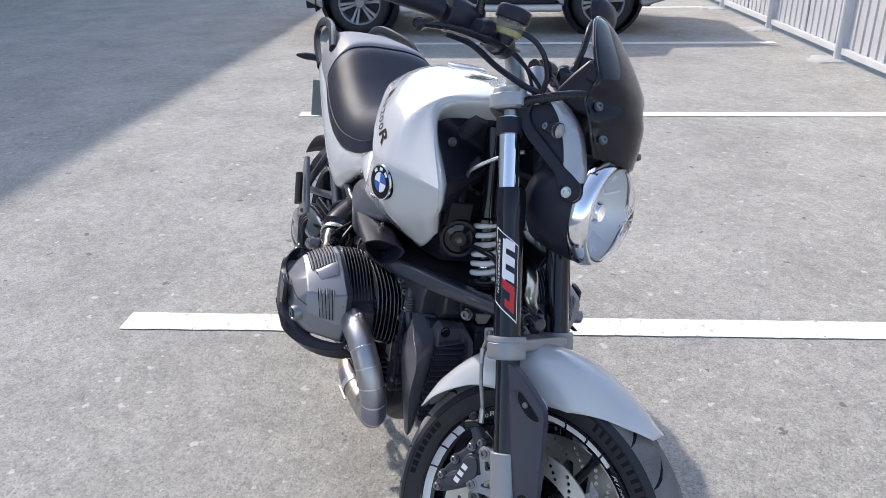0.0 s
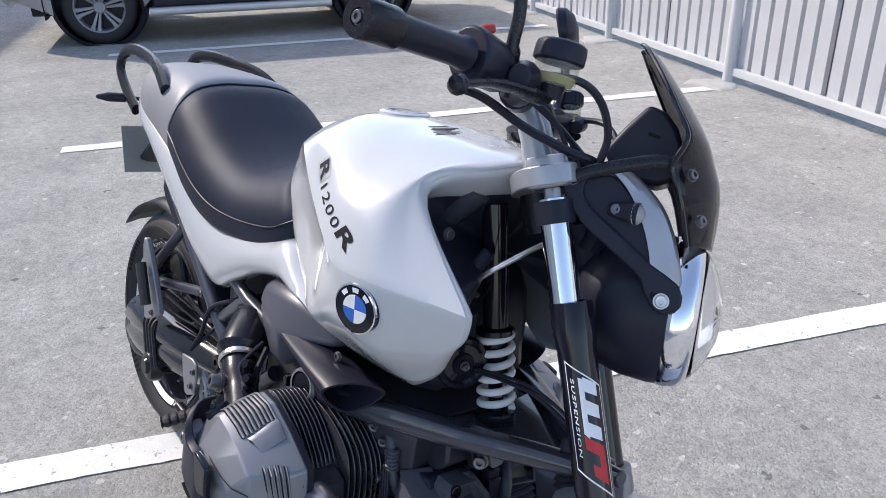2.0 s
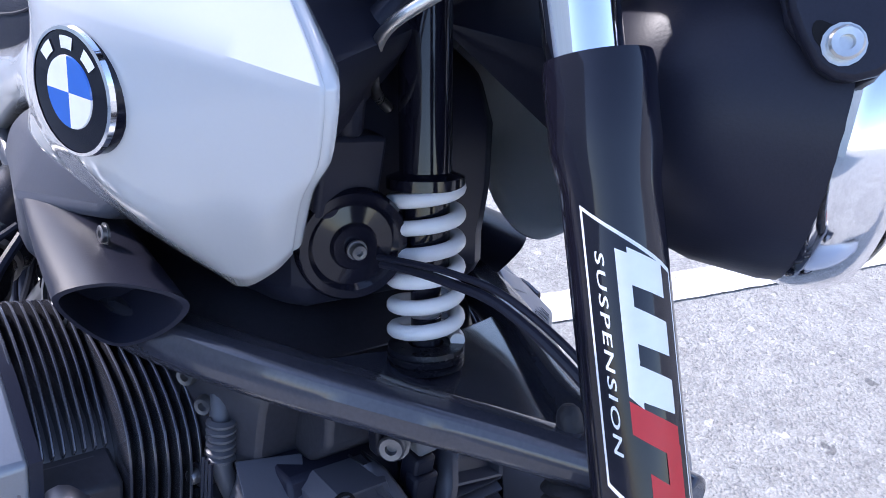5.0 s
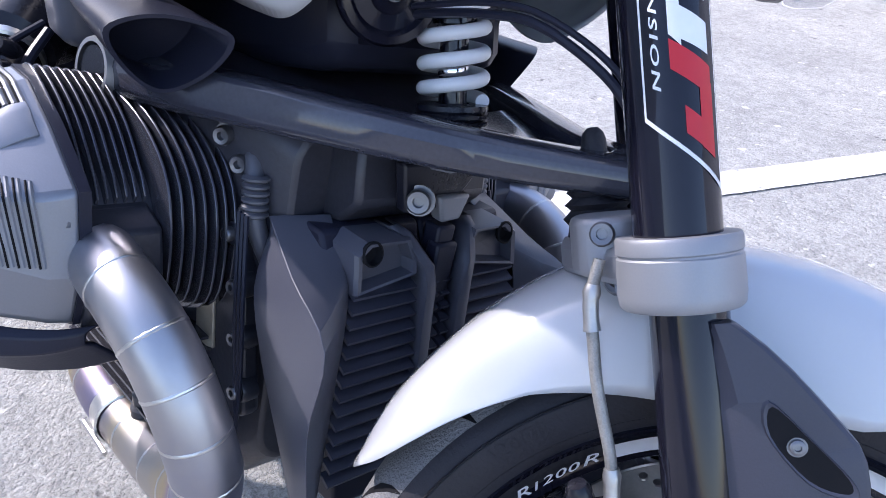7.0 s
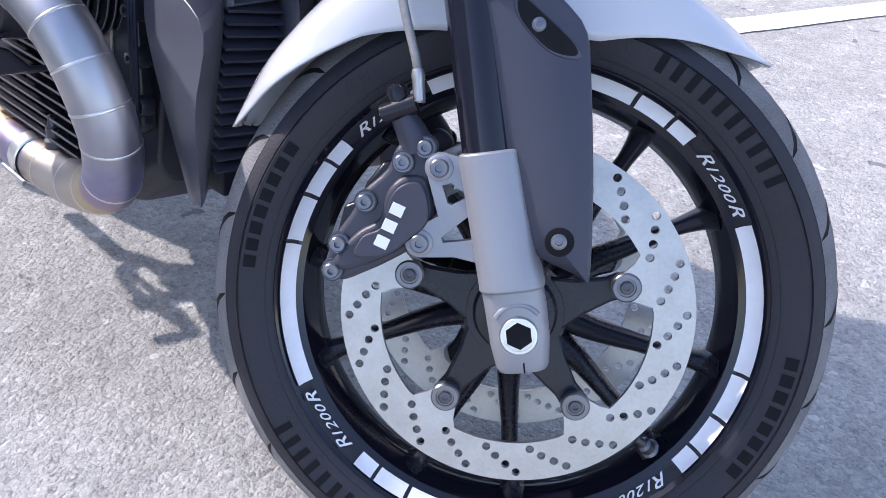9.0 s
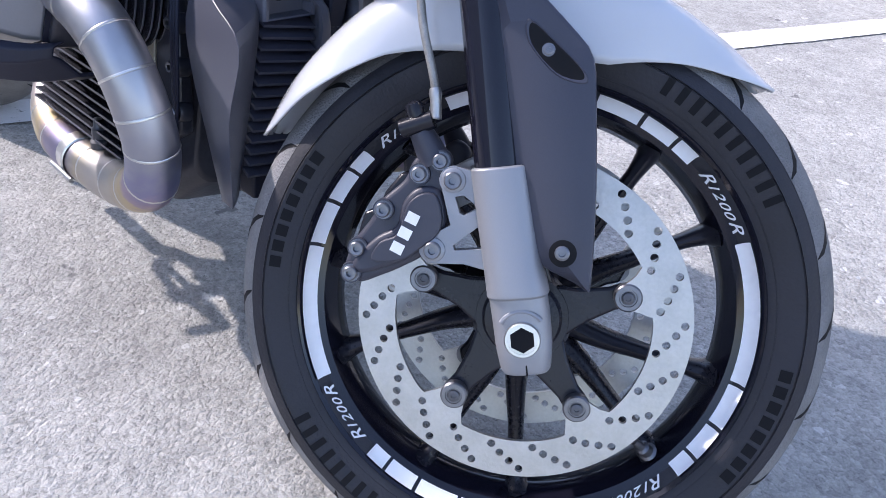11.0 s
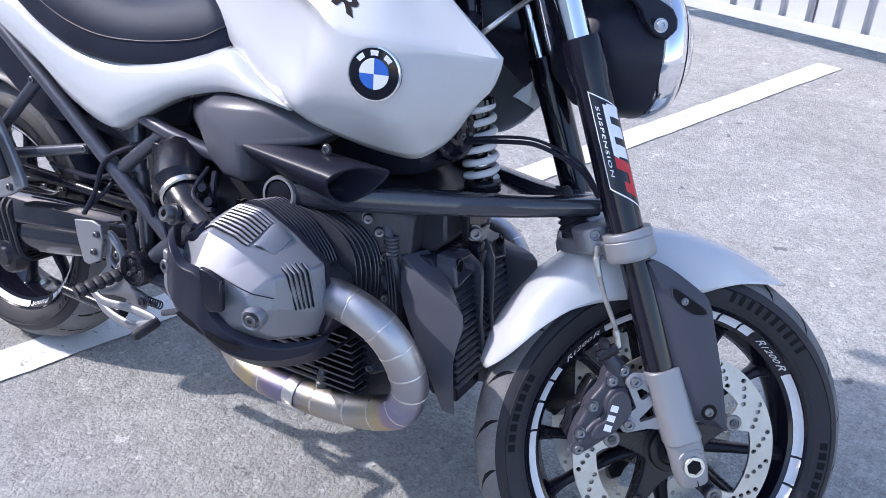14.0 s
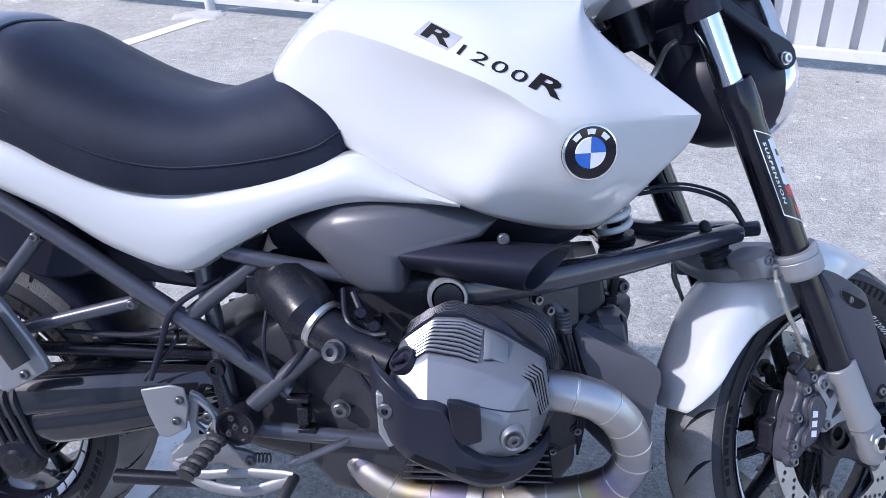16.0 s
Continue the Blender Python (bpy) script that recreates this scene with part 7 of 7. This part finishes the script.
    for y, x, z in ((0.046, -1.412, 0.527), (0.040, -1.400, 0.523), (0.026, -1.378, 0.499), (0.0225, -1.374, 0.48), (0.0215, -1.366, 0.40), (0.020, -1.342, 0.29)):
        rows.append([(x - 0.018, s * (y - 0.006), z - 0.001), (x, s * (y - 0.0055), z), (x + 0.002, s * (y - 0.002), z + 0.001), (x + 0.001, s * (y + 0.0055), z), (x - 0.018, s * (y + 0.007), z - 0.001)])
    b.grid(rows)
    part("radiator_rib", b, COOLER, rad, solid=0.002, angle=40)
    b = Buf()
    b.prism([(-0.013, 0.515), (0.013, 0.515), (0.011, 0.44), (0.012, 0.29), (-0.012, 0.29), (-0.011, 0.44)], -1.40, -1.384, "yz") if s < 0 else b.prism([(-0.011, 0.53), (0.011, 0.53), (0.010, 0.495), (-0.010, 0.495)], -1.41, -1.389, "yz")
    part("radiator_spine", b, BLACK_PLASTIC, rad, bevel=0.003)
    # hooded brow: a rim round a sunk panel, with a screw hole
    b = Buf()
    rim = [(0.040, 0.5225), (0.088, 0.5235), (0.101, 0.514), (0.102, 0.480), (0.032, 0.490), (0.031, 0.503)]
    c0 = Vector((0.066, 0.500))
    rows = []
    for k, dx in ((1.0, -0.03), (1.0, 0.004), (0.94, 0.008), (0.82, 0.007), (0.74, -0.006), (0.0, -0.009)):
        rows.append([(face_x(c0.y + (q[1] - c0.y) * k) + dx - 0.006, s * (c0.x + (q[0] - c0.x) * k), c0.y + (q[1] - c0.y) * k) for q in rim])
    b.grid(rows, close_v=True)
    part("radiator_brow", b, COOLER, rad, angle=25)
    b = Buf()
    b.lathe([(0.0105, -0.004), (0.0115, 0.0), (0.0095, 0.001), (0.0075, -0.006), (0.0, -0.006)], (face_x(0.514) + 0.002, s * 0.084, 0.514), (1, 0, 0.25), 18)
    part("screw_hole", b, INK_AND_RECESS, rad)
    # ribbed hose and screws beside the cheek
    b = Buf()
    b.tube(smooth([(-1.535, s * 0.118, 0.578), (-1.508, s * 0.132, 0.566), (-1.494, s * 0.138, 0.548), (-1.488, s * 0.140, 0.53), (-1.482, s * 0.138, 0.505), (-1.47, s * 0.12, 0.46)], 5), 0.0088, 12)
    hz = part("oil_hose", b, HOSE, bike, "ribbed oil hose")
    for k in range(6):
        b = Buf()
        b.lathe([(0.0085, -0.0035), (0.0122, -0.001), (0.0122, 0.001), (0.0085, 0.0035)], (-1.4895 + 0.0008 * k, s * 0.1395, 0.549 - 0.0062 * k), (0.1, 0, -1), 16)
        part("hose_rib", b, HOSE, hz)
    for q in ((-1.545, 0.128, 0.570), (-1.543, 0.122, 0.545)):
        bolt((q[0], s * q[1], q[2]), (0.7, s, 0.1), 0.0095, 0.009, bike)
bolt((-1.388, -0.044, 0.559), (0.6, -0.75, 0.1), 0.0110, 0.009, bike)
b = Buf()
b.prism([(-0.062, 0.590), (0.040, 0.590), (0.012, 0.556), (-0.028, 0.542), (-0.052, 0.545)], -1.408, -1.394, "yz")
part("shock_bracket", b, BLACK_SATIN, bike, bevel=0.003)
b = Buf()
b.prism([(-0.020, 0.560), (0.020, 0.560), (0.012, 0.536), (-0.010, 0.534)], -1.404, -1.388, "yz")
part("shock_spacer", b, ALU, bike, bevel=0.003)
b = Buf()
b.prism([(-1.48, 0.515), (-1.475, 0.60), (-1.425, 0.604), (-1.418, 0.545), (-1.440, 0.522)], -0.085, 0.075)
part("front_cover", b, ENGINE, bike, bevel=0.006)
b = Buf()
b.tube(smooth([(-1.567, -0.075, 0.655), (-1.50, -0.068, 0.680), (-1.45, -0.062, 0.697), (-1.40, -0.060, 0.711), (-1.343, -0.060, 0.722), (-1.294, -0.057, 0.724), (-1.233, -0.045, 0.700), (-1.20, -0.03, 0.66)], 6), 0.0036, 8)
b.tube(smooth([(-1.567, -0.075, 0.645), (-1.50, -0.072, 0.688), (-1.45, -0.066, 0.703), (-1.40, -0.064, 0.717), (-1.343, -0.062, 0.730), (-1.294, -0.055, 0.731), (-1.233, -0.043, 0.708), (-1.20, -0.03, 0.665)], 6), 0.0026, 8)
part("brake_line", b, BLACK_PLASTIC, bike, "black brake hose over the wishbone")
b = Buf()
b.tube(smooth([(-1.325, -0.030, 0.945), (-1.343, -0.051, 0.934), (-1.3675, -0.098, 0.900), (-1.395, -0.108, 0.872), (-1.430, -0.080, 0.835), (-1.455, -0.045, 0.815)], 6), 0.0042, 10)
part("steel_line", b, STEEL, bike)
b = Buf()
b.box((-1.455, -0.115, 0.74), (-1.43, -0.06, 0.80))
b.tube([(-1.44, -0.09, 0.80), (-1.43, -0.10, 0.86), (-1.42, -0.07, 0.90)], 0.012, 8)
part("relay_box", b, BLACK_PLASTIC, bike, bevel=0.004)
b = Buf()
b.lathe([(0.0, 0.010), (0.016, 0.010), (0.018, 0.006), (0.030, 0.004), (0.034, 0.008), (0.040, 0.008), (0.0425, 0.004), (0.0425, -0.004), (0.034, -0.012), (0.020, -0.030), (0.0, -0.032)], (-1.428, -0.082, 0.7210), (0.93, -0.32, 0.05), 36)
hn = part("horn", b, BLACK_GLOSS, bike, "round black horn")
bolt((-1.414, -0.087, 0.7215), (0.93, -0.32, 0.05), 0.006, 0.006, hn)
b = Buf()
b.box((-1.478, -0.120, 0.735), (-1.470, -0.085, 0.800))
b.box((-1.478, -0.128, 0.775), (-1.468, -0.108, 0.792))
part("horn_bracket", b, BLACK_PLASTIC, hn, bevel=0.002)
bolt((-1.466, -0.112, 0.785), (1, -0.3, 0), 0.007, 0.005, hn)


for s in (-1, 1):
    b = Buf()
    b.prism([(-1.560, 0.470), (-1.500, 0.505), (-1.478, 0.45), (-1.455, 0.33), (-1.50, 0.30), (-1.56, 0.33)], s * 0.128, s * 0.150)
    cse = part("timing_cover", b, ENGINE, bike, "black timing cover with screws", bevel=0.006)
    for k, (x, z) in enumerate(((-1.500, 0.495), (-1.482, 0.452), (-1.472, 0.405), (-1.462, 0.355), (-1.50, 0.318), (-1.545, 0.335))):
        bolt((x, s * 0.151, z), (0.1, s, 0), 0.0068, 0.008, cse)
        b = Buf()
        b.lathe([(0.0, 0.004), (0.010, 0.004), (0.012, 0.0), (0.012, -0.012)], (x, s * 0.148, z), (0.1, s, 0), 14)
        part("screw_boss", b, ENGINE, cse)
    b = Buf()
    b.prism([(-1.545, 0.420), (-1.515, 0.425), (-1.508, 0.375), (-1.54, 0.365)], s * 0.150, s * 0.1535)
    part("cover_plate", b, BRASSY, cse, "worn tan metal plate", bevel=0.001)
    for k in range(3):
        b = Buf()
        b.tube(smooth([(-1.49 + 0.006 * k, s * 0.152, 0.52), (-1.472 + 0.006 * k, s * 0.158, 0.45), (-1.462 + 0.005 * k, s * 0.157, 0.38), (-1.46, s * 0.15, 0.31)], 5), 0.0022, 6)
        part("wire", b, BLACK_PLASTIC, bike)

# swing arm, rear drive, exhaust can
b = Buf()
rows = []
for x, y, z, hw, hh in smooth([(-2.03, -0.085, 0.385, 0.04, 0.045), (-2.12, -0.105, 0.378, 0.045, 0.052), (-2.25, -0.120, 0.366, 0.050, 0.062), (-2.38, -0.125, 0.352, 0.052, 0.068), (-2.50, -0.120, 0.332, 0.056, 0.074), (-2.60, -0.115, 0.320, 0.05, 0.06)], 4):
    prof = smooth([(0.0, 1.0), (-0.55, 0.88), (-0.90, 0.52), (-1.0, 0.12), (-0.93, 0.06), (-0.90, -0.10), (-0.97, -0.45), (-0.80, -0.86), (-0.30, -1.0), (0.3, -1.0), (0.9, -0.7), (1.0, 0.0), (0.9, 0.7), (0.5, 0.95)], 3, True)
    rows.append([(x, y + p[0] * hw, z + 0.010 + p[1] * hh) for p in prof])
b.grid(rows, close_v=True, cap=True)
sa = part("swing_arm", b, SWING_BLACK, bike, "black cast single-sided swing arm")
for k in range(4):
    b = Buf()
    x = -2.365 - 0.018 * k
    b.grid([[(x + dx - 0.02 * p[1] / 0.06, -0.125 + p[0], 0.347 + p[1]) for p in rounded(0.052 + r, 0.061 + r, 0.028, 5)] for dx, r in ((-0.005, 0.0), (-0.003, 0.005), (0.003, 0.005), (0.005, 0.0))], close_v=True)
    part("boot_ridge", b, RUBBER, sa)
b = Buf()
b.lathe([(0.0, 0.014), (0.018, 0.014), (0.022, 0.008), (0.034, 0.006), (0.038, 0.0), (0.04, -0.02)], (-2.389, -0.178, 0.287), (-0.05, -1, 0), 28)
part("drive_pivot", b, BLACK_SATIN, sa)
b = Buf()
b.lathe([(0.0, 0.01), (0.05, 0.01), (0.07, 0.0), (0.09, -0.03), (0.09, -0.08)], (-2.545, -0.155, 0.318), (0, -1, 0), 32)
part("final_drive", b, BLACK_SATIN, sa)
b = Buf()
b.tube([(-2.06, -0.05, 0.46), (-2.30, -0.06, 0.455), (-2.46, -0.07, 0.42)], 0.011, 10)
b.tube([(-2.0, -0.11, 0.455), (-2.40, -0.13, 0.47)], 0.013, 10)
part("reaction_rod", b, BLACK_SATIN, bike)
b = Buf()
b.tube(smooth([(-1.95, 0.08, 0.33), (-2.15, 0.10, 0.30), (-2.35, 0.15, 0.34), (-2.7, 0.19, 0.46)], 5), [0.03] * 8 + [0.05] * 7 + [0.055], 20)
part("silencer", b, STEEL, bike, "steel silencer")
b = Buf()
b.prism(smooth([(-2.45, 0.77), (-2.35, 0.74), (-2.24, 0.64), (-2.24, 0.60), (-2.33, 0.59), (-2.42, 0.64), (-2.5, 0.71)], 4, True), -0.120, -0.095)
part("rear_splash_guard", b, BLACK_PLASTIC, bike, bevel=0.006)

# rider's footrest plate, pedal and pillion rests
for s in (-1, 1):
    b = Buf()
    b.plate([(-2.0733, 0.4267), (-2.0584, 0.4201), (-2.0288, 0.386), (-2.0288, 0.3506), (-2.0126, 0.3255), (-1.9825, 0.3182), (-1.9771, 0.306), (-1.9834, 0.288), (-2.0017, 0.2832), (-2.0312, 0.2989), (-2.0627, 0.2957), (-2.0921, 0.2883), (-2.1219, 0.2936), (-2.1178, 0.3116), (-2.0963, 0.3331), (-2.0788, 0.3542), (-2.0822, 0.3895)],
            [[(-2.0610, 0.4060), (-2.0400, 0.3790), (-2.0560, 0.3560), (-2.0690, 0.3700)]], min(s * 0.180, s * 0.191), max(s * 0.180, s * 0.191))
    rest = part("footrest_plate", b, ALU, bike, "cast aluminium footrest plate", bevel=0.0028)
    b = Buf()
    b.tube(smooth([(-2.066, s * 0.191, 0.415), (-2.040, s * 0.192, 0.392), (-2.036, s * 0.192, 0.352), (-2.060, s * 0.192, 0.318), (-2.110, s * 0.192, 0.300)], 5), 0.0042, 8)
    part("plate_rib", b, ALU, rest)
    for q in ((-2.0455, 0.3853), (-1.9839, 0.3057), (-2.0455, 0.3510)):
        bolt((q[0], s * 0.192, q[1]), (0, s, 0), 0.0078, 0.005, rest)
    b = Buf()
    b.lathe([(0.0, 0.004), (0.024, 0.004), (0.027, 0.010), (0.031, 0.011), (0.034, 0.006), (0.034, -0.03)], (-2.003, s * 0.186, 0.367), (0, s, 0), 32)
    cap_ = part("pivot_cap", b, BLACK_SATIN, rest)
    for q in ((0, 0.0), (-0.006, 0.016), (0.016, -0.004), (-0.012, -0.012)):
        bolt((-2.003 + q[0], s * 0.190, 0.367 + q[1]), (0, s, 0), 0.0052, 0.005, cap_)
    b = Buf()
    b.tube([(-2.036, s * 0.172, 0.462), (-2.026, s * 0.175, 0.42), (-2.014, s * 0.18, 0.385)], [0.010, 0.012, 0.016], 12, squash=(0.6, 1.0, (0, 1, 0)))
    part("rest_strut", b, BLACK_SATIN, rest)
    b = Buf()
    b.lathe([(0.007, 0.006), (0.0145, 0.006), (0.0155, 0.0), (0.0145, -0.006), (0.007, -0.006)], (-2.032, s * 0.176, 0.460), (0, s, 0), 24)
    part("strut_eye", b, BLACK_SATIN, rest)
    b = Buf()
    b.prism([(-2.1467, 0.4344), (-2.0979, 0.4434), (-2.0758, 0.4382), (-2.0721, 0.4068), (-2.0796, 0.3667), (-2.1112, 0.3506), (-2.1249, 0.3532), (-2.139, 0.3951)], s * 0.198, s * 0.204)
    part("heel_plate", b, ALU, rest, "silver heel plate", bevel=0.002)
    for q in ((-2.0836, 0.4194), (-2.0926, 0.3825)):
        bolt((q[0], s * 0.207, q[1]), (0, s, 0), 0.006, 0.004, rest)
    b = Buf()
    P0, P1 = Vector((-2.026, s * 0.205, 0.356)), Vector((-2.054, s * 0.281, 0.334))
    rad_ = []
    pp = []
    for k in range(22):
        pp.append(P0.lerp(P1, k / 21))
        rad_.append((0.0118, 0.0152, 0.0158, 0.0152)[k % 4])
    b.tube(pp, rad_, 12, squash=(0.75, 1.2, (0, 0, 1)))
    part("footpeg", b, RUBBER, rest, "ribbed black rubber footpeg", angle=20)
    b = Buf()
    b.tube(smooth([(-2.108, s * 0.205, 0.303), (-2.064, s * 0.212, 0.291), (-1.989, s * 0.220, 0.302), (-1.924, s * 0.230, 0.307), (-1.900, s * 0.238, 0.309)], 5), 0.0072, 10, squash=(1.2, 0.7, (0, 0, 1)))
    b.tube(smooth([(-2.097, s * 0.205, 0.305), (-2.072, s * 0.210, 0.281), (-2.032, s * 0.216, 0.270), (-1.981, s * 0.222, 0.270), (-1.929, s * 0.230, 0.290), (-1.901, s * 0.238, 0.305)], 5), 0.0080, 10, squash=(1.2, 0.7, (0, 0, 1)))
    ped = part("foot_pedal", b, ALU, bike, "aluminium foot pedal")
    b = Buf()
    b.tube([(-1.900, s * 0.232, 0.308), (-1.901, s * 0.236, 0.306), (-1.912, s * 0.275, 0.290), (-1.913, s * 0.279, 0.289)], [0.007, 0.0095, 0.0095, 0.007], 12)
    part("pedal_rubber", b, RUBBER, ped)
    b = Buf()
    b.tube([(-1.918, s * 0.205, 0.308), (-1.836, s * 0.18, 0.336), (-1.80, s * 0.15, 0.348)], 0.0062, 8)
    part("brake_rod", b, BOLT, bike)
    coil = []
    for k in range(90):
        q = 2 * math.pi * k / 9
        coil.append((-2.02 + 0.0007 * k, s * (0.172 + 0.0075 * math.cos(q)), 0.300 + 0.0075 * math.sin(q)))
    b = Buf()
    b.tube(coil, 0.0015, 6)
    part("return_spring", b, DARK_STEEL, bike)
    b = Buf()
    b.tube([(-2.230, s * 0.165, 0.252), (-2.06, s * 0.170, 0.252)], 0.0125, 12)
    part("stand_bar", b, BLACK_SATIN, bike)
    # plugs and wires behind the frame
    for x, z, w, h in ((-1.905, 0.405, 0.036, 0.008), (-1.893, 0.352, 0.030, 0.008), (-1.898, 0.378, 0.018, 0.030), (-1.80, 0.47, 0.02, 0.015), (-1.96, 0.60, 0.02, 0.03), (-1.77, 0.545, 0.014, 0.02)):
        b = Buf()
        b.box((x - w / 2, min(s * 0.15, s * 0.175), z - h / 2), (x + w / 2, max(s * 0.15, s * 0.175), z + h / 2))
        part("wire_plug", b, BLACK_SATIN, bike, bevel=0.002)
    for pts, r in (([(-1.90, 0.150, 0.60), (-1.88, 0.170, 0.52), (-1.92, 0.172, 0.45), (-1.97, 0.16, 0.40)], 0.0045), ([(-1.95, 0.14, 0.56), (-1.955, 0.165, 0.49), (-1.935, 0.168, 0.43), (-1.90, 0.165, 0.39)], 0.0035),
                   ([(-1.80, 0.20, 0.60), (-1.775, 0.232, 0.565), (-1.745, 0.245, 0.535), (-1.72, 0.25, 0.50)], 0.0055), ([(-1.815, 0.20, 0.605), (-1.80, 0.25, 0.575), (-1.765, 0.26, 0.56), (-1.74, 0.27, 0.565)], 0.004),
                   ([(-1.82, 0.16, 0.47), (-1.78, 0.20, 0.44), (-1.75, 0.19, 0.40)], 0.0045), ([(-2.16, 0.12, 0.50), (-2.02, 0.16, 0.51), (-1.98, 0.165, 0.47)], 0.004), ([(-2.30, 0.13, 0.50), (-2.16, 0.15, 0.505), (-2.08, 0.16, 0.53)], 0.005)):
        b = Buf()
        b.tube(smooth([(p[0], s * p[1], p[2]) for p in pts], 5), r, 8)
        part("wire", b, BLACK_PLASTIC, bike)
    for x, y, z in ((-1.782, 0.245, 0.585), (-1.762, 0.252, 0.568), (-1.745, 0.262, 0.548)):
        b = Buf()
        b.lathe([(0.0, 0.010), (0.007, 0.010), (0.009, 0.004), (0.009, -0.008), (0.006, -0.014)], (x, s * y, z), (0.3, 0.8 * s, 0.4), 12)
        part("sensor_plug", b, BLACK_SATIN, bike)
    b = Buf()
    b.prism(smooth([(-2.405, 0.60), (-2.375, 0.605), (-2.300, 0.480), (-2.310, 0.455), (-2.370, 0.424), (-2.385, 0.445)], 3, True), s * 0.185, s * 0.199)
    hg = part("pillion_bracket", b, ALU, bike, "aluminium pillion footrest bracket", bevel=0.003)
    b = Buf()
    b.tube([(-2.372, s * 0.215, 0.565), (-2.325, s * 0.218, 0.480)], 0.016, 12, squash=(0.7, 1.1, (0, 1, 0)))
    part("pillion_peg", b, RUBBER, hg)
    bolt((-2.335, s * 0.200, 0.455), (0, s, 0), 0.007, 0.005, hg)
b = Buf()
b.tube(smooth([(-2.02, -0.14, 0.60), (-2.09, -0.17, 0.56), (-2.12, -0.175, 0.49), (-2.135, -0.19, 0.445)], 5), 0.005, 8)
b.tube(smooth([(-2.12, -0.12, 0.52), (-2.10, -0.16, 0.50), (-2.15, -0.18, 0.44)], 5), 0.004, 8)
part("switch_cable", b, BLACK_PLASTIC, bike)
b = Buf()
b.tube(smooth([(-1.99, 0.14, 0.33), (-2.02, 0.20, 0.18), (-2.03, 0.262, 0.062)], 5), 0.013, 12)
b.box((-2.055, 0.235, 0.052), (-2.0, 0.285, 0.064))
part("side_stand", b, BLACK_SATIN, bike, "black side stand")
